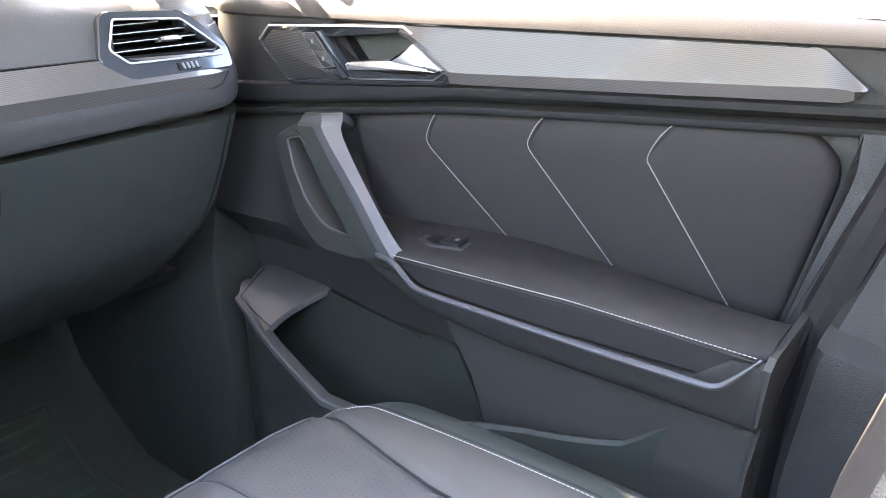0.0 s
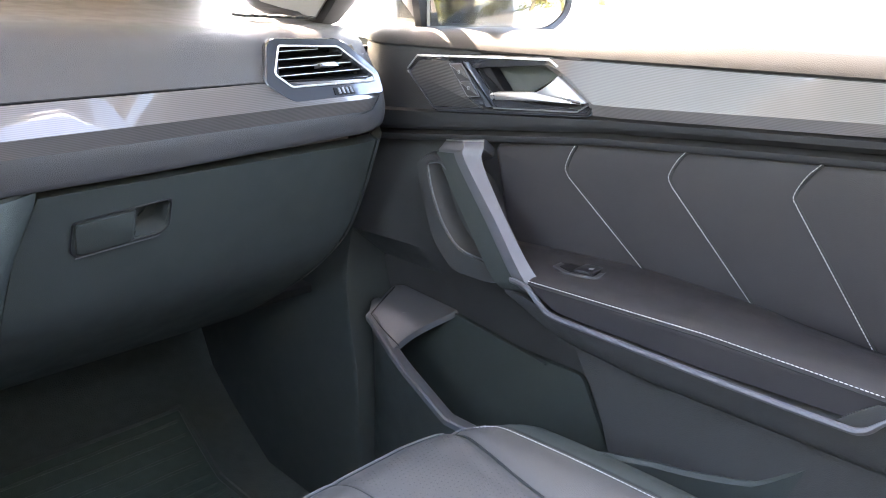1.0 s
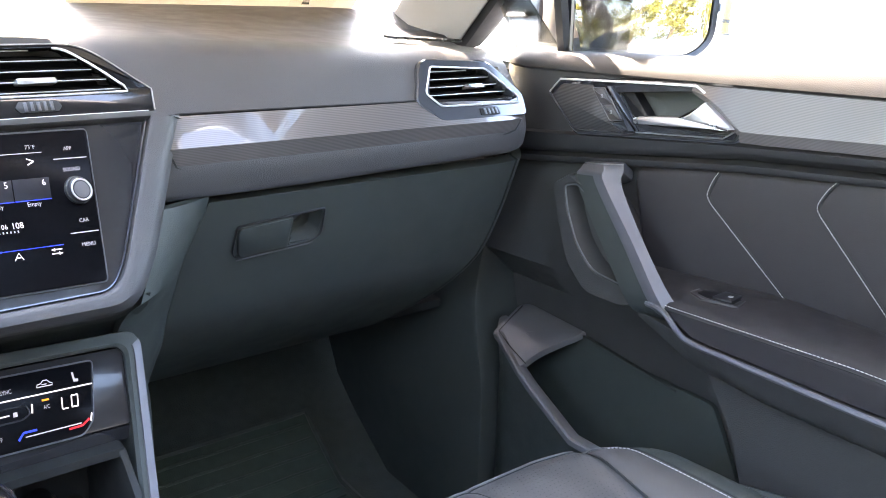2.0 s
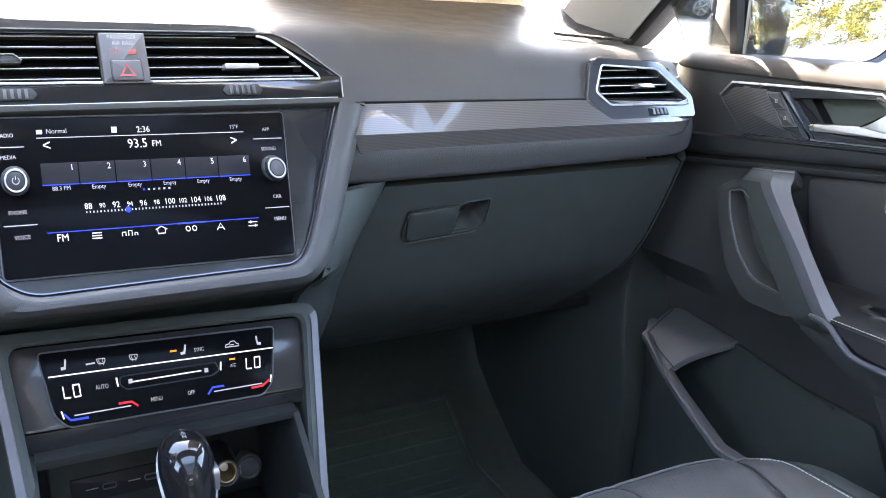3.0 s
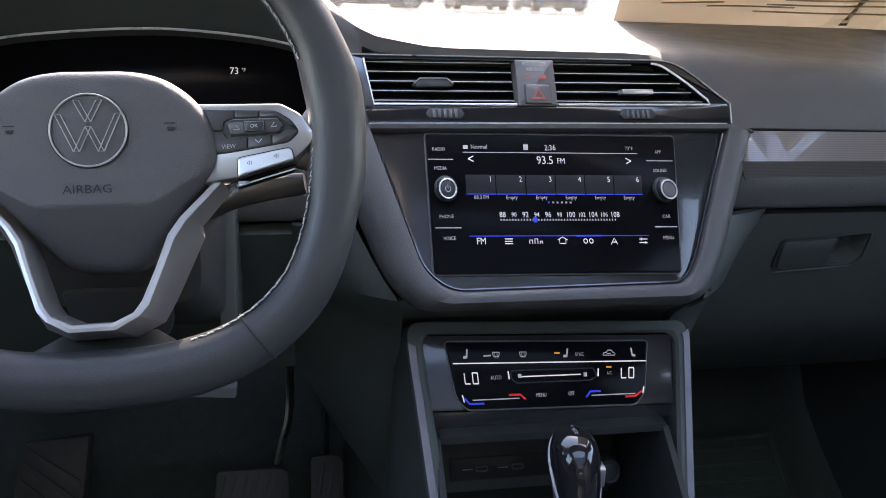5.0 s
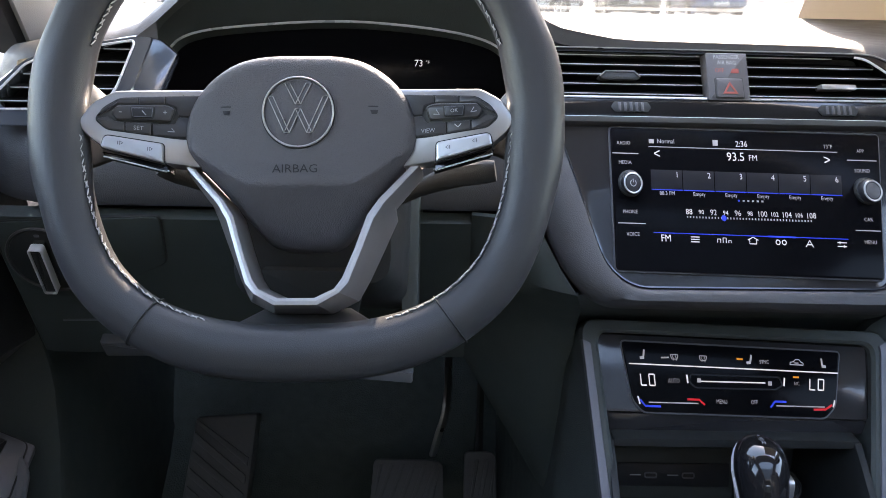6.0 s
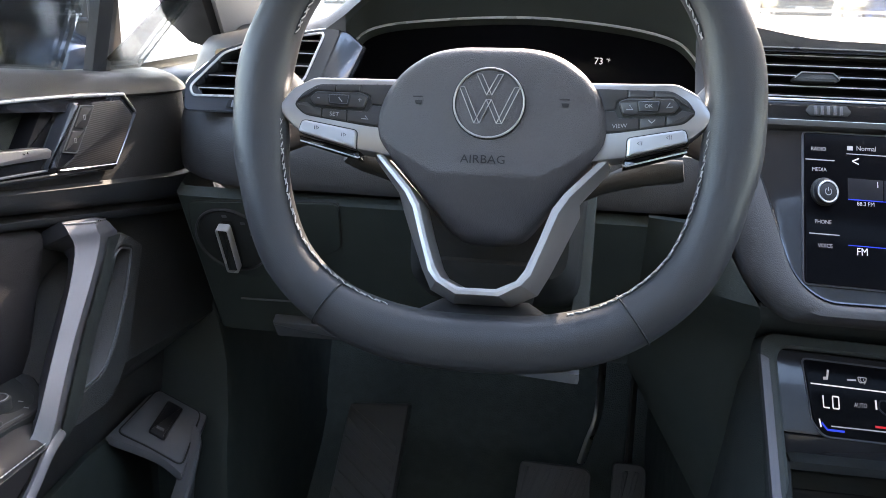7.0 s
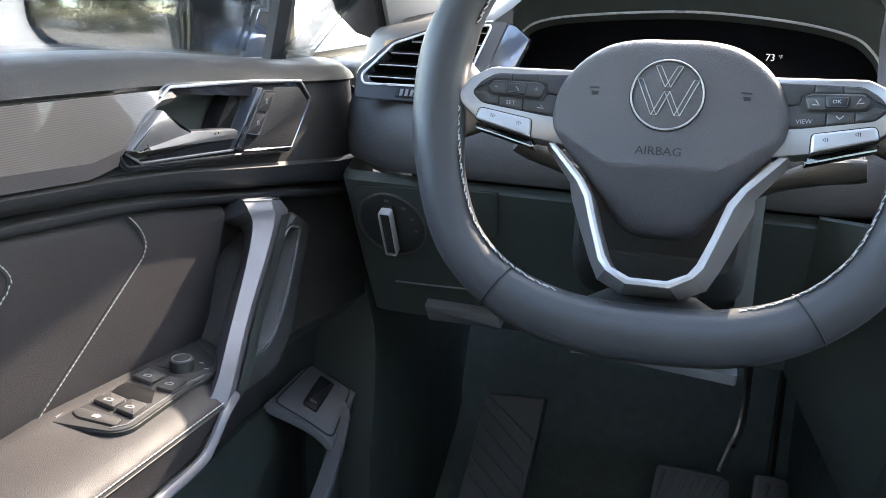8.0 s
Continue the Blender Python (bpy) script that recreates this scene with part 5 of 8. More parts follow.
# gloss shield over the back and top, edged in chrome
def reach(z):
    return lerp(z, [(0.80, 40), (0.835, 46), (0.866, 58), (0.890, 84), (0.906, 120), (0.916, 165), (0.919, 180)])


rows = [h for h in head if h[0] > 0.812]
bm = bmesh.new()
rings(bm, [[hat(h, reach(h[0]) * f, 0.0014 * (1 - 0.75 * abs(f) ** 6)) for f in spread(-1, 1, 28)] for h in rows], closed=False)
part("cap", bm, GLOSS, gear, "gloss black shield-shaped cap", 60)
sides = [h for h in rows if reach(h[0]) < 150]
part("cap_edge", tube(bmesh.new(), [hat(h, -reach(h[0]), 0.0008) for h in sides[::-1]] + [hat(sides[0], reach(sides[0][0]) * f, 0.0010) for f in spread(-0.9, 0.9, 8)] + [hat(h, reach(h[0]), 0.0008) for h in sides], 0.0013, 6), BRIGHT, gear, "chrome edge")
kat = lambda u, v, w=0.0: Vector((-0.0045 + u, 0.6275 + v, 0.9244 - 18 * v * v + w))
for k, ch in enumerate(("P", "R", "N")):
    letters(ch, 0.0046, kat, 0.0, 0.0055 - 0.0055 * k, PRINT, gear, w=0.0004)
part("side_button", slab(bmesh.new(), rp([(-0.008, -0.010), (0.008, -0.010), (0.008, 0.010), (-0.008, 0.010)], 0.005), lambda u, v, w: (0.0145 + w, 0.612 + u, 0.890 + v), 0.003, -0.004, 0.001), SILVER, gear, "silver side button")
part("gaiter_ring", slab(bmesh.new(), rp([(-0.045, 0.53), (0.039, 0.53), (0.039, 0.64), (-0.045, 0.64)], 0.02), lambda u, v, w: (u, v, 0.752 + w), 0.004, -0.004, 0.002), DARK, gear, "dark base surround")

# ---------------------------------------------------------------- steering wheel
WC, TURNED = Vector((-0.3570, 0.590, 1.181)), radians(1.4)


def wat(u, v, w=0.0):
    """The wheel's plane: u right, v up along the wheel, w towards the driver."""
    c, s = math.cos(TURNED), math.sin(TURNED)
    u, v = u * c - v * s, u * s + v * c
    return WC + Vector((u, 0.355 * v - 0.935 * w, 0.935 * v + 0.355 * w))


wheel = thing("steering_wheel", "black leather steering wheel with satin silver spokes", "steering wheel", WC)
RR = 0.1560


def rimpt(q):
    p = 2.0 if math.sin(q) > 0 else 2.0 + 0.55 * min(1.0, -math.sin(q) * 1.6)
    c, s = math.cos(q), math.sin(q)
    r = RR / (abs(c) ** p + abs(s) ** p) ** (1 / p)
    return r * c, r * s


bm = bmesh.new()
loops = []
N = 120
for k in range(N):
    q = 2 * math.pi * k / N
    u, v = rimpt(q)
    d = Vector((u, v)).normalized()
    thumb = 0.0022 * math.exp(-((abs(math.cos(q)) - 0.985) / 0.03) ** 2) + 0.0016 * smooth(-math.sin(q), 0.75, 0.95)
    a, b = 0.0172 + thumb, 0.0165
    loops.append([wat(u + d.x * a * math.cos(t), v + d.y * a * math.cos(t), b * math.sin(t)) for t in (2 * math.pi * j / 18 for j in range(18))])
loops.append(loops[0])
rings(bm, loops)
bmesh.ops.remove_doubles(bm, verts=bm.verts, dist=1e-6)
rim = part("rim", bm, RIM, wheel, "black leather rim", 80)
# joints of the leather
for q in (math.radians(234), math.radians(306)):
    u, v = rimpt(q)
    d = Vector((u, v)).normalized()
    part("joint", tube(bmesh.new(), [wat(u + d.x * 0.0181 * math.cos(t), v + d.y * 0.0181 * math.cos(t), 0.0172 * math.sin(t)) for t in (2 * math.pi * j / 20 for j in range(20))], 0.0007, 5, True), BLACK, rim, "leather joint")
# cross stitching along the inner side of the rim
def lace(q0, q1, name):
    bm = bmesh.new()
    n = int(abs(q1 - q0) * RR / 0.0055)
    for k in range(n):
        q = q0 + (q1 - q0) * k / n
        q2 = q0 + (q1 - q0) * (k + 0.85) / n
        u, v = rimpt(q)
        u2, v2 = rimpt(q2)
        d, d2 = Vector((u, v)).normalized(), Vector((u2, v2)).normalized()
        for ta, tb in ((2.78, 2.66), (2.66, 2.78)):
            p0 = wat(u + d.x * 0.0185 * math.cos(ta), v + d.y * 0.0185 * math.cos(ta), 0.0175 * math.sin(ta))
            p1 = wat(u2 + d2.x * 0.0185 * math.cos(tb), v2 + d2.y * 0.0185 * math.cos(tb), 0.0175 * math.sin(tb))
            tube(bm, [p0, p0.lerp(p1, 0.5), p1], [0.00035, 0.00055, 0.00035], 4)
            if k % 2:
                break
    part(name, bm, THREAD, rim, "pale cross stitching")
for a, b in ((186, 247), (18, 75), (105, 162), (293, 354)):
    lace(radians(a), radians(b), "rim_stitching")
    ring_pts = []
    for q in spread(radians(a), radians(b), 40):
        u, v = rimpt(q)
        d = Vector((u, v)).normalized()
        ring_pts.append(wat(u + d.x * 0.0176 * math.cos(2.72), v + d.y * 0.0176 * math.cos(2.72), 0.0167 * math.sin(2.72)))
    part("rim_seam", tube(bmesh.new(), ring_pts, 0.0009, 5), BLACK, rim)

# hub pad with a lower facet and a chamfer on each side of it
half = [(0.0225, 0.0400), (0.0410, 0.0362), (0.0575, 0.0250), (0.0675, 0.0120), (0.0720, 0.0020), (0.0745, -0.0100), (0.0708, -0.0255), (0.0530, -0.0438), (0.0215, -0.0830)]
pad = half + [(-u, v) for u, v in half[::-1]]
pad = rp(pad, [0.02, 0.014, 0.012, 0.012, 0.012, 0.012, 0.010, 0.010, 0.012] + [0.012, 0.010, 0.010, 0.012, 0.012, 0.012, 0.012, 0.014, 0.02], 4)
def padat(u, v, w=0.0):
    fall = max(0.0, -v - 0.0435, (-0.0435 + (abs(u) - 0.033) * 0.60 - v) * 0.857)
    return wat(u * 1.06, v * 1.06, w - 0.9 * fall - 0.041 - 0.6 * u * u - 0.9 * max(0.0, v) ** 2)
bm = bmesh.new()
lp = [[(u, v, 0.004) for u, v in pad]]
for f, w in ((0.0, 0.026), (0.0005, 0.0290), (0.0017, 0.0318), (0.0035, 0.0338), (0.0058, 0.0350), (0.0085, 0.0357)):
    lp.append([(u, v, w) for u, v in inset(pad, f)])
for j in range(1, 16):
    k = 1 - 0.06 * j
    lp.append([(u * k, -0.012 + (v + 0.012) * k, 0.0357 + 0.0021 * (1 - k * k)) for u, v in inset(pad, 0.0085)])
rings(bm, lp, cap1=True)
for co, no in (((0, -0.0435, 0), (0, 1, 0)), ((0.033, -0.0435, 0), (-0.60, 1, 0)), ((-0.033, -0.0435, 0), (0.60, 1, 0))):
    for d in (-0.0022, 0.0, 0.0022):
        bmesh.ops.bisect_plane(bm, geom=bm.verts[:] + bm.edges[:] + bm.faces[:], plane_co=(co[0], co[1] + d, 0), plane_no=Vector(no).normalized())
for vt in bm.verts:
    vt.co = padat(*vt.co)
hub = part("airbag_pad", bm, PAD, wheel, "soft grained airbag pad with a bevelled chin", 70)
letters("AIRBAG", 0.0074, padat, -0.0025, -0.0340, KEY, hub, w=0.0382, wide=1.10)
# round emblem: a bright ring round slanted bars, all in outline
EC = 0.0016
circ = lambda r, n=48: [(-0.0006 + r * math.cos(q), EC + r * math.sin(q)) for q in spread(0, 2 * math.pi, n)[:-1]]
part("emblem_disc", slab(bmesh.new(), circ(0.0212), padat, 0.0386, 0.034, 0.0006), PAD, hub)
part("emblem_ring", hoop(bmesh.new(), circ(0.0224), circ(0.0213), padat, 0.0400, 0.036, 0.0003), BANDM, hub, "round bright emblem ring")
part("emblem_gap", hoop(bmesh.new(), circ(0.0232), circ(0.0224), padat, 0.0384, 0.036, 0.0002), BLACK, hub)
for a, b in (((-0.0172, 0.0098), (-0.0070, -0.0130)), ((-0.0070, -0.0130), (0.0, 0.0020)), ((0.0, 0.0020), (0.0070, -0.0130)), ((0.0070, -0.0130), (0.0172, 0.0098)), ((-0.0066, 0.0180), (0.0, 0.0048)), ((0.0, 0.0048), (0.0066, 0.0180))):
    a, b = Vector((a[0] - 0.0006, a[1] + EC)), Vector((b[0] - 0.0006, b[1] + EC))
    side = Vector((1, 0)) * 0.0019
    o = [tuple(a - side), tuple(a + side), tuple(b + side), tuple(b - side)]
    i_ = [tuple(a - side * 0.70), tuple(a + side * 0.70), tuple(b + side * 0.70), tuple(b - side * 0.70)]
    part("emblem_bar", slab(bmesh.new(), i_, padat, 0.0390, 0.037, 0.0002), GREYP, hub, "slanted bar")
    part("bar_edge", hoop(bmesh.new(), o, i_, padat, 0.0396, 0.037, 0.0001), BANDM, hub, "bright bar edge")
for s in (-1, 1):
    c0 = s * 0.0460
    bm = bmesh.new()
    slab(bm, [(c0 - 0.0032, 0.0058), (c0 + 0.0032, 0.0058), (c0 + 0.0032, 0.0050), (c0 - 0.0032, 0.0050)], padat, 0.0372, 0.036, 0.0001)
    slab(bm, [(c0 - 0.0020, 0.0030), (c0 + 0.0030, 0.0030), (c0 + 0.0024, 0.0006), (c0 - 0.0012, 0.0006)], padat, 0.0372, 0.036, 0.0001)
    part("horn_mark", bm, KEY, hub, "small moulded horn mark")

# spokes: a silver frame round a field of separate keys, with a silver key and a paddle below
FRAME = [(0.1335, -0.0060), (0.1252, 0.0074), (0.1130, 0.0152), (0.050, 0.0205), (0.050, -0.0330), (0.0735, -0.0302), (0.0850, -0.0292), (0.1200, -0.0205), (0.1295, -0.0124)]
FIELD = [(0.1240, -0.0038), (0.1190, 0.0042), (0.1100, 0.0107), (0.0580, 0.0160), (0.0580, -0.0142), (0.0790, -0.0136), (0.1172, -0.0100)]
KEY_FACES = ([(0.1222, -0.0022), (0.1178, 0.0040), (0.1095, 0.0098), (0.0998, 0.0110), (0.0998, 0.0070), (0.1108, 0.0064), (0.1152, 0.0022)],
        [(0.0990, 0.0111), (0.0846, 0.0127), (0.0846, 0.0082), (0.0990, 0.0071)],
        [(0.0838, 0.0128), (0.0585, 0.0152), (0.0585, 0.0012), (0.0768, 0.0010), (0.0776, 0.0066), (0.0838, 0.0082)],
        [(0.1222, -0.0036), (0.1165, -0.0092), (0.1070, -0.0102), (0.1070, -0.0048), (0.1122, -0.0045), (0.1156, -0.0016)],
        [(0.1062, -0.0103), (0.0920, -0.0116), (0.0920, -0.0048), (0.1062, -0.0047)],
        [(0.0912, -0.0117), (0.0585, -0.0132), (0.0585, 0.0003), (0.0768, 0.0001), (0.0790, -0.0044), (0.0912, -0.0047)])
for s in (-1, 1):
    def sat(u, v, w=0.0, s=s):
        return wat(s * u * 1.06, v * 1.06, w - 0.047 + 0.36 * (u - 0.055))
    def tat(u, v, w=0.0):
        return wat(u * 1.06, v * 1.06, w - 0.047 + 0.36 * (abs(u) - 0.055))
    sp = part("spoke", slab(bmesh.new(), rp(FRAME, [0.004, 0.004, 0.003, 0.001, 0.001, 0.003, 0.004, 0.004, 0.004]), sat, 0.0270, 0.004, 0.0026), SILVER, wheel, "satin silver spoke frame", 30)
    part("button_field", slab(bmesh.new(), rp(FIELD, [0.003, 0.003, 0.003, 0.0005, 0.0005, 0.003, 0.003]), sat, 0.0276, 0.02, 0.0008), BLACK, sp, "black button field")
    for kp in KEY_FACES:
        part("key", slab(bmesh.new(), rp(kp, 0.0008, 2), sat, 0.0286, 0.026, 0.0006), FIELDKEY, sp, "dark grey key")
    isl = rp([(0.1146, 0.0008), (0.1108, 0.0056), (0.0827, 0.0074), (0.0782, 0.0054), (0.0810, -0.0034), (0.1114, -0.0040)], 0.002, 3)
    part("rocker_gap", slab(bmesh.new(), isl, sat, 0.0284, 0.024, 0.0004), BLACK, sp)
    rk = inset(isl, 0.0006)
    part("rocker", slab(bmesh.new(), rk, sat, 0.0304, 0.024, 0.0011), FIELDKEY, sp, "raised rocker key")
    top_ = [p for p in rk if p[1] > 0.0040]
    part("rocker_edge", tube(bmesh.new(), [sat(u, v, 0.0302) for u, v in top_], 0.0003, 5), PLATE, sp)
    ck = rp([(0.1027, 0.0043), (0.0898, 0.0050), (0.0906, -0.0016), (0.1019, -0.0020)], 0.0010, 3)
    part("key_gap", hoop(bmesh.new(), inset(ck, -0.0006), ck, sat, 0.0306, 0.029, 0.0001), BLACK, sp)
    part("centre_key", slab(bmesh.new(), ck, sat, 0.0318, 0.028, 0.0008), KEY, sp, "black centre key")
    part("key_edge", tube(bmesh.new(), [sat(u, v, 0.0316) for u, v in inset(ck, 0.0005)], 0.00022, 4, True), PLATE, sp)
    letters("SET" if s < 0 else "VIEW", 0.0037, tat, s * (0.0990 if s < 0 else 0.0800), -0.0080 if s < 0 else -0.0095, PRINT, sp, w=0.0288)
    if s < 0:
        letters("-", 0.0060, tat, s * 0.1085, 0.0016, PRINT, sp, w=0.0306)
        letters("+", 0.0048, tat, s * 0.0838, 0.0022, PRINT, sp, w=0.0306)
    else:
        letters("OK", 0.0032, tat, s * 0.0962, 0.0014, PRINT, sp, w=0.0320)
    marks = (((0.0962, 0.0024), (0.0940, -0.0002)), ((0.0800, -0.0075), (0.0780, -0.0095), (0.0822, -0.0095))) if s < 0 else (((0.1085, 0.0030), (0.1065, 0.0000), (0.1102, 0.0004)), ((0.0852, 0.0030), (0.0872, 0.0000), (0.0835, 0.0004)), ((0.1005, -0.0068), (0.0985, -0.0088), (0.0965, -0.0068)))
    for mk in marks:
        bm = bmesh.new()
        strip2(bm, mk, 0.0006, sat, 0.0321 if s < 0 and len(mk) == 2 else 0.0307)
        part("key_mark", bm, PRINT, sp)
    lk = rp([(0.1180, -0.0131), (0.0852, -0.0171), (0.0850, -0.0290), (0.1196, -0.0210)], [0.003, 0.002, 0.0006, 0.0015])
    part("key_gap", slab(bmesh.new(), inset(lk, -0.0007), sat, 0.0273, 0.02, 0.0002), BLACK, sp)
    part("silver_key", slab(bmesh.new(), lk, lambda u, v, w: sat(u, v, w + 0.10 * (-v - 0.013)), 0.0290, 0.02, 0.0012), SILVER, sp, "silver audio key", 1)
    for x, y in ((0.1085, -0.0178), (0.0920, -0.0208)):
        bm = bmesh.new()
        for ln in (((x - 0.0012, y), (x + 0.0004, y + 0.0012), (x + 0.0004, y - 0.0012), (x - 0.0012, y)), ((x + 0.0014, y + 0.0012), (x + 0.0014, y - 0.0012))):
            strip2(bm, ln, 0.0004, lambda u, v, w: sat(u, v, w + 0.10 * (-v - 0.013)), 0.0293)
        part("key_mark", bm, KEY, sp)
    pd = rp([(0.1215, -0.0220), (0.0838, -0.0292), (0.0836, -0.0345), (0.1195, -0.0262)], 0.0012)
    part("shift_paddle", slab(bmesh.new(), pd, sat, 0.0215, 0.008, 0.0012), GLOSS, wheel, "gloss black shift paddle")
    part("paddle_edge", tube(bmesh.new(), [sat(u, v, 0.0220) for u, v in ((0.1200, -0.0256), (0.1020, -0.0296), (0.0850, -0.0336), (0.0834, -0.0330))], 0.0006, 5), BRIGHT, wheel)
    # leather arm from the spoke into the rim
    bm = bmesh.new()
    lo2 = []
    for k, (u, a, c, w) in enumerate(((0.112, 0.013, -0.004, -0.004), (0.126, 0.018, -0.003, 0.004), (0.136, 0.027, -0.002, 0.018), (0.146, 0.036, -0.002, 0.038))):
        lo2.append([wat(s * u * 1.06, (c + a * math.cos(t)) * 1.06, w - 0.047 + 0.012 * math.sin(t)) for t in spread(0, 2 * math.pi, 16)[:-1]])
    rings(bm, lo2, cap0=True, cap1=True)
    part("rim_arm", bm, RIM, wheel, "leather flare from rim to spoke", 60)

# lower double spoke: a bright band in a V, and a satin flank that falls away outside it
INNER = [(0.0703, -0.0290), (0.0486, -0.0520), (0.0415, -0.0624), (0.0343, -0.0837), (0.0272, -0.1018), (0.0226, -0.1083), (0.0110, -0.1138)]
BAND = [(0.0742, -0.0302), (0.0520, -0.0546), (0.0456, -0.0650), (0.0383, -0.0854), (0.0312, -0.1045), (0.0258, -0.1108), (0.0130, -0.1180)]
FLANK = [(0.0765, -0.0320), (0.0580, -0.0545), (0.0592, -0.0625), (0.0505, -0.0828), (0.0418, -0.1024), (0.0345, -0.1160), (0.0185, -0.1240)]
lw = lambda u, v, w=0.0: wat(u * 1.06, v * 1.06, w - 0.043 + 0.35 * max(0.0, -v - 0.03))
def both(half):
    return half + [(-u, v) for u, v in half[::-1]]


bi_, bo_, bf_ = both(INNER), both(BAND), both(FLANK)
bm = bmesh.new()
rings(bm, [[lw(*f, -0.024), lw(*f, -0.017 if f[1] < -0.0585 else 0.010), lw(*b, 0.0235), lw(*i, 0.0235), lw(*i, -0.016)] for i, b, f in zip(bi_, bo_, bf_)], cap0=True, cap1=True)
lowsp = part("lower_spoke", bm, SPOKE, wheel, "satin silver lower spoke", 25)
bm = bmesh.new()
rings(bm, [[lw(*b, 0.020), lw(b[0] * 0.94 + i[0] * 0.06, b[1] * 0.94 + i[1] * 0.06, 0.0246), lw(b[0] * 0.45 + i[0] * 0.55, b[1] * 0.45 + i[1] * 0.55, 0.0254), lw(b[0] * 0.06 + i[0] * 0.94, b[1] * 0.06 + i[1] * 0.94, 0.0250), lw(*i, 0.018)] for i, b in zip(bi_, bo_)], cap0=True, cap1=True)
part("spoke_band", bm, BANDM, lowsp, "bright inner band", 25)
# leather seat of the lower spoke on the rim
bm = bmesh.new()
lo2 = []
for v, a, w in ((-0.128, 0.030, -0.046), (-0.137, 0.046, -0.033), (-0.145, 0.060, -0.014), (-0.153, 0.072, -0.002)):
    lo2.append([wat(a * math.cos(t), v, w + 0.0120 * math.sin(t)) for t in spread(0, 2 * math.pi, 20)[:-1]])
rings(bm, lo2, cap0=True, cap1=True)
part("rim_arm", bm, RIM, wheel, "leather flare at the bottom of the rim", 60)
# hub back
bm = bmesh.new()
rings(bm, [[wat(a * math.cos(t), -0.02 + b * math.sin(t), w) for t in spread(0, 2 * math.pi, 24)[:-1]] for a, b, w in ((0.066, 0.048, -0.028), (0.062, 0.048, -0.04), (0.045, 0.045, -0.06))], cap0=True, cap1=True)
part("hub_back", bm, SLAT, wheel)

# ---------------------------------------------------------------- steering column and stalks
col = thing("steering_column", "black plastic steering column shroud with two stalks", "steering column", (-0.357, 0.75, 0.93))
def box_sec(y, x0, x1, z0, z1, r=0.02):
    return [(u, y, v) for u, v in rp([(x0, z0), (x1, z0), (x1, z1), (x0, z1)], r, 4)]
bm = bmesh.new()
rings(bm, [box_sec(0.640, -0.415, -0.299, 1.045, 1.120), box_sec(0.660, -0.422, -0.292, 1.025, 1.128), box_sec(0.74, -0.428, -0.286, 0.985, 1.130), box_sec(0.86, -0.435, -0.279, 0.945, 1.125), box_sec(0.93, -0.435, -0.279, 0.93, 1.12)], cap0=True, cap1=True)
part("shroud", bm, BLACK, col)
bm = bmesh.new()
slab(bm, rp([(-0.390, 1.018), (-0.324, 1.018), (-0.318, 1.058), (-0.396, 1.058)], 0.004), lambda u, v, w: (u, 0.640 - 0.25 * (v - 1.05) - w, v), 0.006, -0.02, 0.002)
part("lock_cover", bm, BLACK, col)
part("adjust_flap", slab(bmesh.new(), rp([(-0.398, 0.850), (-0.283, 0.842), (-0.283, 0.815), (-0.398, 0.830)], 0.003), lambda u, v, w: (u, v - 0.11, 0.936 - w + 0.06 * (v - 0.83)), 0.006, -0.004, 0.002), PLATE, col, "grey lever under the column")
part("adjust_flap", slab(bmesh.new(), rp([(-0.425, 0.836), (-0.402, 0.850), (-0.402, 0.828), (-0.425, 0.822)], 0.002), lambda u, v, w: (u, v - 0.11, 0.937 - w), 0.004, -0.004, 0.001), PLATE, col)
part("side_post", slab(bmesh.new(), rp([(0.70, 0.98), (0.74, 1.10), (0.80, 1.10), (0.80, 0.95)], 0.01), lambda u, v, w: (-0.283 + w, u, v), 0.004, -0.01, 0.003), DARK, col, "grey column side cover")
for s in (-1, 1):
    bm = bmesh.new()
    pth = curve_pts([(-0.357 + s * 0.06, 0.665, 1.105), (-0.357 + s * 0.10, 0.655, 1.125), (-0.357 + s * (0.135 if s > 0 else 0.112), 0.650, 1.132)], 5)
    tube(bm, pth, [0.006, 0.006, 0.006, 0.007, 0.008, 0.009, 0.009, 0.009, 0.009, 0.009, 0.008], 10, flat=0.7, up=(0, 1, 0))
    part("stalk", bm, BLACK, col, "black stalk behind the wheel")

# ---------------------------------------------------------------- pedals and mats
foot = thing("foot_rest", "dark rubber foot rest with slanting ribs", "foot rest", (-0.57, 1.10, 0.43))
def fr_at(u, v, w=0.0):
    """The foot rest's face: u across, v up it."""
    return Vector((-0.5800 + u + 0.10 * (v - 0.1), 1.075 + 0.42 * v - 0.90 * w, 0.455 + 0.91 * v + 0.42 * w))
part("base", slab(bmesh.new(), rp([(-0.050, -0.02), (0.050, -0.02), (0.046, 0.212), (-0.044, 0.205)], 0.006), fr_at, 0.0, -0.03, 0.004), PEDAL, foot)
for k in range(9):
    y0 = -0.01 + 0.026 * k
    a, b = max(y0, -0.012), y0 - 0.055
    pts = [(-0.042, y0), (0.042, y0 - 0.062), (0.042, y0 - 0.050), (-0.042, y0 + 0.012)]
    pts = [(u, min(max(v, -0.015), 0.203)) for u, v in pts]
    if max(v for _, v in pts) - min(v for _, v in pts) > 0.02:
        part("rib", slab(bmesh.new(), pts, fr_at, 0.004, -0.001, 0.0012), PEDAL, foot)


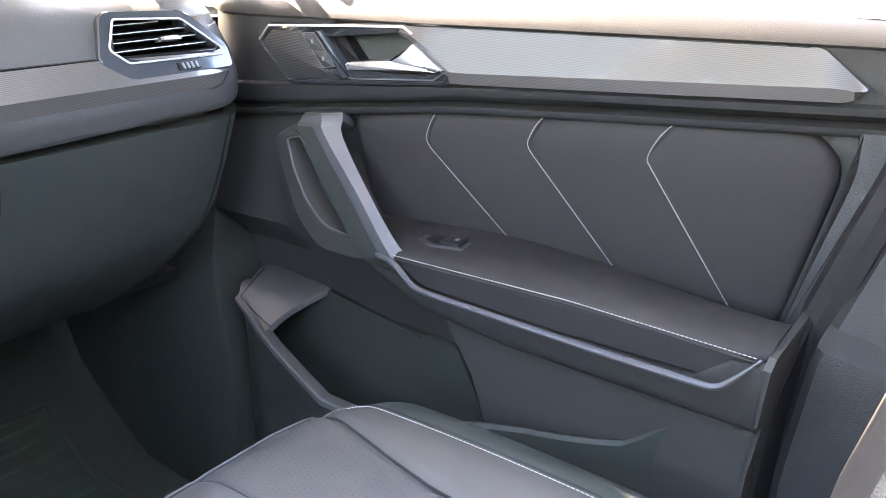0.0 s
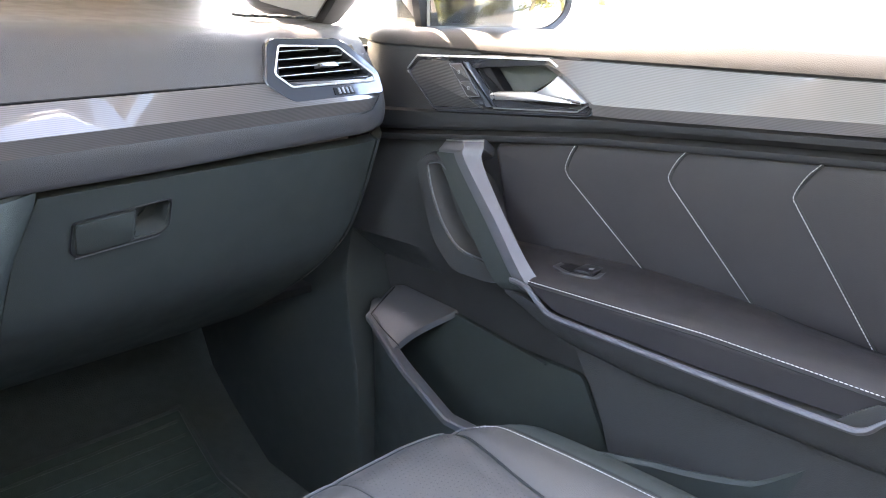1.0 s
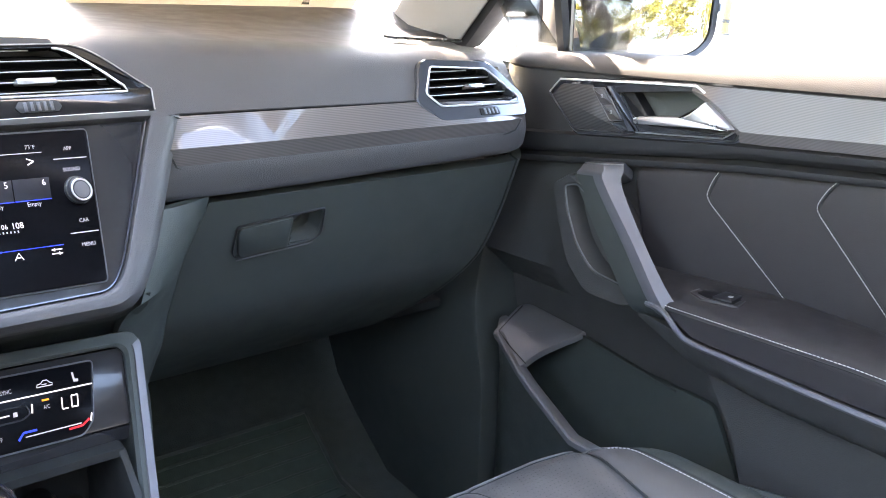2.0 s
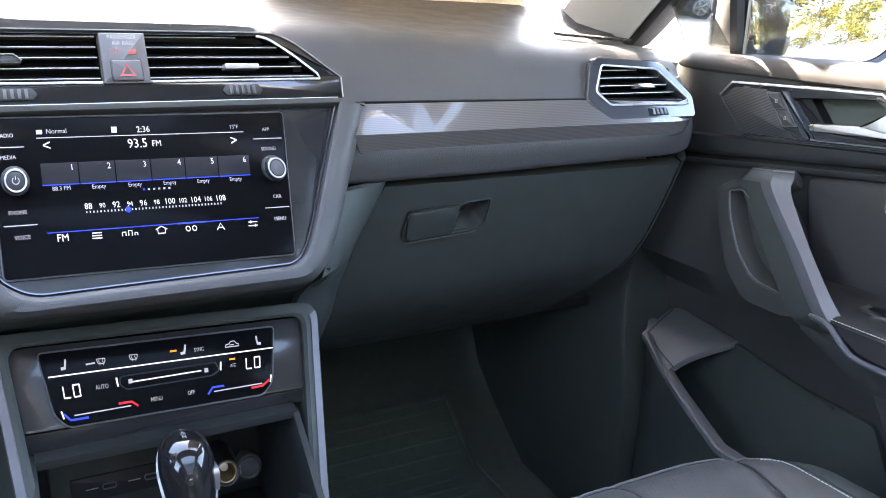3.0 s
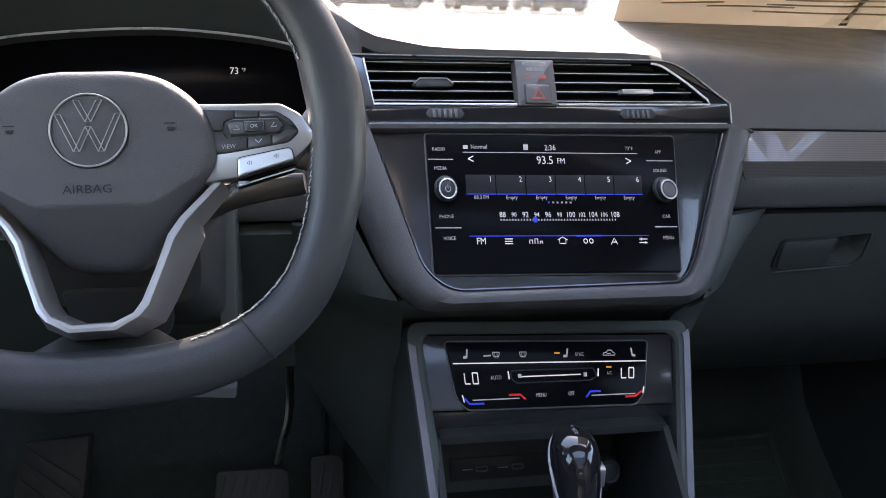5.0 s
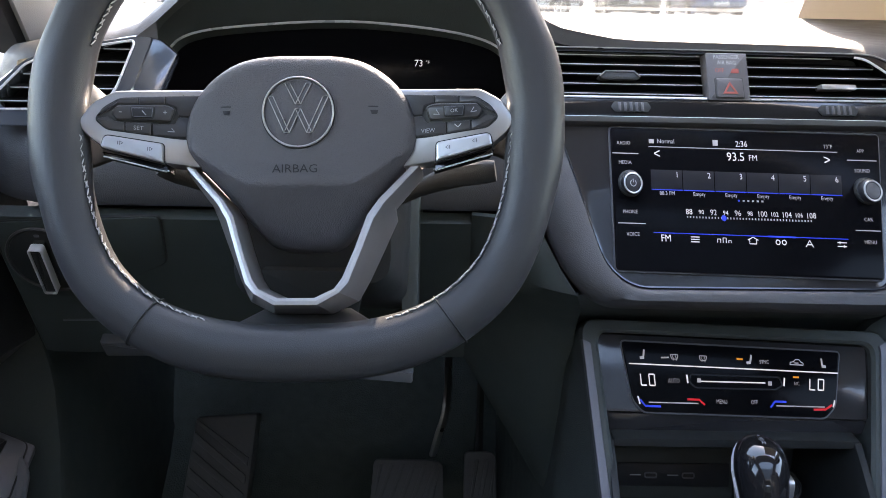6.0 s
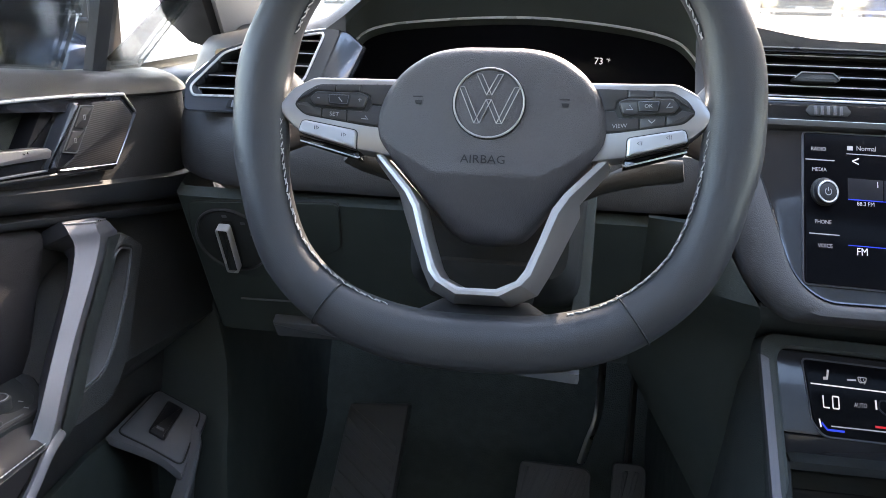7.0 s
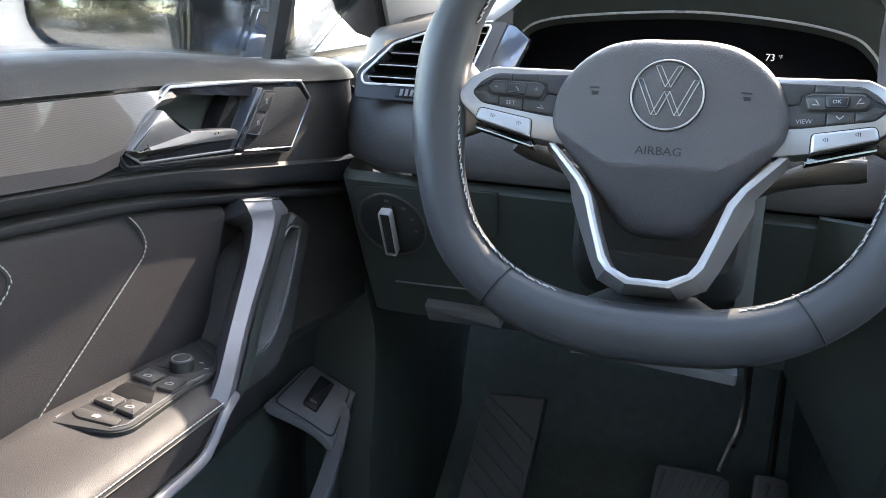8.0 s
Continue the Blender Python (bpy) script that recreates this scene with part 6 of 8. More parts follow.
def pedal(name, label, category, cx, cy, cz, w, h, ribs, arm):
    p = thing(name, label, category, (cx, cy, cz))
    at = lambda u, v, k=0.0: Vector((cx + u, cy + 0.45 * v - 0.89 * k, cz + 0.89 * v + 0.45 * k))
    part("pad", slab(bmesh.new(), rp([(-w, -h), (w, -h), (w * 0.97, h * 0.86), (w * 0.7, h), (-w * 0.9, h)], 0.008), at, 0.010, -0.004, 0.003), PEDAL, p)
    for k in range(ribs):
        x = -w * 1.2 + 2.4 * w * k / ribs
        pts = [(x, -h * 0.9), (x + 0.006, -h * 0.9), (x + 0.030, h * 0.85), (x + 0.024, h * 0.85)]
        pts = [(max(-w * 0.92, min(w * 0.90, u)), v) for u, v in pts]
        if pts[1][0] - pts[0][0] > 0.002 or pts[2][0] - pts[3][0] > 0.002:
            part("rib", slab(bmesh.new(), pts, at, 0.0125, 0.008, 0.001), PEDAL, p)
    part("arm", tube(bmesh.new(), curve_pts(arm, 5), 0.0075, 8, flat=0.6), STEEL if cx < -0.25 else BLACK, p, "steel pedal arm")
    return p


pedal("brake_pedal", "wide ribbed brake pedal on a steel arm", "pedal", -0.300, 1.135, 0.545, 0.055, 0.040, 8, [(-0.262, 1.150, 0.590), (-0.254, 1.150, 0.625), (-0.243, 1.155, 0.672), (-0.240, 1.22, 0.74)])
pedal("accelerator_pedal", "narrow ribbed accelerator pedal", "pedal", -0.190, 1.15, 0.510, 0.026, 0.075, 4, [(-0.190, 1.20, 0.56), (-0.188, 1.25, 0.66), (-0.186, 1.30, 0.76)])


def toe(y):
    return lerp(y, [(0.85, 0.42), (1.12, 0.43), (1.30, 0.55), (1.42, 0.72)])


def floor_mat(name, x0, x1, y0, y1, label):
    m = thing(name, label, "floor mat", ((x0 + x1) / 2, y0, 0.42))
    ys = spread(y0, y1, 20)
    bm = bmesh.new()
    sheet(bm, lambda u, v, w: (x0 + (x1 - x0) * u, v, toe(v) + 0.016 - w), spread(0, 1, 10), ys, 0.010)
    part("mat_surface", bm, MATCLOTH, m, "dark woven pile")
    for k in range(26):
        bm = bmesh.new()
        y = y0 + 0.02 + (y1 - y0 - 0.04) * k / 25
        pts = [Vector((x0 + 0.015 + (x1 - x0 - 0.03) * q / 12, y, toe(y) + 0.0165 + 0.0008 * math.sin(q * 1.7 + k))) for q in range(13)]
        tube(bm, pts, 0.0028, 5)
        part("mat_ridge", bm, MATCLOTH, m)
    edge = [(x0, y, toe(y) + 0.016) for y in ys] + [(x0 + (x1 - x0) * q / 8, y1, toe(y1) + 0.016) for q in range(1, 9)] + [(x1, y, toe(y) + 0.016) for y in ys[::-1][1:]] + [(x1 + (x0 - x1) * q / 8, y0, toe(y0) + 0.016) for q in range(1, 8)]
    part("binding", tube(bmesh.new(), edge, 0.006, 6, True), CARPET, m, "sewn edge binding")
    return m


floor_mat("floor_mat", 0.20, 0.590, 0.62, 1.24, "dark green-grey woven floor mat in the passenger footwell")
floor_mat("floor_mat", -0.50, -0.20, 0.62, 1.06, "dark green-grey woven floor mat in the driver's footwell")

# ---------------------------------------------------------------- front doors
def zbelt(y):
    return lerp(y, [(0.10, 1.212), (0.42, 1.206), (0.70, 1.196), (0.86, 1.186)])


def zstop(y):
    """Top, bottom and lower crease of the band that holds handle and decor."""
    return lerp(y, [(0.10, 1.190), (0.187, 1.187), (0.60, 1.1735), (0.86, 1.166)])


def zsbot(y):
    return lerp(y, [(0.10, 1.148), (0.54, 1.1175), (0.762, 1.0965), (0.86, 1.088)])


def zcrease(y):
    return lerp(y, [(0.10, 1.132), (0.35, 1.114), (0.54, 1.099), (0.81, 1.064), (0.88, 1.056)])


def xband(y, z):
    return 0.718 - 0.095 * (y - 0.7) + 0.10 * (z - 1.12)


def xins(y):
    return 0.764 - 0.10 * (y - 0.45)


def yend(z):
    """The latch-side edge of the door."""
    return lerp(z, [(0.45, 0.188), (0.75, 0.182), (0.80, 0.178), (0.955, 0.160), (1.107, 0.115), (1.22, 0.085)])


LIP = [(0.10, 0.84), (0.215, 0.84), (0.25, 0.815), (0.29, 0.795), (0.36, 0.778), (0.46, 0.765), (0.52, 0.745), (0.60, 0.715), (0.68, 0.716), (0.77, 0.748), (0.86, 0.790), (0.90, 0.80)]


def car_door(driver):
    s = -1 if driver else 1

    def pl(x, y, z):
        """A place in the door; the driver's door is its mirror image, hung a touch lower at the hinge."""
        if driver:
            y2 = y - 0.036 * smooth(z, 1.26, 1.205) + 0.012 * smooth(z, 1.10, 1.06) - 0.012 * smooth(z, 1.05, 0.95)
            return Vector((-x, y2, z - 0.010 - 0.05 * max(0.0, y - 0.6)))
        return Vector((x, y, z))

    def pe(x, y, z):
        """As pl, with the latch end drawn in to the door's edge."""
        if y < 0.30:
            y = 0.30 - (0.30 - y) * (0.30 - yend(z)) / (0.30 - 0.110)
        return pl(x, y, z)

    bat = lambda y, z, w=0.0: pl(xband(y, z) - w, y, z)
    iat = lambda y, z, w=0.0: pl(xins(y) - w, y, z)
    at_x = lambda x0: (lambda y, z, w=0.0: pl(x0 - w, y, z))
    who = "driver's" if driver else "passenger's"
    d = thing("driver_door" if driver else "passenger_door", "closed dark grey " + who + " door trim with grey grab handle and padded insert", "car door", pl(0.78, 0.5, 0.45))
    hinge = 0.966 if driver else 0.930
    Y = spread(hinge, 0.110, 36)

    # soft upper rail: sill, rounded shoulder, band, crease
    bm = bmesh.new()
    rows = []
    for y in Y:
        b, t, o, c = zbelt(y), zstop(y), zsbot(y), zcrease(y)
        hook = 0.045 * max(0.0, (y - hinge + 0.09) / 0.09) ** 2
        x = lambda z: xband(y, z) + hook
        rows.append([pe(0.835, y, b - 0.05), pe(0.830, y, b - 0.004), pe(0.800, y, b), pe(x(b) + 0.026, y, b), pe(x(b) + 0.012, y, b - 0.004), pe(x(t) + 0.002, y, t + 0.008), pe(x(t) - 0.001, y, t + 0.003), pe(x(t) + 0.004, y, t), pe(x(o) + 0.005, y, o + (0.0155 if driver else 0.0105)),
                     pe(x(o) + 0.005, y, o), pe(x(o) - 0.002, y, o - 0.003), pe(x(o) + 0.001, y, o - 0.010), pe(x(c) + 0.006, y, c + 0.006), pe(x(c) + 0.014, y, c), pe(x(c) + 0.035, y, c - 0.003)])
    rail = rings(bm, rows, closed=False)
    bowl_faces = []
    for i in range(len(Y) - 1):
        if 0.556 < (Y[i] + Y[i + 1]) / 2 < 0.700:
            bowl_faces += [f for f in rail[i][7].link_faces if rail[i + 1][8] in f.verts]
    bmesh.ops.delete(bm, geom=bowl_faces, context="FACES_ONLY")
    part("upper_rail", bm, CREASED, d, "grained soft upper rail", 50)

    # carrier behind everything, down to the sill
    bm = bmesh.new()
    rows = []
    for y in Y:
        c = zcrease(y)
        xi = xins(y)
        rows.append([pe(xi + 0.012, y, c + 0.004), pe(xi + 0.006, y, c - 0.05), pe(xi + 0.006, y, 0.90), pe(0.778, y, 0.85), pe(0.780, y, 0.60), pe(0.770, y, 0.46)])
    rings(bm, rows, closed=False)
    part("carrier", bm, DOOR, d, "grey door carrier panel", 40)
    # rounded rail over the insert
    bm = bmesh.new()
    rows = []
    for y in Y:
        c, xi = zcrease(y), xins(y)
        rows.append([pe(xi + 0.012, y, c + 0.004), pe(xi - 0.008, y, c - 0.002), pe(xi - 0.014, y, c - 0.006), pe(xi - 0.013, y, c - 0.011), pe(xi - 0.006, y, c - 0.015), pe(xi + 0.008, y, c - 0.017)])
    rings(bm, rows, closed=False)
    part("insert_rail", bm, CREASED, d, "narrow rounded rail over the insert", 60)
    # hinge-side end and latch-side end
    for y, n in ((hinge, "end_face"), (0.110, "end_face")):
        bm = bmesh.new()
        slab(bm, rp([(0.80, 0.46), (0.745, 0.46), (0.72, 0.85) if y < 0.5 else (0.778, 0.85), (xband(y, 1.0) + 0.02, 1.0), (xband(y, 1.1) + 0.04, zbelt(y) - 0.03), (0.83, zbelt(y) - 0.03)], 0.006), lambda u, v, w: pl(u, (y if y > 0.5 else yend(v)) + w, v), 0.003, -0.003, 0.001)
        part(n, bm, RUBBER, d, "black rubber door edge")

    # padded insert with its seams
    io = [(0.682, 1.065), (0.600, 1.079), (0.40, 1.0985), (0.187, 1.114), (0.157, 1.086), (0.188, 0.922), (0.35, 0.940), (0.48, 0.944), (0.650, 0.935)]
    io = rp(io, [0.016, 0.002, 0.002, 0.03, 0.03, 0.016, 0.002, 0.002, 0.016], 4)
    puff = lambda y, z, w=0.0: iat(y, z, w)
    bm = bmesh.new()
    lp = [[puff(y, z, -0.004) for y, z in io]]
    for f, w in ((0.0, 0.002), (0.0015, 0.005), (0.005, 0.0075), (0.011, 0.009)):
        lp.append([puff(y, z, w) for y, z in inset(io, f)])
    for k in (0.75, 0.45, 0.15):
        lp.append([puff(0.42 + (y - 0.42) * k, 1.005 + (z - 1.005) * k, 0.0105) for y, z in inset(io, 0.011)])
    rings(bm, lp, cap1=True)
    ins_ = part("insert", bm, LEATHER, d, "black leatherette insert with three angled seams", 50)
    for top, knee, low in (((0.566, 1.080), (0.576, 1.054), (0.471, 0.958)), ((0.438, 1.0935), (0.453, 1.066), (0.349, 0.950)), ((0.306, 1.1035), (0.326, 1.070), (0.227, 0.930))):
        if driver:
            top, knee, low = [(a - 0.007, b) for a, b in (top, knee, low)]
        mid_ = [top, (top[0] + (knee[0] - top[0]) * 0.55, top[1] + (knee[1] - top[1]) * 0.40), knee, (knee[0] - 0.004, knee[1] - 0.010)]
        pth = [(p.x, p.y) for p in curve_pts([(a, b, 0) for a, b in mid_], 5)] + [low]
        part("seam", tube(bmesh.new(), [puff(a, b, 0.0102) for a, b in pth], 0.0010, 5), BLACK, ins_)
        stitches("seam_stitching", [puff(a, b, 0.0112) for a, b in [(p[0] + 0.0022, p[1]) for p in pth]], ins_, 0.0040, 0.0030, 0.00056)
    # plastic frame round the insert on the latch side
    part("insert_frame", slab(bmesh.new(), rp([(0.150, 1.120), (0.113, 1.123), (0.117, 1.107), (0.161, 0.955), (0.179, 0.86), (0.205, 0.86), (0.186, 0.93), (0.1485, 1.085)], [0.004, 0.004, 0.002, 0.002, 0.004, 0.004, 0.004, 0.02]), lambda y, z, w: iat(y, z, w), 0.014, -0.01, 0.004), PILLAR, d, "grey frame behind the insert")

    # armrest
    bm = bmesh.new()
    AY = [0.640, 0.636, 0.626, 0.605, 0.585, 0.570, 0.560] + spread(0.545, 0.19, 18) + [0.178, 0.170, 0.164]
    rows = []
    for i, y in enumerate(AY):
        k = min(1.0, (i + 0.5) / 3.0, (len(AY) - i - 0.5) / 3.0)
        e = 0.663 + (1 - k) * 0.012 + 0.004 * (0.4 - y) + 0.04 * smooth(y, 0.555, 0.62)
        top = lerp(y, [(0.16, 0.951), (0.35, 0.953), (0.56, 0.945)])
        bot = lerp(y, [(0.165, 0.948), (0.176, 0.935), (0.20, 0.915), (0.35, 0.910), (0.523, 0.912), (0.56, 0.930), (0.64, 0.932)])
        xi = xins(y) - 0.004
        zo = lerp(y, [(0.16, 0.924), (0.19, 0.926), (0.227, 0.931), (0.349, 0.952), (0.471, 0.960), (0.635, 0.953)])
        rows.append([pl(xi + 0.01, y, zo - 0.012), pl(xi - 0.006, y, zo - 0.001), pl(xi - 0.016, y, zo * 0.6 + top * 0.4), pl((xi + e) / 2, y, top + 0.0035), pl(e + 0.018, y, top + 0.002), pl(e + 0.006, y, top - 0.003), pl(e + 0.001, y, top - 0.008),
                     pl(e + 0.0015, y, min(top - 0.010, (top + bot) / 2 + 0.006)), pl(e + 0.004, y, bot + 0.001), pl(e + 0.012, y, bot)])
    rings(bm, rows, closed=False, cap0=True, cap1=True)
    arm = part("armrest", bm, LEATHER, d, "padded leatherette armrest", 60)
    seam = [pl(0.6645 + 0.004 * (0.4 - y), y, lerp(y, [(0.16, 0.951), (0.35, 0.953), (0.56, 0.945)]) - 0.0055) for y in spread(0.562, 0.172, 30)]
    stitches("armrest_stitching", seam, arm, 0.0042, 0.0030, 0.00062)
    part("seam", tube(bmesh.new(), [p + Vector((0, 0, -0.004)) for p in seam], 0.0010, 5), BLACK, arm)

    # bright line along the armrest's lower edge, bending up at both ends
    ctrl = [(0.672, 0.592, 0.930), (0.662, 0.562, 0.932), (0.661, 0.540, 0.917), (0.660, 0.522, 0.9105), (0.6595, 0.47, 0.9095), (0.6590, 0.35, 0.9085), (0.6595, 0.225, 0.9090), (0.660, 0.200, 0.9115), (0.6612, 0.187, 0.923), (0.664, 0.175, 0.937), (0.668, 0.169, 0.944)]
    bm = bmesh.new()
    tl = curve_pts([pl(*p) for p in ctrl], 5)
    tube(bm, tl, [0.0034 - 0.0020 * smooth(i, len(tl) - 18, len(tl) - 4) for i in range(len(tl))], 8, flat=1.3)
    part("trim_line", bm, GRAB, d, "satin silver trim line")
    # carrier bolster under the armrest, curving back to the panel, with a step below
    bm = bmesh.new()
    rows = []
    for y in spread(0.62, 0.110, 24):
        o = 0.0 if y < 0.50 else (y - 0.50) * 0.25
        rise = 0.03 * smooth(y, 0.20, 0.15)
        yb = lambda z: 0.11 + (y - 0.11) * (lerp(z, [(0.50, 0.44), (0.70, 0.455), (0.80, 0.485), (0.86, 0.535), (0.90, 0.62)]) - 0.11) / 0.51
        rows.append([pe(0.70, y, 0.915 + rise), pe(0.6640 + o, y, 0.9075 + rise), pe(0.6660 + o, yb(0.90), 0.900 + rise * 0.8), pe(0.684 + o * 0.6, yb(0.87), 0.870), pe(0.693 + o * 0.5, yb(0.861), 0.861), pe(0.706 + o * 0.4, yb(0.859), 0.859), pe(0.708, yb(0.80), 0.80), pe(0.716, yb(0.70), 0.70), pe(0.724, yb(0.50), 0.50)])
    rings(bm, rows, closed=False)
    part("bolster", bm, DOOR, d, "grained grey bolster under the armrest", 40)
    bm = bmesh.new()
    slab(bm, [(0.79, 0.955), (0.672, 0.948), (0.664, 0.9375), (0.666, 0.924), (0.684, 0.870), (0.706, 0.859), (0.708, 0.80), (0.724, 0.50), (0.79, 0.50)], lambda u, v, w: pl(u, yend(v) + w, v), 0.004, -0.003, 0.001)
    part("bolster_end", bm, DOOR, d, "grey end of the bolster at the door's edge")

    # grab handle: cap at the top, faceted bar, foot at the armrest
    low = [((0.712, 0.749, 1.037), (0.695, 0.692, 1.047), (0.705, 0.672, 1.045)), ((0.700, 0.689, 0.973), (0.679, 0.627, 0.991), (0.688, 0.619, 0.994)),
           ((0.688, 0.630, 0.916), (0.664, 0.566, 0.936), (0.672, 0.561, 0.947)), ((0.704, 0.612, 0.900), (0.680, 0.548, 0.920), (0.686, 0.545, 0.931))]
    bm = bmesh.new()
    loops = [[(0.734, 0.738, 1.062), (0.720, 0.712, 1.067), (0.730, 0.692, 1.068), (0.750, 0.700, 1.057), (0.752, 0.735, 1.052)],
             [(0.723, 0.745, 1.061), (0.705, 0.704, 1.069), (0.722, 0.686, 1.070), (0.756, 0.696, 1.052), (0.756, 0.745, 1.045)],
             [(0.715, 0.749, 1.053), (0.698, 0.697, 1.062), (0.712, 0.678, 1.062), (0.756, 0.696, 1.040), (0.756, 0.752, 1.030)]]
    for L1, L2, L3 in low:
        L1, L2, L3 = Vector(L1), Vector(L2), Vector(L3)
        loops.append([L1, L2, L3, L3 + Vector((0.030, 0.036, -0.014)), L1 + Vector((0.030, 0.012, -0.012))])
    fine = []
    for col in zip(*loops):
        fine.append(curve_pts(col, 4))
    rows = [[pl(*p) for p in row] for row in zip(*fine)]
    rings(bm, rows, cap0=True, cap1=True)
    bmesh.ops.bevel(bm, geom=[e for e in bm.edges if e.calc_face_angle(0) > 0.5], offset=0.0022, segments=2, affect="EDGES")
    bar = part("grab_handle", bm, GRAB, d, "faceted satin grey grab handle", 32)
    # darker side of the bar, facing the recess
    bm = bmesh.new()
    out = (pl(0.6, 0.5, 1.0) - pl(0.7, 0.5, 1.0)).normalized()
    lift = out * 0.0016 + Vector((0, 0.0016, 0))
    rings(bm, [[p[0] + (p[0] - p[1]) * 0.01 + lift, p[0].lerp(p[1], 0.5) + lift * 1.2, p[0].lerp(p[1], 0.72) + lift] for p in rows[11:]], closed=False)
    part("handle_side", bm, DARK, bar, "dark plastic side of the handle", 40)
    part("cap_line", tube(bmesh.new(), [rows[5][k] + out * 0.0008 for k in (0, 1, 2)], 0.0010, 5), SILVER, bar)
    # darker frame of the pull recess in front of the bar
    ro = rp([(0.790, 1.027), (0.778, 0.986), (0.752, 0.929), (0.714, 0.897), (0.651, 0.898), (0.610, 0.915), (0.690, 1.020), (0.760, 1.046)], [0.006, 0.01, 0.015, 0.015, 0.01, 0.01, 0.01, 0.01], 4)
    ri = rp([(0.765, 1.028), (0.757, 0.997), (0.735, 0.958), (0.705, 0.931), (0.657, 0.927), (0.635, 0.935), (0.690, 1.000), (0.745, 1.034)], [0.004, 0.01, 0.015, 0.015, 0.008, 0.008, 0.01, 0.006], 4)
    gat_ = lambda y, z, w=0.0: pl(0.711 - w - 0.05 * max(0.0, 1.0 - z), y, z)
    bm = bmesh.new()
    rings(bm, [[gat_(y, z, -0.045) for y, z in ro], [gat_(y, z, -0.004) for y, z in ro], [gat_(y, z, 0.004) for y, z in inset(ro, 0.003)], [gat_(y, z, 0.005) for y, z in inset(ri, -0.003)], [gat_(y, z, 0.002) for y, z in ri], [gat_(y, z, -0.022) for y, z in inset(ri, 0.004)]], cap1=True)
    part("pull_recess", bm, DOOR, d, "grey frame of the pull recess", 40)
    part("recess_line", tube(bmesh.new(), [gat_(y, z, 0.0045) for y, z in ri], 0.0010, 5, True), PLATE, d)

    # release handle: bezel with a real bowl, ribbed inlay, lock keys, slanting blade and lever
    def hz(y, z, w=0.0):
        if driver:
            return bat(y + 0.007 * (1 - smooth(y, 0.74, 0.80)), z + lerp(y, [(0.54, 0.0025), (0.60, 0.003), (0.68, 0.0085), (0.76, 0.0105), (0.81, 0.013)]), w)
        return bat(y, z, w)
    bo = rp([(0.806, 1.1415), (0.790, 1.1605), (0.602, 1.1728), (0.588, 1.1650), (0.539, 1.132), (0.546, 1.1185), (0.758, 1.098)], [0.004, 0.005, 0.004, 0.004, 0.003, 0.004, 0.006], 3)
    bw = rp([(0.7125, 1.1580), (0.6088, 1.1660), (0.5915, 1.1600), (0.5480, 1.1325), (0.5540, 1.1240), (0.6690, 1.1130)], 0.004, 3)
    bm = bmesh.new()
    rings(bm, [[hz(y, z, -0.010) for y, z in bo], [hz(y, z, 0.0020) for y, z in bo], [hz(y, z, 0.0030) for y, z in inset(bo, 0.0010)], [hz(y, z, 0.0030) for y, z in near(bo, bw, 0.96)], [hz(y, z, 0.0022) for y, z in near(bo, bw, 1.0)], [hz(y, z, -0.008) for y, z in near(bo, bw, 1.0)]])
    bez = part("handle_bezel", bm, GLOSS, d, "gloss black bezel of the door release", 30)
    part("bezel_edge", hoop(bmesh.new(), bo, inset(bo, 0.0022), hz, 0.0044, 0.0, 0.0008), KEY, bez, "black edge")
    part("bezel_line", tube(bmesh.new(), [hz(a, b, 0.0012) for a, b in inset(bo, -0.0010)], 0.0012, 5, True), GUN, bez)
    # one edge in several tones: highlight on top, duller runs where less light falls
    part("bezel_line", tube(bmesh.new(), [hz(a, b, 0.0050) for a, b in ((0.790, 1.1598), (0.70, 1.1660), (0.602, 1.1720), (0.590, 1.1655))], 0.0015, 8, flat=0.8), BRIGHT, bez, "upper edge line with the highlight in its colour")
    part("bezel_line", tube(bmesh.new(), [hz(a, b, 0.0048) for a, b in ((0.590, 1.1650), (0.565, 1.1485), (0.541, 1.1320))], 0.0010, 8, flat=0.8), SILVER if not driver else GUN, bez, "slanting edge line toned as the light falls")
    part("bezel_line", tube(bmesh.new(), [hz(a, b, 0.0048) for a, b in ((0.804, 1.1425), (0.797, 1.1515), (0.790, 1.1598))], 0.0010, 6), SILVER, bez)
    part("bezel_line", tube(bmesh.new(), [hz(a, b, 0.0046) for a, b in ((0.8035, 1.1400), (0.7570, 1.1010), (0.6830, 1.1075))], 0.0009, 5), GUN, bez)
    bm = bmesh.new()
    cy, cz = 0.625, 1.140
    rings(bm, [[hz(y, z, 0.0026) for y, z in inset(bw, -0.0010)], [hz(y, z, 0.0022) for y, z in inset(bw, 0.0006)], [hz(y, z, -0.006) for y, z in inset(bw, 0.0012)],
               [hz(cy + (y - cy) * 0.93, cz + (z - cz) * 0.90, -0.016) for y, z in bw], [hz(cy + (y - cy) * 0.80, cz + (z - cz) * 0.74, -0.021) for y, z in bw], [hz(cy + (y - cy) * 0.4, cz + (z - cz) * 0.4, -0.023) for y, z in bw]], cap1=True)
    part("bowl", bm, DARK, bez, "dark finger bowl", 60)
    part("bowl_step", slab(bmesh.new(), rp([(0.7110, 1.1570), (0.6900, 1.1575), (0.6600, 1.1260), (0.6760, 1.1180)], 0.002), hz, -0.0050, -0.020, 0.002), SLAT, bez, "black step in the bowl")
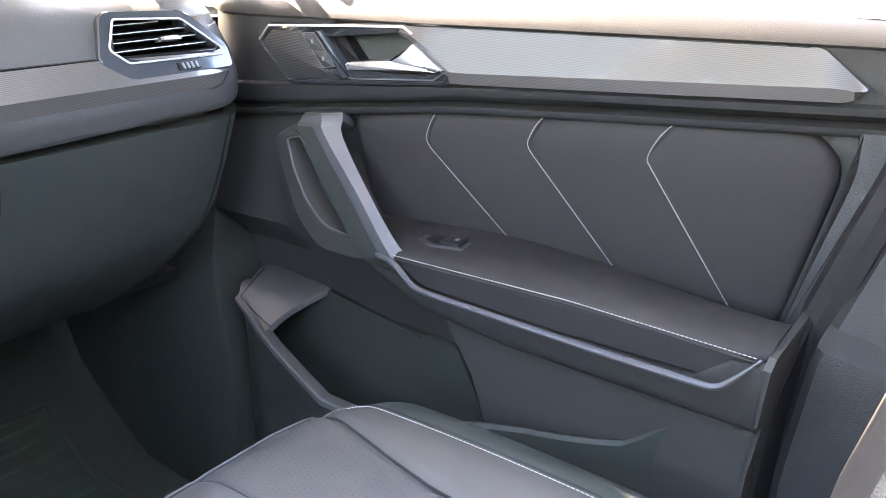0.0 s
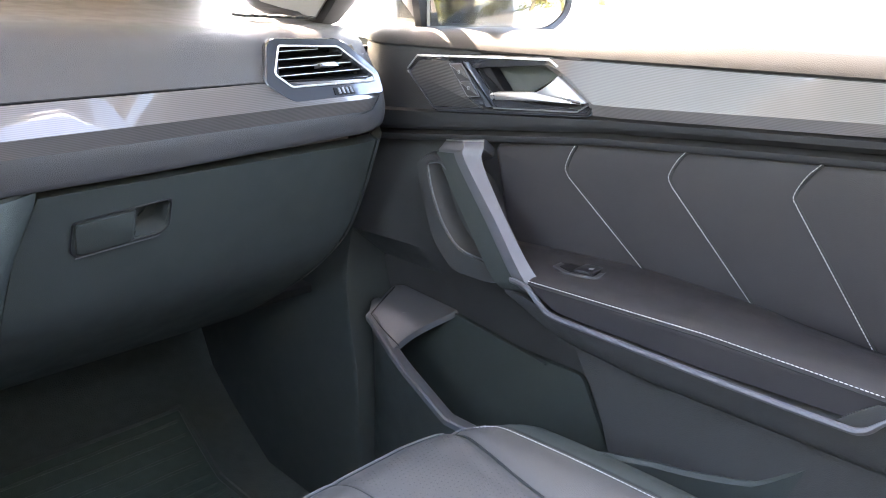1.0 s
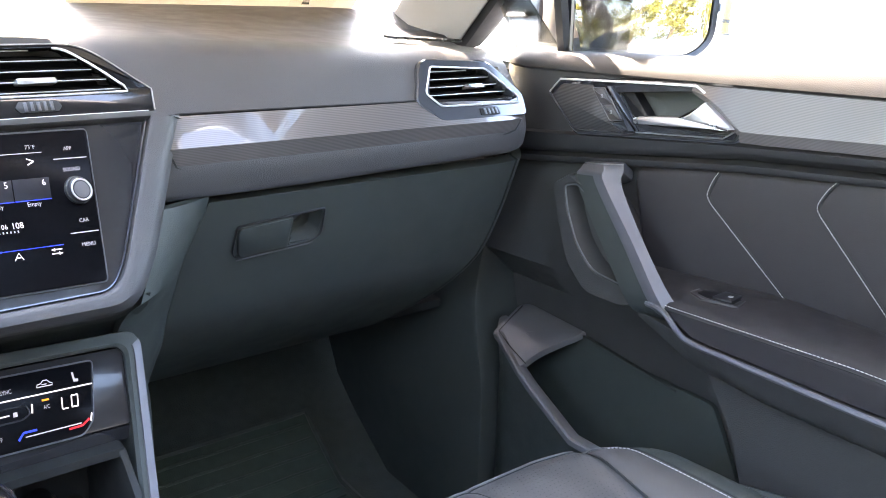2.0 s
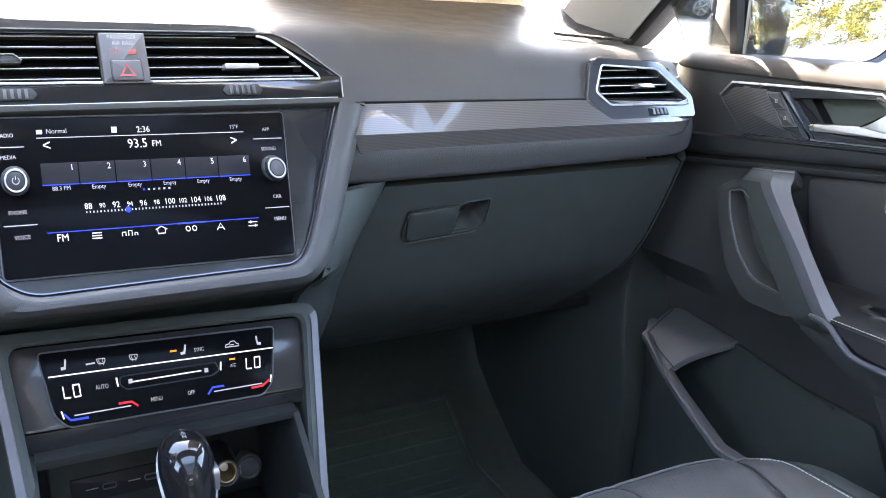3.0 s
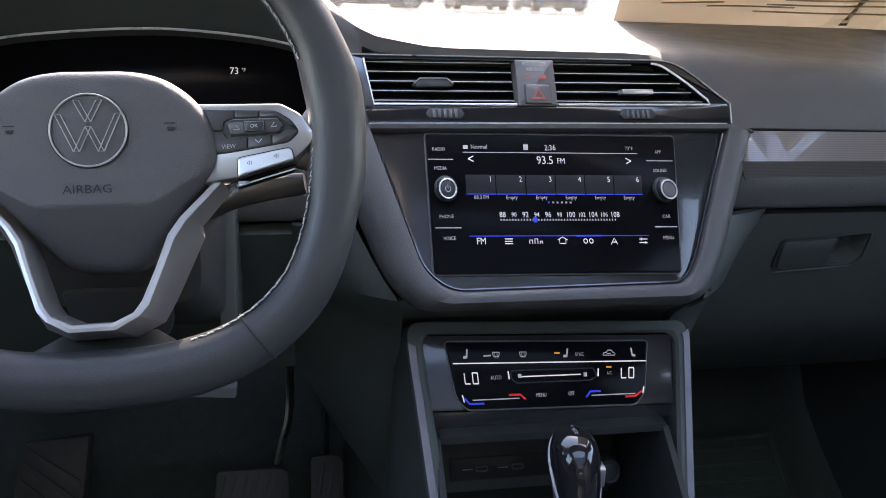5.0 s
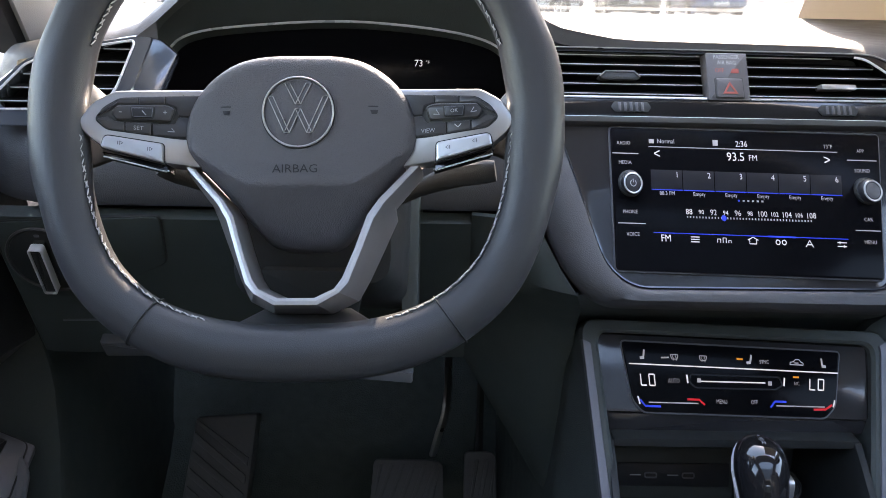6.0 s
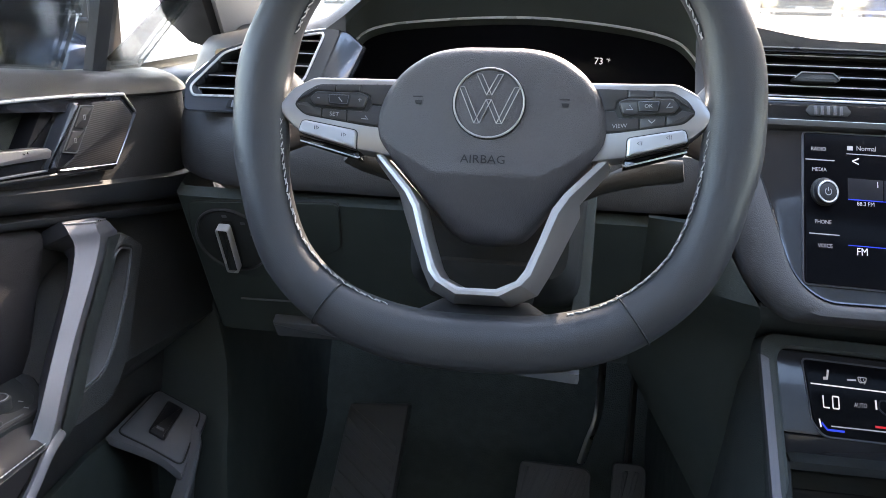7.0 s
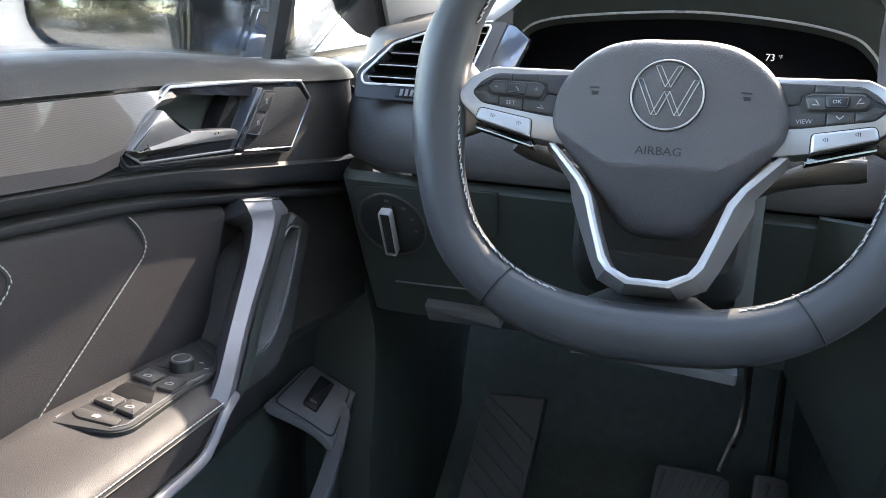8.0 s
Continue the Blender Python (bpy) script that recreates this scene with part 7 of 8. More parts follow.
    part("inlay", slab(bmesh.new(), rp([(0.8005, 1.1395), (0.7865, 1.1545), (0.7400, 1.1578), (0.7060, 1.1160), (0.6850, 1.1085), (0.7600, 1.1020)], 0.003), hz, 0.0042, 0.0, 0.0008), DECOR_X, bez, "ribbed black inlay")
    lk = rp([(0.7400, 1.1552), (0.7212, 1.1570), (0.6884, 1.1218), (0.7062, 1.1182)], 0.003)
    part("lock_plate", slab(bmesh.new(), lk, hz, 0.0052, 0.002, 0.0006), FIELDKEY, bez, "dark plate of the lock keys")
    part("lock_frame", hoop(bmesh.new(), lk, inset(lk, 0.0010), hz, 0.0060, 0.002, 0.0003), PLATE, bez)
    for q in (0, 1):
        a = [(0.7375 - 0.0165 * q, 1.1535 - 0.0178 * q), (0.7218 - 0.0165 * q, 1.1550 - 0.0178 * q), (0.7085 - 0.0165 * q, 1.1400 - 0.0172 * q), (0.7235 - 0.0165 * q, 1.1378 - 0.0172 * q)]
        part("lock_key", slab(bmesh.new(), rp(a, 0.0015), hz, 0.0064, 0.002, 0.0008), FIELDKEY, bez, "lock key")
        mc = ((a[0][0] + a[2][0]) / 2, (a[0][1] + a[2][1]) / 2)
        mo = [(mc[0] + 0.0014, mc[1] + 0.0022), (mc[0] - 0.0016, mc[1] + 0.0022), (mc[0] - 0.0020, mc[1] - 0.0020), (mc[0] + 0.0010, mc[1] - 0.0020)]
        part("lock_mark", hoop(bmesh.new(), mo, inset(mo, 0.0008), hz, 0.0067, 0.006, 0.0001), PRINT, bez)
    part("blade", slab(bmesh.new(), rp([(0.7210, 1.1592), (0.7128, 1.1600), (0.6667, 1.1121), (0.6783, 1.1104)], 0.001), hz, 0.0068, -0.004, 0.0020), GUN, bez, "slanting gloss bar", 25)
    lever_at = lambda y, z, w: hz(y, z, w + 0.0015 * smooth(y, 0.66, 0.56))
    lv = rp([(0.6750, 1.1262), (0.6704, 1.1290), (0.6080, 1.1372), (0.5580, 1.1312), (0.5520, 1.1310), (0.6715, 1.1205)], 0.0012, 3)
    part("lever", slab(bmesh.new(), lv, lever_at, 0.0080, -0.004, 0.0012), SILVER, bez, "satin silver release lever", 30)
    tr = rp([(0.6160, 1.1352), (0.6040, 1.1412), (0.5862, 1.1562), (0.5846, 1.1562), (0.5472, 1.1322), (0.5560, 1.1308)], [0.003, 0.004, 0.001, 0.001, 0.0008, 0.001], 3)
    part("lever_pull", slab(bmesh.new(), tr, lever_at, 0.0084, -0.004, 0.0012), SILVER, bez, "satin silver triangular pull", 30)
    part("bezel_line", tube(bmesh.new(), [hz(a, b, 0.0042) for a, b in ((0.6690, 1.1108), (0.5600, 1.1205), (0.5470, 1.1300))], 0.0011, 5), PLATE, bez)

    # decor strip behind the bezel, in two facets
    def dtop(y):
        return lerp(y, [(0.148, 1.157), (0.187, 1.1865), (0.60, 1.1730)])
    def dbot(y):
        return lerp(y, [(0.148, 1.1555), (0.160, 1.1445), (0.54, 1.1180), (0.60, 1.1630)])
    dys = [y + (0.007 if driver else 0.0) for y in (0.606, 0.59, 0.57, 0.555, 0.541)] + spread(0.52, 0.20, 16) + [0.190, 0.185, 0.175, 0.165, 0.157, 0.148]
    fold = lambda y: dbot(y) + min(0.0125, max(0.0003, dtop(y) - dbot(y)) * 0.45) + 0.0
    bm = bmesh.new()
    rings(bm, [[bat(y, max(dtop(y), dbot(y) + 0.0004), -0.003) for y in dys], [bat(y, max(dtop(y), dbot(y) + 0.0004), 0.002) for y in dys], [bat(y, fold(y), 0.0065) for y in dys]], closed=False)
    part("decor_strip", bm, DECOR, d, "lacquered brown-grey decor strip with fine lines", 20)
    bm = bmesh.new()
    rings(bm, [[bat(y, fold(y), 0.0065) for y in dys], [bat(y, dbot(y), 0.001) for y in dys], [bat(y, dbot(y), -0.004) for y in dys]], closed=False)
    part("decor_strip_lower", bm, DECOR, d, "lower facet of the decor strip", 20)

    # door pocket: dark lining, outer wall with a satin lip, plate at its front end
    bm = bmesh.new()
    PY = spread(0.895, 0.110, 30)
    def px_(y):
        return lerp(y, [(0.13, 0.716), (0.22, 0.708), (0.30, 0.697), (0.40, 0.686), (0.47, 0.668), (0.68, 0.662), (0.80, 0.678), (0.86, 0.692), (0.90, 0.735)])
    rows = []
    for y in PY:
        l = lerp(y, LIP)
        rows.append([pe(px_(y) + 0.012, y, 0.47), pe(px_(y) + 0.008, y, l - 0.06), pe(px_(y), y, l - 0.004), pe(px_(y) + 0.004, y, l), pe(px_(y) + 0.011, y, l - 0.002), pe(px_(y) + 0.014, y, l - 0.03), pe(px_(y) + 0.016, y, 0.50), pe(0.775, y, 0.49)])
    rings(bm, rows, closed=False)
    part("pocket_wall", bm, DARK, d, "dark outer wall of the door pocket", 40)
    bm = bmesh.new()
    LY = spread(0.888, 0.580, 28)
    rings(bm, [[pl(px_(y) + a, y, lerp(y, LIP) + c) for a, c in ((-0.0025, -0.007), (-0.0020, 0.000), (0.0005, 0.0024), (0.0120, 0.0030), (0.0155, 0.0012), (0.0160, -0.006))] for y in LY], closed=False)
    part("pocket_lip", bm, PLATE, d, "satin grey pocket lip", 30)
    # plate: a sloping shelf over the pocket's front end
    P00, P10, P11, P01 = (0.690, 0.868, 0.7900), (0.772, 0.888, 0.8150), (0.774, 0.765, 0.8080), (0.680, 0.800, 0.7600)
    if driver:
        P00, P10, P11, P01 = (0.7000, 0.8987, 0.7930), (0.7651, 0.8977, 0.8206), (0.7718, 0.8040, 0.8070), (0.6864, 0.8006, 0.7697)
    def plate_at(a, b, w=0.0):
        p = (Vector(P00) * (1 - a) + Vector(P10) * a) * (1 - b) + (Vector(P01) * (1 - a) + Vector(P11) * a) * b
        return pl(p.x - 0.3 * w, p.y, p.z + w)
    po = rp([(0.0, 0.0), (0.85, -0.02), (1.0, 0.1), (1.0, 1.0), (0.9, 1.02), (0.62, 0.96), (0.30, 0.92), (0.0, 1.0)], [0.05, 0.08, 0.08, 0.02, 0.05, 0.2, 0.2, 0.02], 4)
    bm = bmesh.new()
    lp = [[plate_at(a, b, w) for a, b in inset(po, f)] for f, w in ((0, -0.006), (0, -0.002), (0.02, 0.0015), (0.05, 0.002))]
    lp += [[plate_at(0.5 + (a - 0.5) * k, 0.48 + (b - 0.48) * k, 0.002) for a, b in inset(po, 0.05)] for k in (0.7, 0.4, 0.1)]
    rings(bm, lp, cap0=True, cap1=True)
    pt = part("pocket_plate", bm, PLATE, d, "satin grey plate at the front of the pocket", 30)
    if not driver:
        part("plate_line", tube(bmesh.new(), [plate_at(a, b, 0.0025) for a, b in ((0.12, 0.98), (0.10, 0.5), (0.11, 0.10), (0.40, 0.07), (0.84, 0.05))], 0.0009, 5), KEY, pt)
    else:
        sub = rp([(0.13, 0.050), (0.92, 0.015), (0.91, 0.89), (0.50, 0.865), (0.06, 0.88)], [0.09, 0.09, 0.07, 0.1, 0.09], 4)
        bm = bmesh.new()
        rings(bm, [[plate_at(a, b, w) for a, b in inset(sub, f)] for f, w in ((0, 0.0), (0, 0.0035), (0.02, 0.0045))], cap1=True)
        part("switch_plate", bm, PLATE, pt)
        part("plate_line", tube(bmesh.new(), [plate_at(a, b, 0.0026) for a, b in inset(sub, -0.012)], 0.0011, 5, True), BLACK, pt)
        bt = rp([(0.387, 0.155), (0.660, 0.143), (0.612, 0.712), (0.388, 0.717)], 0.03, 3)
        bm = bmesh.new()
        rings(bm, [[plate_at(a, b, w) for a, b in inset(bt, f)] for f, w in ((0, 0.002), (0, 0.007), (0.03, 0.0085))], cap1=True)
        part("tailgate_button", bm, KEY, pt, "black tailgate button")
        bm = bmesh.new()
        rings(bm, [[plate_at(a, b, w) for a, b in [(0.447, 0.604), (0.549, 0.616), (0.544, 0.656), (0.444, 0.642)]] for w in (0.0085, 0.0095)], cap1=True)
        part("button_mark", bm, GREYP, pt)
    # lining seen down in the pocket
    part("pocket_lining", slab(bmesh.new(), rp([(0.885, 0.48), (0.885, 0.80), (0.765, 0.803), (0.66, 0.790), (0.55, 0.790), (0.50, 0.70), (0.50, 0.48)], 0.01), at_x(0.772), 0.003, -0.004, 0.002), LOWER, d, "black lining of the door pocket")
    part("pocket_line", tube(bmesh.new(), [pl(0.768, 0.765, 0.804), pl(0.766, 0.69, 0.796), pl(0.764, 0.64, 0.792), pl(0.762, 0.600, 0.789)], 0.0015, 6), DARK, d)

    # armrest switches
    aat = lambda x, y, w=0.0: pl(x, y, lerp(y, [(0.16, 0.951), (0.35, 0.953), (0.56, 0.945)]) + (0.0050 if driver else 0.0025) + w)
    if not driver:
        so = rp([(0.7005, 0.558), (0.733, 0.559), (0.7385, 0.503), (0.699, 0.4955), (0.6905, 0.535)], 0.004, 3)
        sw = part("window_switch", slab(bmesh.new(), so, aat, 0.0022, -0.004, 0.0010), FIELDKEY, d, "window switch in a grey frame")
        part("panel_line", tube(bmesh.new(), [aat(a, b, 0.0020) for a, b in inset(so, 0.0012)], 0.0007, 5, True), GREYP, sw)
        # flat near-black patch stands for the shade in the finger well
        part("switch_well", slab(bmesh.new(), rp([(0.704, 0.550), (0.728, 0.551), (0.732, 0.508), (0.702, 0.503), (0.698, 0.533)], 0.002), aat, 0.0027, 0.0, 0.0003), SLAT, sw)
        part("switch_key", slab(bmesh.new(), rp([(0.7010, 0.529), (0.7285, 0.531), (0.7310, 0.510), (0.7030, 0.505)], 0.002), aat, 0.0050, 0.0, 0.0015), KEY, sw, "black window key")
        part("switch_mark", slab(bmesh.new(), rp([(0.712, 0.517), (0.718, 0.518), (0.719, 0.513), (0.713, 0.512)], 0.001), aat, 0.0053, 0.0045, 0.0001), PRINT, sw)
    else:
        so = rp([(0.7525, 0.468), (0.6960, 0.4730), (0.6880, 0.483), (0.6905, 0.560), (0.6855, 0.578), (0.6880, 0.602), (0.726, 0.640), (0.7480, 0.650), (0.7500, 0.573)], [0.004, 0.008, 0.008, 0.006, 0.006, 0.01, 0.008, 0.004, 0.004], 3)
        sw = part("window_switches", slab(bmesh.new(), so, aat, 0.0022, -0.004, 0.0010), FIELDKEY, d, "window and mirror switch panel in grey plastic")
        part("panel_gap", hoop(bmesh.new(), inset(so, -0.0012), so, aat, 0.0008, -0.004, 0.0002), BLACK, sw)
        part("panel_line", tube(bmesh.new(), [aat(a, b, 0.0024) for a, b in ((0.7445, 0.474), (0.7452, 0.520), (0.7455, 0.5705))], 0.0009, 5), PLATE, sw)
        part("panel_line", tube(bmesh.new(), [aat(a, b, 0.0024) for a, b in ((0.7445, 0.580), (0.7430, 0.605), (0.7400, 0.636))], 0.0009, 5), PLATE, sw)
        part("panel_line", tube(bmesh.new(), [aat(a, b, 0.0024) for a, b in ((0.7000, 0.4755), (0.6925, 0.4845), (0.6935, 0.560), (0.6900, 0.577))], 0.0007, 5), PLATE, sw)
        part("switch_well", slab(bmesh.new(), rp([(0.7450, 0.577), (0.7390, 0.634), (0.700, 0.606), (0.6925, 0.594), (0.7000, 0.5735)], 0.005), aat, 0.0027, 0.0, 0.0004), BLACK, sw)
        # no real depth here: the slot's shade is put into a black patch
        part("switch_well", slab(bmesh.new(), rp([(0.7405, 0.5430), (0.6935, 0.5360), (0.6975, 0.5175), (0.7360, 0.5200)], 0.002), aat, 0.0027, 0.0, 0.0003), SLAT, sw, "flat black patch for the shade in a slot")
        for kp in ([(0.7375, 0.5490), (0.7350, 0.5660), (0.7145, 0.5615), (0.7152, 0.5435)], [(0.7085, 0.5390), (0.7113, 0.5600), (0.6935, 0.5595), (0.6925, 0.5375)], [(0.7369, 0.5035), (0.7339, 0.5190), (0.7150, 0.5140), (0.7149, 0.4984)], [(0.7131, 0.4985), (0.7120, 0.5155), (0.6960, 0.5125), (0.6940, 0.4935)]):
            kq = rp(kp, 0.0020, 3)
            part("key_gap", slab(bmesh.new(), inset(kq, -0.0010), aat, 0.0026, 0.0, 0.0003), SLAT, sw)
            part("switch_key", slab(bmesh.new(), kq, aat, 0.0058, 0.0, 0.0014), FIELDKEY, sw, "dark window key")
            mx, my = sum(q[0] for q in kp) / 4, sum(q[1] for q in kp) / 4 - 0.002
            mo = rp([(mx - 0.0034, my - 0.0022), (mx + 0.0034, my - 0.0022), (mx + 0.0034, my + 0.0010), (mx, my + 0.0026), (mx - 0.0034, my + 0.0014)], 0.0008, 2)
            part("switch_mark", hoop(bmesh.new(), mo, inset(mo, 0.0009), aat, 0.0061, 0.0055, 0.0001), PRINT, sw)
        lo_ = rp([(0.7410, 0.4865), (0.7385, 0.4930), (0.7000, 0.4895), (0.6978, 0.4790), (0.7310, 0.4800)], 0.0030, 3)
        part("key_gap", slab(bmesh.new(), inset(lo_, -0.0009), aat, 0.0026, 0.0, 0.0003), SLAT, sw)
        part("lock_key", slab(bmesh.new(), lo_, aat, 0.0036, 0.0, 0.0010), FIELDKEY, sw, "window lock key")
        part("switch_mark", slab(bmesh.new(), rp([(0.7160, 0.4830), (0.7220, 0.4835), (0.7215, 0.4875), (0.7155, 0.4870)], 0.0010), aat, 0.0039, 0.003, 0.0001), PRINT, sw)
        kn = [(0.7125 + 0.0100 * math.cos(q), 0.5790 + 0.0100 * math.sin(q)) for q in spread(0, 2 * math.pi, 24)[:-1]]
        kb = part("mirror_knob", slab(bmesh.new(), kn, aat, 0.0120, 0.0, 0.0018), BLACK, sw, "round mirror knob")
        part("knob_top", hoop(bmesh.new(), inset(kn, 0.0018), inset(kn, 0.0030), aat, 0.0124, 0.011, 0.0003), PLATE, kb)
        for mx, my in ((0.704, 0.594), (0.694, 0.586)):
            part("switch_mark", slab(bmesh.new(), [(mx - 0.0020, my - 0.0004), (mx + 0.0020, my - 0.0004), (mx + 0.0020, my + 0.0004), (mx - 0.0020, my + 0.0004)], aat, 0.0030, 0.0020, 0.0001), PRINT, sw)
    # window pane over the sill
    bm = bmesh.new()
    sheet(bm, lambda u, v, w: pl(0.806 - 0.20 * v * v - 0.06 * v + w, u, 1.17 + 0.42 * v), spread(0.84, 0.10, 8), spread(0, 0.98, 5), 0.004)
    gl_ = part("pane", bm, GLASS, d, "clear side window")
    gl_.visible_shadow = False
    # window frame along the pillar and the roof
    bm = bmesh.new()
    line = [(0.728, 0.770, 1.350), (0.726, 0.755, 1.355), (0.722, 0.740, 1.362), (0.690, 0.610, 1.450), (0.645, 0.470, 1.535), (0.625, 0.33, 1.560), (0.625, 0.10, 1.565)]
    rings(bm, [[pl(x - 0.004, y + 0.020, z + 0.035), pl(x - 0.010, y - 0.012, z + 0.012), pl(x + 0.020, y - (0.075 if y > 0.4 else 0.0), z - 0.040 - (0.035 if y > 0.4 else 0.0)), pl(x + 0.055, y - (0.070 if y > 0.4 else 0.0), z - 0.035 - (0.035 if y > 0.4 else 0.0)), pl(x + 0.035, y + 0.020, z + 0.035)] if i > 1 else
               [pl(x - 0.004, y + 0.020, z + 0.020), pl(x - 0.008, y, z + 0.005), pl(x - 0.004, y - 0.010, z - 0.006), pl(x + 0.030, y - 0.010, z - 0.006), pl(x + 0.035, y + 0.020, z + 0.020)] for i, (x, y, z) in enumerate(line)], cap0=True, cap1=True)
    part("window_frame", bm, RUBBER, d, "black window frame along pillar and roof")
    # divider post and quarter glass ahead of it
    dv, dw = (-0.020, 0.016) if driver else (0.0, 0.0)
    part("divider_post", tube(bmesh.new(), [pl(0.792, 0.862 + dw, 1.165), pl(0.784, 0.861 + dw, 1.195), pl(0.768, 0.859 + dv, 1.26), pl(0.750, 0.856 + dv, 1.30), pl(0.70, 0.846 + dv, 1.42)], 0.0130, 6, flat=0.8), RUBBER, d, "black window divider")
    bm = bmesh.new()
    sheet(bm, lambda u, v, w: pl(0.800 - 0.20 * v + w, 0.862 + (0.10 - 0.09 * v) * u, 1.165 + 0.20 * v), spread(0, 1, 3), spread(0, 1, 3), 0.004)
    gl_ = part("quarter_pane", bm, GLASS, d, "clear quarter window")
    gl_.visible_shadow = False
    return d


car_door(False)
car_door(True)


# ---------------------------------------------------------------- door mirrors
def door_mirror(s):
    m = thing("door_mirror", "black door mirror with a wide glass and a lit indicator corner" if s > 0 else "black door mirror on the driver's side, dusty glass", "door mirror", (s * 0.80, 0.82, 1.16))
    c = Vector((0.890, 0.83, 1.250)) if s > 0 else Vector((-0.972, 0.83, 1.234))
    k = 1.07 if s > 0 else 0.86
    eye = Vector((-0.05 if s > 0 else -0.32, 0.03, 1.28))
    back = Vector((s * 0.20, -1.0, 0.10 if s > 0 else 0.15)).normalized()
    n = ((eye - c).normalized() + back).normalized()
    u = Vector((0, 0, 1)).cross(n).normalized() * -1
    v = u.cross(n) * (1 if u.cross(n).z > 0 else -1)
    if u.x * s < 0:
        u = -u
    at = lambda a, b, w=0.0: c + u * a * k + v * b + n * w
    o = rp([(-0.105, 0.085), (0.095, 0.085), (0.125, 0.060), (0.118, -0.050), (0.085, -0.078), (-0.075, -0.088), (-0.105, -0.075)], [0.02, 0.03, 0.03, 0.03, 0.03, 0.02, 0.015], 5)
    bm = bmesh.new()
    rings(bm, [[at(a, b, 0.010) for a, b in inset(o, 0.010)], [at(a, b, 0.014) for a, b in inset(o, 0.004)], [at(a, b, 0.008) for a, b in o], [at(a, b, -0.05) for a, b in inset(o, -0.004)], [at(a * 0.9, b * 0.9, -0.09) for a, b in o], [at(a * 0.6, b * 0.6, -0.115) for a, b in o]], cap1=True)
    part("housing", bm, GLOSS if s < 0 else KEY, m, "dark mirror housing", 50)
    part("mirror_glass", slab(bmesh.new(), inset(o, 0.011), at, 0.0085, 0.004, 0.0005), MIRROR, m, "mirror glass")
    part("indicator_mark", slab(bmesh.new(), rp([(0.1205, -0.008), (0.1235, -0.008), (0.1235, 0.004), (0.1205, 0.004)], 0.0005), at, 0.0125, 0.008, 0.0003), PRINT, m)
    # foot on the door with a framed panel above it
    fp = lambda x, z, w=0.0: Vector((s * x, 0.905 - w, z))
    fo = rp([(0.815, 1.11), (0.950, 1.11), (0.955, 1.33), (0.815, 1.33)], 0.006)
    foot_ = part("foot_panel", slab(bmesh.new(), fo, fp, 0.0, -0.04, 0.003), KEY, m, "black panel beside the mirror")
    fr_ = rp([(0.822, 1.205), (0.930, 1.212), (0.945, 1.325), (0.822, 1.325)], 0.004)
    part("panel_frame", hoop(bmesh.new(), fr_, inset(fr_, 0.005), fp, 0.005, -0.002, 0.0015), DOOR, foot_)
    part("panel_window", slab(bmesh.new(), rp([(0.884, 1.218), (0.914, 1.218), (0.914, 1.315), (0.884, 1.315)], 0.003), fp, 0.003, -0.002, 0.0006), GLOSS, foot_)
    for z in (1.2130, 1.2240):
        part("panel_rib", tube(bmesh.new(), [fp(0.835, z + 0.001, 0.002), fp(0.860, z + 0.0005, 0.002), fp(0.885, z, 0.002)], 0.0011, 6), SILVER, foot_)
    bm = bmesh.new()
    rings(bm, [[(s * (0.862 + 0.052 * math.sin(a) * math.cos(t)), 0.900 - 0.055 * math.cos(a), 1.158 + 0.040 * math.sin(a) * math.sin(t)) for t in spread(0, 2 * math.pi, 20)[:-1]] for a in (1.57, 1.3, 1.0, 0.7, 0.4, 0.12)], cap0=True, cap1=True)
    part("foot", bm, GUN, m, "glossy rounded mirror foot", 60)
    return m


door_mirror(1)
door_mirror(-1)

# ---------------------------------------------------------------- passenger seat
seat = thing("passenger_seat", "grey-black leatherette passenger seat with pale stitching", "car seat", (0.385, 0.2, 0.42))
SX, HW = 0.3792, 0.2443


def useam(v):
    """Where the seam between centre panel and side bolster runs."""
    return lerp(v, [(0.1, 0.46), (0.63, 0.533), (0.73, 0.570), (0.82, 0.611), (0.94, 0.660), (1.0, 0.69)])


def cush(u, v):
    """Top of the cushion: u across (-1..1), v from back (0) to front (1)."""
    y = 0.0297 + 0.5726 * v
    round_ = max(0.0, (v - 0.873) / 0.127)
    side = max(0.0, (abs(u) - 0.81) / 0.19)
    x = SX + HW * u * (1 - 0.018 * round_ ** 2)
    corner = 0.0634 * smooth(abs(u), 0.45, 1.0) * smooth(v, 0.55, 1.0)
    z = 0.799 + 0.0181 * smooth(abs(u), 0.48, 0.72) * (1 - 0.5 * v) - 0.0275 * side ** 2.4 - 0.0327 * round_ ** 2.2 + 0.012 * math.sin(v * 2.6)
    groove = 0.006 * math.exp(-((abs(u) - useam(v)) / 0.022) ** 2) + 0.0015 * math.exp(-((abs(u) - 0.087) / 0.02) ** 2)
    return Vector((x, y - corner, z - groove))


us_ = [-1.0, -0.98, -0.95, -0.91, -0.86] + spread(-0.80, 0.80, 180) + [0.86, 0.91, 0.95, 0.98, 1.0]
vs_ = spread(0, 0.84, 20) + spread(0.85, 1.0, 14)
bm = bmesh.new()
rows = [[cush(u, v) for u in us_] for v in vs_]
V = [[bm.verts.new(p) for p in r] for r in rows]
for a, b in zip(V, V[1:]):
    for i in range(len(us_) - 1):
        bm.faces.new((a[i], a[i + 1], b[i + 1], b[i]))
edge = [V[k][0] for k in range(len(vs_))] + V[-1][1:] + [V[k][-1] for k in range(len(vs_) - 2, -1, -1)]
low_ = []
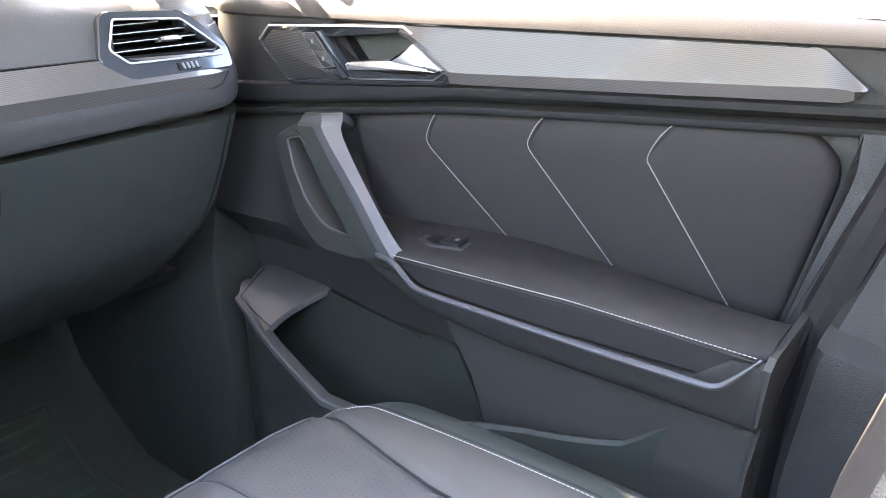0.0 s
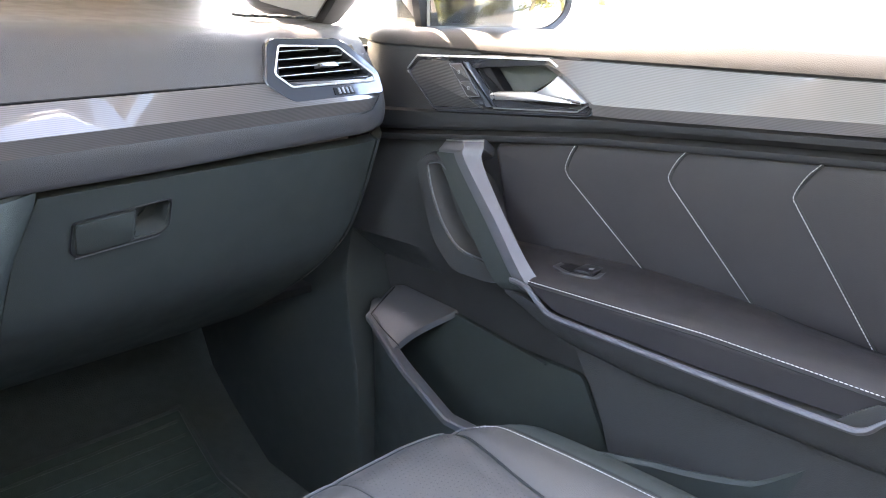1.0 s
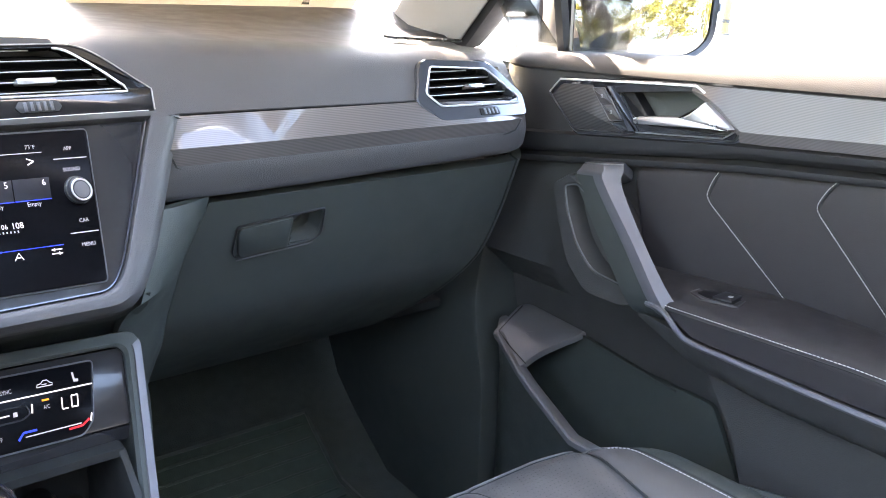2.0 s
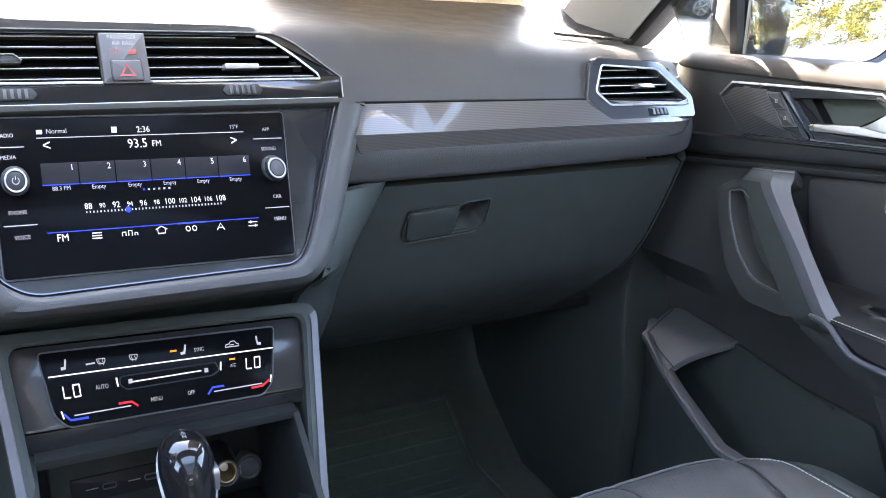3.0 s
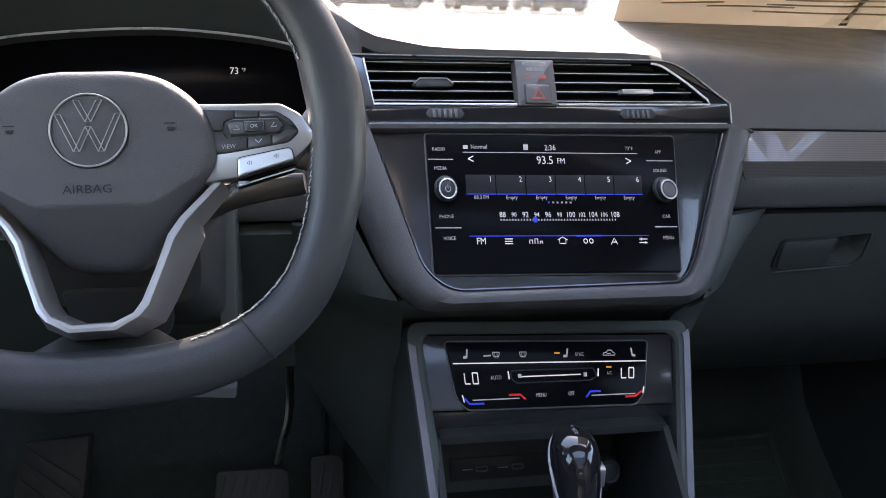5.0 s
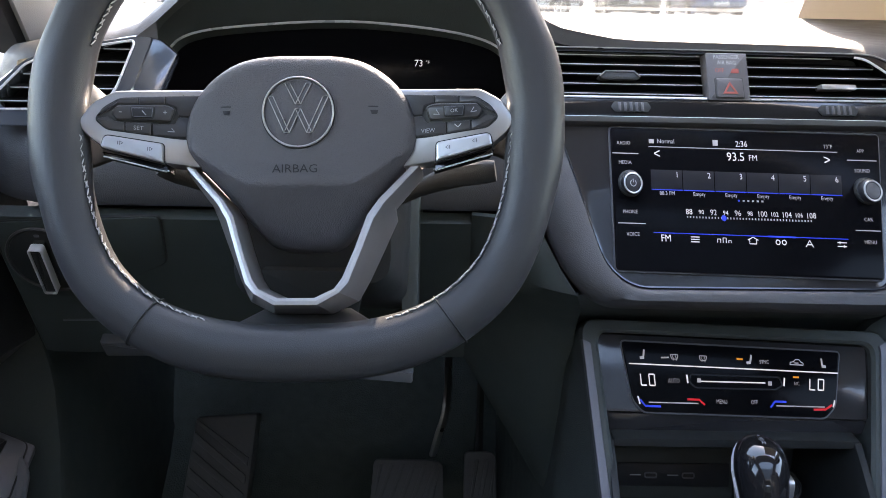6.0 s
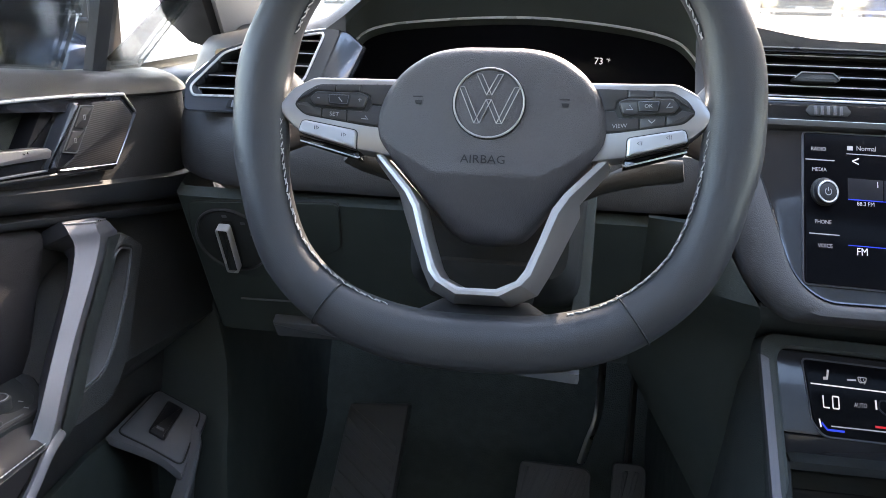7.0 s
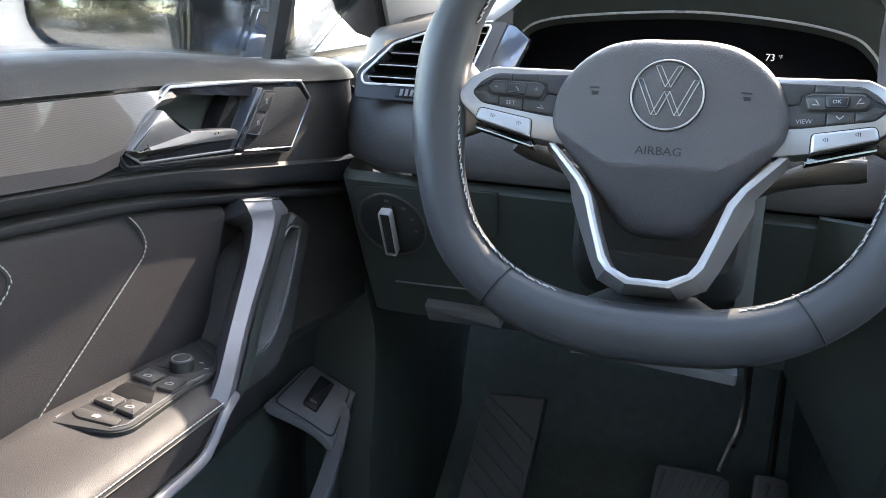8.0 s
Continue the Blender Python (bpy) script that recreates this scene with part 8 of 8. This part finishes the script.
for vtx in edge:
    q = vtx.co
    low_.append(bm.verts.new((SX + (q.x - SX) * 0.99, q.y - 0.006 * (q.y > 0.4), 0.60)))
for i in range(len(edge) - 1):
    bm.faces.new((edge[i], edge[i + 1], low_[i + 1], low_[i]))
part("cushion", bm, SEAT, seat, "smooth grey-black leatherette cushion", 60)
def over(u, v, h=0.0012):
    return cush(u, v) + Vector((0, 0, h))
for s in (-1, 1):
    part("bolster_seam", tube(bmesh.new(), [over(s * useam(v), v, 0.0010) for v in spread(0.1, 0.955, 40)], 0.0015, 5), BLACK, seat)
    stitches("edge_stitching", [over(s * 0.765, v, 0.0008) for v in spread(0.25, 0.90, 40)] + [over(s * (0.765 - 0.6 * (v - 0.90)), v) for v in spread(0.905, 0.95, 6)], seat, 0.0046, 0.0036, 0.0007)
    part("edge_seam", tube(bmesh.new(), [over(s * 0.785, v, 0.0004) for v in spread(0.2, 0.93, 40)], 0.0012, 5), BLACK, seat)
    bm = bmesh.new()
    rings(bm, [[over(s * u, v, 0.0010) + Vector((s * 0.0012 * (u > 0.9), 0, 0)) for u in (0.790, 0.805, 0.82, 0.84, 0.86, 0.88, 0.90, 0.92, 0.94, 0.96, 0.98, 0.995)] for v in spread(0.15, 0.955, 50)], closed=False)
    part("side_welt", bm, DARK, seat, "dark side strip of the cushion", 60)
    part("panel_seam", tube(bmesh.new(), [over(s * 0.087, v, 0.0003) for v in spread(0.1, 0.955, 30)], 0.0007, 5), BLACK, seat)
    stitches("panel_stitching", [over(s * 0.099, v, 0.0006) for v in spread(0.1, 0.955, 30)], seat, 0.0060, 0.0040, 0.00045, GREYP)
    # fine holes in the centre panel, staggered row by row
    bm = bmesh.new()
    for i in range(64):
        v = 0.30 + 0.01 * i
        for j in range(24):
            u = 0.125 + (j + 0.5 * (i % 2)) * 0.0225
            if u < useam(v) - 0.045 and v < 0.925 and not 0.27 < (u - 0.08 * math.sin(v * 20)) % 0.3 < 0.30:
                q = over(s * u, v, 0.0002)
                bm.faces.new([bm.verts.new(q + Vector((0.00062 * math.cos(a), 0.00062 * math.sin(a), 0))) for a in (0.0, 1.05, 2.09, 3.14, 4.19, 5.24)])
    tagged(part("perforation", bm, BLACK, seat), kind="stuff")
# piping over the front edge, its pale tone a soft highlight; dark seam behind it
part("front_piping", tube(bmesh.new(), [over(u, 0.962 - 0.05 * smooth(abs(u), 0.7, 0.84), 0.0010) for u in spread(-0.77, 0.77, 60)], 0.0017, 6), PIPING, seat, "front piping with a soft highlight in its pale tone")
part("front_seam", tube(bmesh.new(), [over(u, 0.953 - 0.05 * smooth(abs(u), 0.7, 0.84), 0.0003) for u in spread(-0.84, 0.84, 60)], 0.0011, 5), BLACK, seat)
part("front_skirt", slab(bmesh.new(), rp([(-0.24, 0.42), (0.24, 0.42), (0.25, 0.66), (-0.25, 0.66)], 0.02), lambda u, v, w: (SX + u, 0.50 + w, v), 0.02, -0.3, 0.008), DARK, seat, "dark plastic seat base")

# backrest with side wings
bm = bmesh.new()
loops = []
for z, w, y in ((0.70, 0.235, 0.03), (0.80, 0.248, 0.025), (0.90, 0.258, 0.012), (1.00, 0.262, -0.010), (1.12, 0.258, -0.035), (1.24, 0.240, -0.060), (1.34, 0.205, -0.080), (1.37, 0.18, -0.088)):
    sec = []
    for a, dy in ((-1.0, -0.02), (-0.97, 0.045), (-0.90, 0.075), (-0.80, 0.070), (-0.62, 0.030), (-0.3, 0.022), (0, 0.020), (0.3, 0.022), (0.62, 0.030), (0.80, 0.070), (0.90, 0.075), (0.97, 0.045), (1.0, -0.02), (0.9, -0.10), (0, -0.12), (-0.9, -0.10)):
        sec.append((SX + w * a, y + dy, z))
    loops.append(sec)
rings(bm, loops, cap0=True, cap1=True)
part("backrest", bm, SEAT, seat, "grey-black leatherette backrest with side wings", 60)
part("wing_piping", tube(bmesh.new(), [(SX + w * 0.95, y + 0.060, z) for z, w, y in ((0.72, 0.236, 0.030), (0.80, 0.248, 0.025), (0.90, 0.258, 0.012), (1.00, 0.262, -0.010), (1.12, 0.258, -0.035))], 0.0022, 6), BLACK, seat)

# ---------------------------------------------------------------- paper sheet on the windscreen
bm = bmesh.new()
# the unseen upper part is added to keep the sun off the passenger seat
sheet(bm, lambda u, v, w: ws(0.645 - (0.645 - 0.285 + 0.16 * v) * (1 - u), v, 0.004 + w + 0.0015 * math.sin(u * 9 + v * 9)), spread(0, 1, 16), spread(0.006, 0.95, 18), 0.0006)
paper = tagged(link("window_sheet", bm, PAPER), "tan paper sheet with faint print stuck inside the windscreen", "paper sheet")
for u0, u1, t in ((0.40, 0.52, 0.095), (0.47, 0.64, 0.075), (0.48, 0.63, 0.105), (0.50, 0.64, 0.125), (0.33, 0.42, 0.11), (0.42, 0.60, 0.16), (0.34, 0.50, 0.20), (0.36, 0.62, 0.25)):
    bm = bmesh.new()
    sheet(bm, lambda u, v, w: ws(u, v, 0.0052 + w + 0.0015 * math.sin(u * 23 + v * 9)), spread(u0, u1, 6), [t, t + 0.006], 0.0003)
    part("printed_line", bm, INK, paper, "brown printed line")

# ---------------------------------------------------------------- outside
CONCRETE = mat("pale_concrete_lot", (0.42, 0.40, 0.37), 0.85, 0, 0, vary=0.12, vscale=0.5)
TYRE = mat("tyre_rubber", (0.016, 0.016, 0.017), 0.8)
ALLOY = mat("alloy_wheel", (0.45, 0.45, 0.46), 0.35, 0.8)
CARGLASS = mat("dark_car_glass", (0.012, 0.014, 0.016), 0.06, coat=0.3)
LAMPC = mat("lamp_lens", (0.55, 0.56, 0.58), 0.12, 0.2)
YELLOW = mat("yellow_painted_steel", (0.65, 0.42, 0.03), 0.5, vary=0.12)
BARK = mat("grey_bark", (0.12, 0.095, 0.07), 0.9, 0, 0.8, 60, 0.3, 12)
GZ = 0.08
bm = bmesh.new()
grid(bm, lambda u, v: (u, v, GZ), [-900, -200, -60, -20, 0, 20, 60, 200, 900], [-900, -200, -60, -20, 0, 20, 60, 200, 900])
structure("ground", bm, CONCRETE, "pale sunlit concrete car park", "car park ground")
PAINTLINE = mat("white_road_paint", (0.72, 0.72, 0.70), 0.7, vary=0.12, vscale=3)


def paint(name, colour):
    return mat(name, colour, 0.28, 0.25, 0, coat=0.8, vary=0.03, rvary=0.03)


def parked_car(label, colour, x, y, turn, length=4.6, height=1.62):
    c = thing("parked_car", label, "car", (x, y, GZ), "cars across the car park")
    m = Matrix.Translation((x, y, GZ)) @ Matrix.Rotation(radians(turn), 4, "Z")
    P = lambda a, b, z: m @ Vector((a, b, z))
    L, W = length / 2, 0.92
    bm = bmesh.new()
    secs = []
    for t, w, lo, hi in ((-L, 0.72, 0.45, 0.80), (-L + 0.08, 0.86, 0.30, 0.98), (-L + 0.5, W, 0.24, 1.02), (-0.8, W, 0.22, 1.02), (0.8, W, 0.22, 1.00), (L - 0.9, W, 0.24, 0.98), (L - 0.2, 0.84, 0.28, 0.86), (L, 0.70, 0.42, 0.70)):
        secs.append([P(t, -w * 0.92, lo), P(t, -w, lo + 0.12), P(t, -w, hi - 0.22), P(t, -w * 0.94, hi), P(t, 0, hi + 0.03), P(t, w * 0.94, hi), P(t, w, hi - 0.22), P(t, w, lo + 0.12), P(t, w * 0.92, lo), P(t, 0, lo - 0.02)])
    rings(bm, secs, cap0=True, cap1=True)
    part("body", bm, colour, c, "", 35)
    bm = bmesh.new()
    secs = []
    for t, w, z in ((-L + 0.25, 0.80, 0.98), (-L + 0.55, 0.72, height - 0.10), (-0.9, 0.70, height), (0.3, 0.69, height - 0.02), (0.75, 0.70, height - 0.14), (L - 1.15, 0.80, 0.98)):
        secs.append([P(t, -0.84, 0.97), P(t, -w, max(z, 0.99)), P(t, w, max(z, 0.99)), P(t, 0.84, 0.97)])
    rings(bm, secs, closed=False)
    part("roof", bm, colour, c, "", 35)
    for sd in (-1, 1):
        for a0, a1, b0, b1 in ((-1.75, -0.95, -1.55, -1.0), (-0.88, 0.05, -0.9, 0.02), (0.12, 0.95, 0.10, 0.45)):
            bm = bmesh.new()
            rings(bm, [[P(a0, sd * 0.852, 1.03), P(a1, sd * 0.852, 1.03), P(b1, sd * 0.735, height - 0.14), P(b0, sd * 0.735, height - 0.14)], [P(a0, sd * 0.832, 1.03), P(a1, sd * 0.832, 1.03), P(b1, sd * 0.715, height - 0.14), P(b0, sd * 0.715, height - 0.14)]], cap0=True, cap1=True)
            part("window", bm, CARGLASS, c, "dark side glass")
        part("sill", slab(bmesh.new(), rp([(-L + 0.7, 0.20), (L - 0.8, 0.20), (L - 0.8, 0.34), (-L + 0.7, 0.34)], 0.03), lambda u, v, w: P(u, sd * (0.915 + w), v), 0.012, -0.05, 0.006), BLACK, c)
        part("lamp", slab(bmesh.new(), rp([(-0.80, 0.72), (-0.45, 0.74), (-0.48, 0.86), (-0.80, 0.88)], 0.04), lambda u, v, w: P(L - 0.12 + w, sd * u, v), 0.08, -0.2, 0.02), LAMPC, c, "clear head lamp")
        for a in (-L + 0.85, L - 0.90):
            cen = lambda r, w: [P(a + r * math.cos(q), sd * (0.80 + w), 0.345 + r * math.sin(q)) for q in spread(0, 2 * math.pi, 28)[:-1]]
            bm = bmesh.new()
            rings(bm, [cen(0.40, 0.128), cen(0.40, 0.09)], cap0=True, cap1=True)
            part("wheel_arch", bm, BLACK, c)
            bm = bmesh.new()
            rings(bm, [cen(0.21, -0.10), cen(0.325, -0.10), cen(0.345, -0.06), cen(0.345, 0.115), cen(0.33, 0.145), cen(0.24, 0.145), cen(0.235, 0.13)], cap0=True)
            wl = part("wheel", bm, TYRE, c, "black tyre")
            bm = bmesh.new()
            rings(bm, [cen(0.235, 0.135), cen(0.215, 0.140), cen(0.20, 0.10), cen(0.06, 0.09)])
            for k in range(5):
                q = 2 * math.pi * k / 5
                d0 = lambda r, o: P(a + r * math.cos(q + o), sd * 0.935, 0.345 + r * math.sin(q + o))
                d1 = lambda r, o: P(a + r * math.cos(q + o), sd * 0.915, 0.345 + r * math.sin(q + o))
                rings(bm, [[d1(0.03, -0.5), d1(0.215, -0.16), d1(0.215, 0.16), d1(0.03, 0.5)], [d0(0.03, -0.5), d0(0.215, -0.14), d0(0.215, 0.14), d0(0.03, 0.5)]], cap0=True, cap1=True)
            part("rim", bm, ALLOY, wl, "alloy rim", 30)
    for e in (-1, 1):
        part("bumper", slab(bmesh.new(), rp([(-0.80, 0.28), (0.80, 0.28), (0.82, 0.52), (-0.82, 0.52)], 0.05), lambda u, v, w: P(e * (L - 0.02 + w), u, v), 0.03, -0.25, 0.02), BLACK, c, "dark bumper")
        part("plate_bar", slab(bmesh.new(), rp([(-0.26, 0.56), (0.26, 0.56), (0.26, 0.67), (-0.26, 0.67)], 0.01), lambda u, v, w: P(e * (L + w), u, v), 0.035, -0.1, 0.004), PAINTLINE, c, "blank pale number plate")
    return c


WHITEP, SILVERP, BLUEP, GREYC, BLACKP = paint("white_car_paint", (0.72, 0.72, 0.72)), paint("silver_car_paint", (0.42, 0.44, 0.45)), paint("blue_car_paint", (0.04, 0.10, 0.24)), paint("dark_grey_car_paint", (0.06, 0.065, 0.07)), paint("black_car_paint", (0.02, 0.02, 0.022))
parked_car("white parked estate car on the far side of the lot", WHITEP, -4.5, 33, 90 + 84)
parked_car("white parked car on the far side of the lot", WHITEP, -1.2, 33, 88)
parked_car("silver parked car on the far side of the lot", SILVERP, 2.6, 32, 8)
parked_car("dark grey parked car on the far side of the lot", GREYC, 6.6, 32, 86)
parked_car("blue parked car on the far side of the lot", BLUEP, 9.4, 32, 88)
parked_car("dark grey parked SUV beside the lot", GREYC, 19.5, 22, 150, 4.7, 1.72)
parked_car("black parked car beside the lot", BLACKP, -21.0, 17, 25)
parked_car("grey parked SUV on the far side of the lot", GREYC, -9.0, 33, 92, 4.7, 1.72)
bol = thing("bollard", "yellow painted steel bollard with a black band", "bollard", (20.2, 13.65, GZ))
for nm, r0, z0, z1, mt in (("post", 0.11, 0.0, 1.05, YELLOW), ("band", 0.114, 0.30, 0.42, RUBBER), ("foot", 0.17, 0.0, 0.03, RUBBER)):
    part(nm, slab(bmesh.new(), [(r0 * math.cos(q), r0 * math.sin(q)) for q in spread(0, 2 * math.pi, 24)[:-1]], lambda u, v, w: (20.2 + u, 13.65 + v, GZ + w), z1, z0, 0.02), mt, bol)


# trees and shrubs behind the car, seen in the door mirrors
def leaf_mat(name, a, b):
    m = mat(name, a, 0.55, vary=0.0)
    nt = m.node_tree
    g = nt.nodes.new("ShaderNodeNewGeometry")
    mx = nt.nodes.new("ShaderNodeMix")
    mx.data_type = "RGBA"
    mx.inputs[6].default_value, mx.inputs[7].default_value = (*a, 1), (*b, 1)
    nt.links.new(g.outputs["Random Per Island"], mx.inputs[0])
    nt.links.new(mx.outputs[2], nt.nodes["Principled BSDF"].inputs["Base Color"])
    return m


AUTUMN = leaf_mat("yellow_green_leaves", (0.08, 0.10, 0.02), (0.24, 0.19, 0.03))
GREEN = leaf_mat("grey_green_leaves", (0.035, 0.055, 0.025), (0.09, 0.10, 0.045))


def tree(name, label, leaf, seed, x, y, h, spreadr, low):
    rnd = random.Random(seed)
    t = thing(name, label, "tree", (x, y, GZ), "trees behind the car")
    bm = bmesh.new()
    top = Vector((x + rnd.uniform(-0.3, 0.3), y, GZ + h * 0.8))
    trunk = curve_pts([(x, y, GZ - 0.05), (x + 0.06, y, GZ + h * 0.3), top], 6)
    tube(bm, trunk, [0.15 - 0.11 * i / (len(trunk) - 1) for i in range(len(trunk))], 8)
    tips = []
    for k in range(9):
        b = trunk[3 + (k % (len(trunk) - 4))]
        q, r = k * 2.4, spreadr * rnd.uniform(0.55, 0.9)
        e = b + Vector((r * math.cos(q), r * math.sin(q), h * rnd.uniform(0.08, 0.25)))
        pth = curve_pts([b, b.lerp(e, 0.5) + Vector((0, 0, 0.15)), e], 4)
        tube(bm, pth, [0.05 - 0.04 * i / (len(pth) - 1) for i in range(len(pth))], 5)
        tips += [e, b.lerp(e, 0.6)]
    part("trunk", bm, BARK, t, "grey trunk with limbs")
    verts, faces = [], []
    cl = [p + Vector((rnd.gauss(0, 0.25), rnd.gauss(0, 0.25), rnd.gauss(0, 0.25))) for p in tips] + [Vector((x + rnd.gauss(0, spreadr * 0.55), y + rnd.gauss(0, spreadr * 0.5), GZ + rnd.uniform(low, h))) for _ in range(60)]
    for c0 in cl:
        rr = rnd.uniform(0.35, 0.75)
        for _ in range(90):
            d = Vector((rnd.gauss(0, 1), rnd.gauss(0, 1), rnd.gauss(0, 1))).normalized() * rr * rnd.random() ** 0.4
            p = c0 + d
            if p.z < GZ + 0.05:
                continue
            a = Vector((rnd.gauss(0, 1), rnd.gauss(0, 1), rnd.gauss(0, 0.6))).normalized()
            b = a.cross(Vector((rnd.gauss(0, 1), rnd.gauss(0, 1), rnd.gauss(0, 1)))).normalized()
            s0 = rnd.uniform(0.06, 0.13)
            i0 = len(verts)
            verts += [p - a * s0, p + b * s0 * 0.5, p + a * s0, p - b * s0 * 0.5]
            faces.append((i0, i0 + 1, i0 + 2, i0 + 3))
    me = bpy.data.meshes.new("crown")
    me.from_pydata([tuple(v) for v in verts], [], faces)
    me.materials.append(leaf)
    ob = new("crown", me)
    attach(ob, t)
    return t


for k, (x, y, h, r, lo) in enumerate(((4.2, -8.5, 5.5, 1.9, 0.1), (7.0, -8.0, 5.0, 2.0, 0.1), (10.5, -9.0, 6.0, 2.0, 0.1), (1.8, -9.0, 6.0, 1.9, 0.1), (14.0, -6.5, 5.0, 2.0, 0.2))):
    tree("autumn_tree", "yellow-green leafy tree with a slim grey trunk", AUTUMN, 20 + k, x, y, h, r, lo)
for k, (x, y, h, r, lo) in enumerate(((-2.4, -9.0, 5.5, 1.8, 0.1), (-5.0, -8.0, 5.0, 2.0, 0.1), (-8.5, -9.0, 6.0, 2.0, 0.2), (-11.5, -7.0, 5.5, 2.0, 0.2))):
    tree("green_tree", "grey-green leafy tree with a slim trunk", GREEN, 40 + k, x, y, h, r, lo)
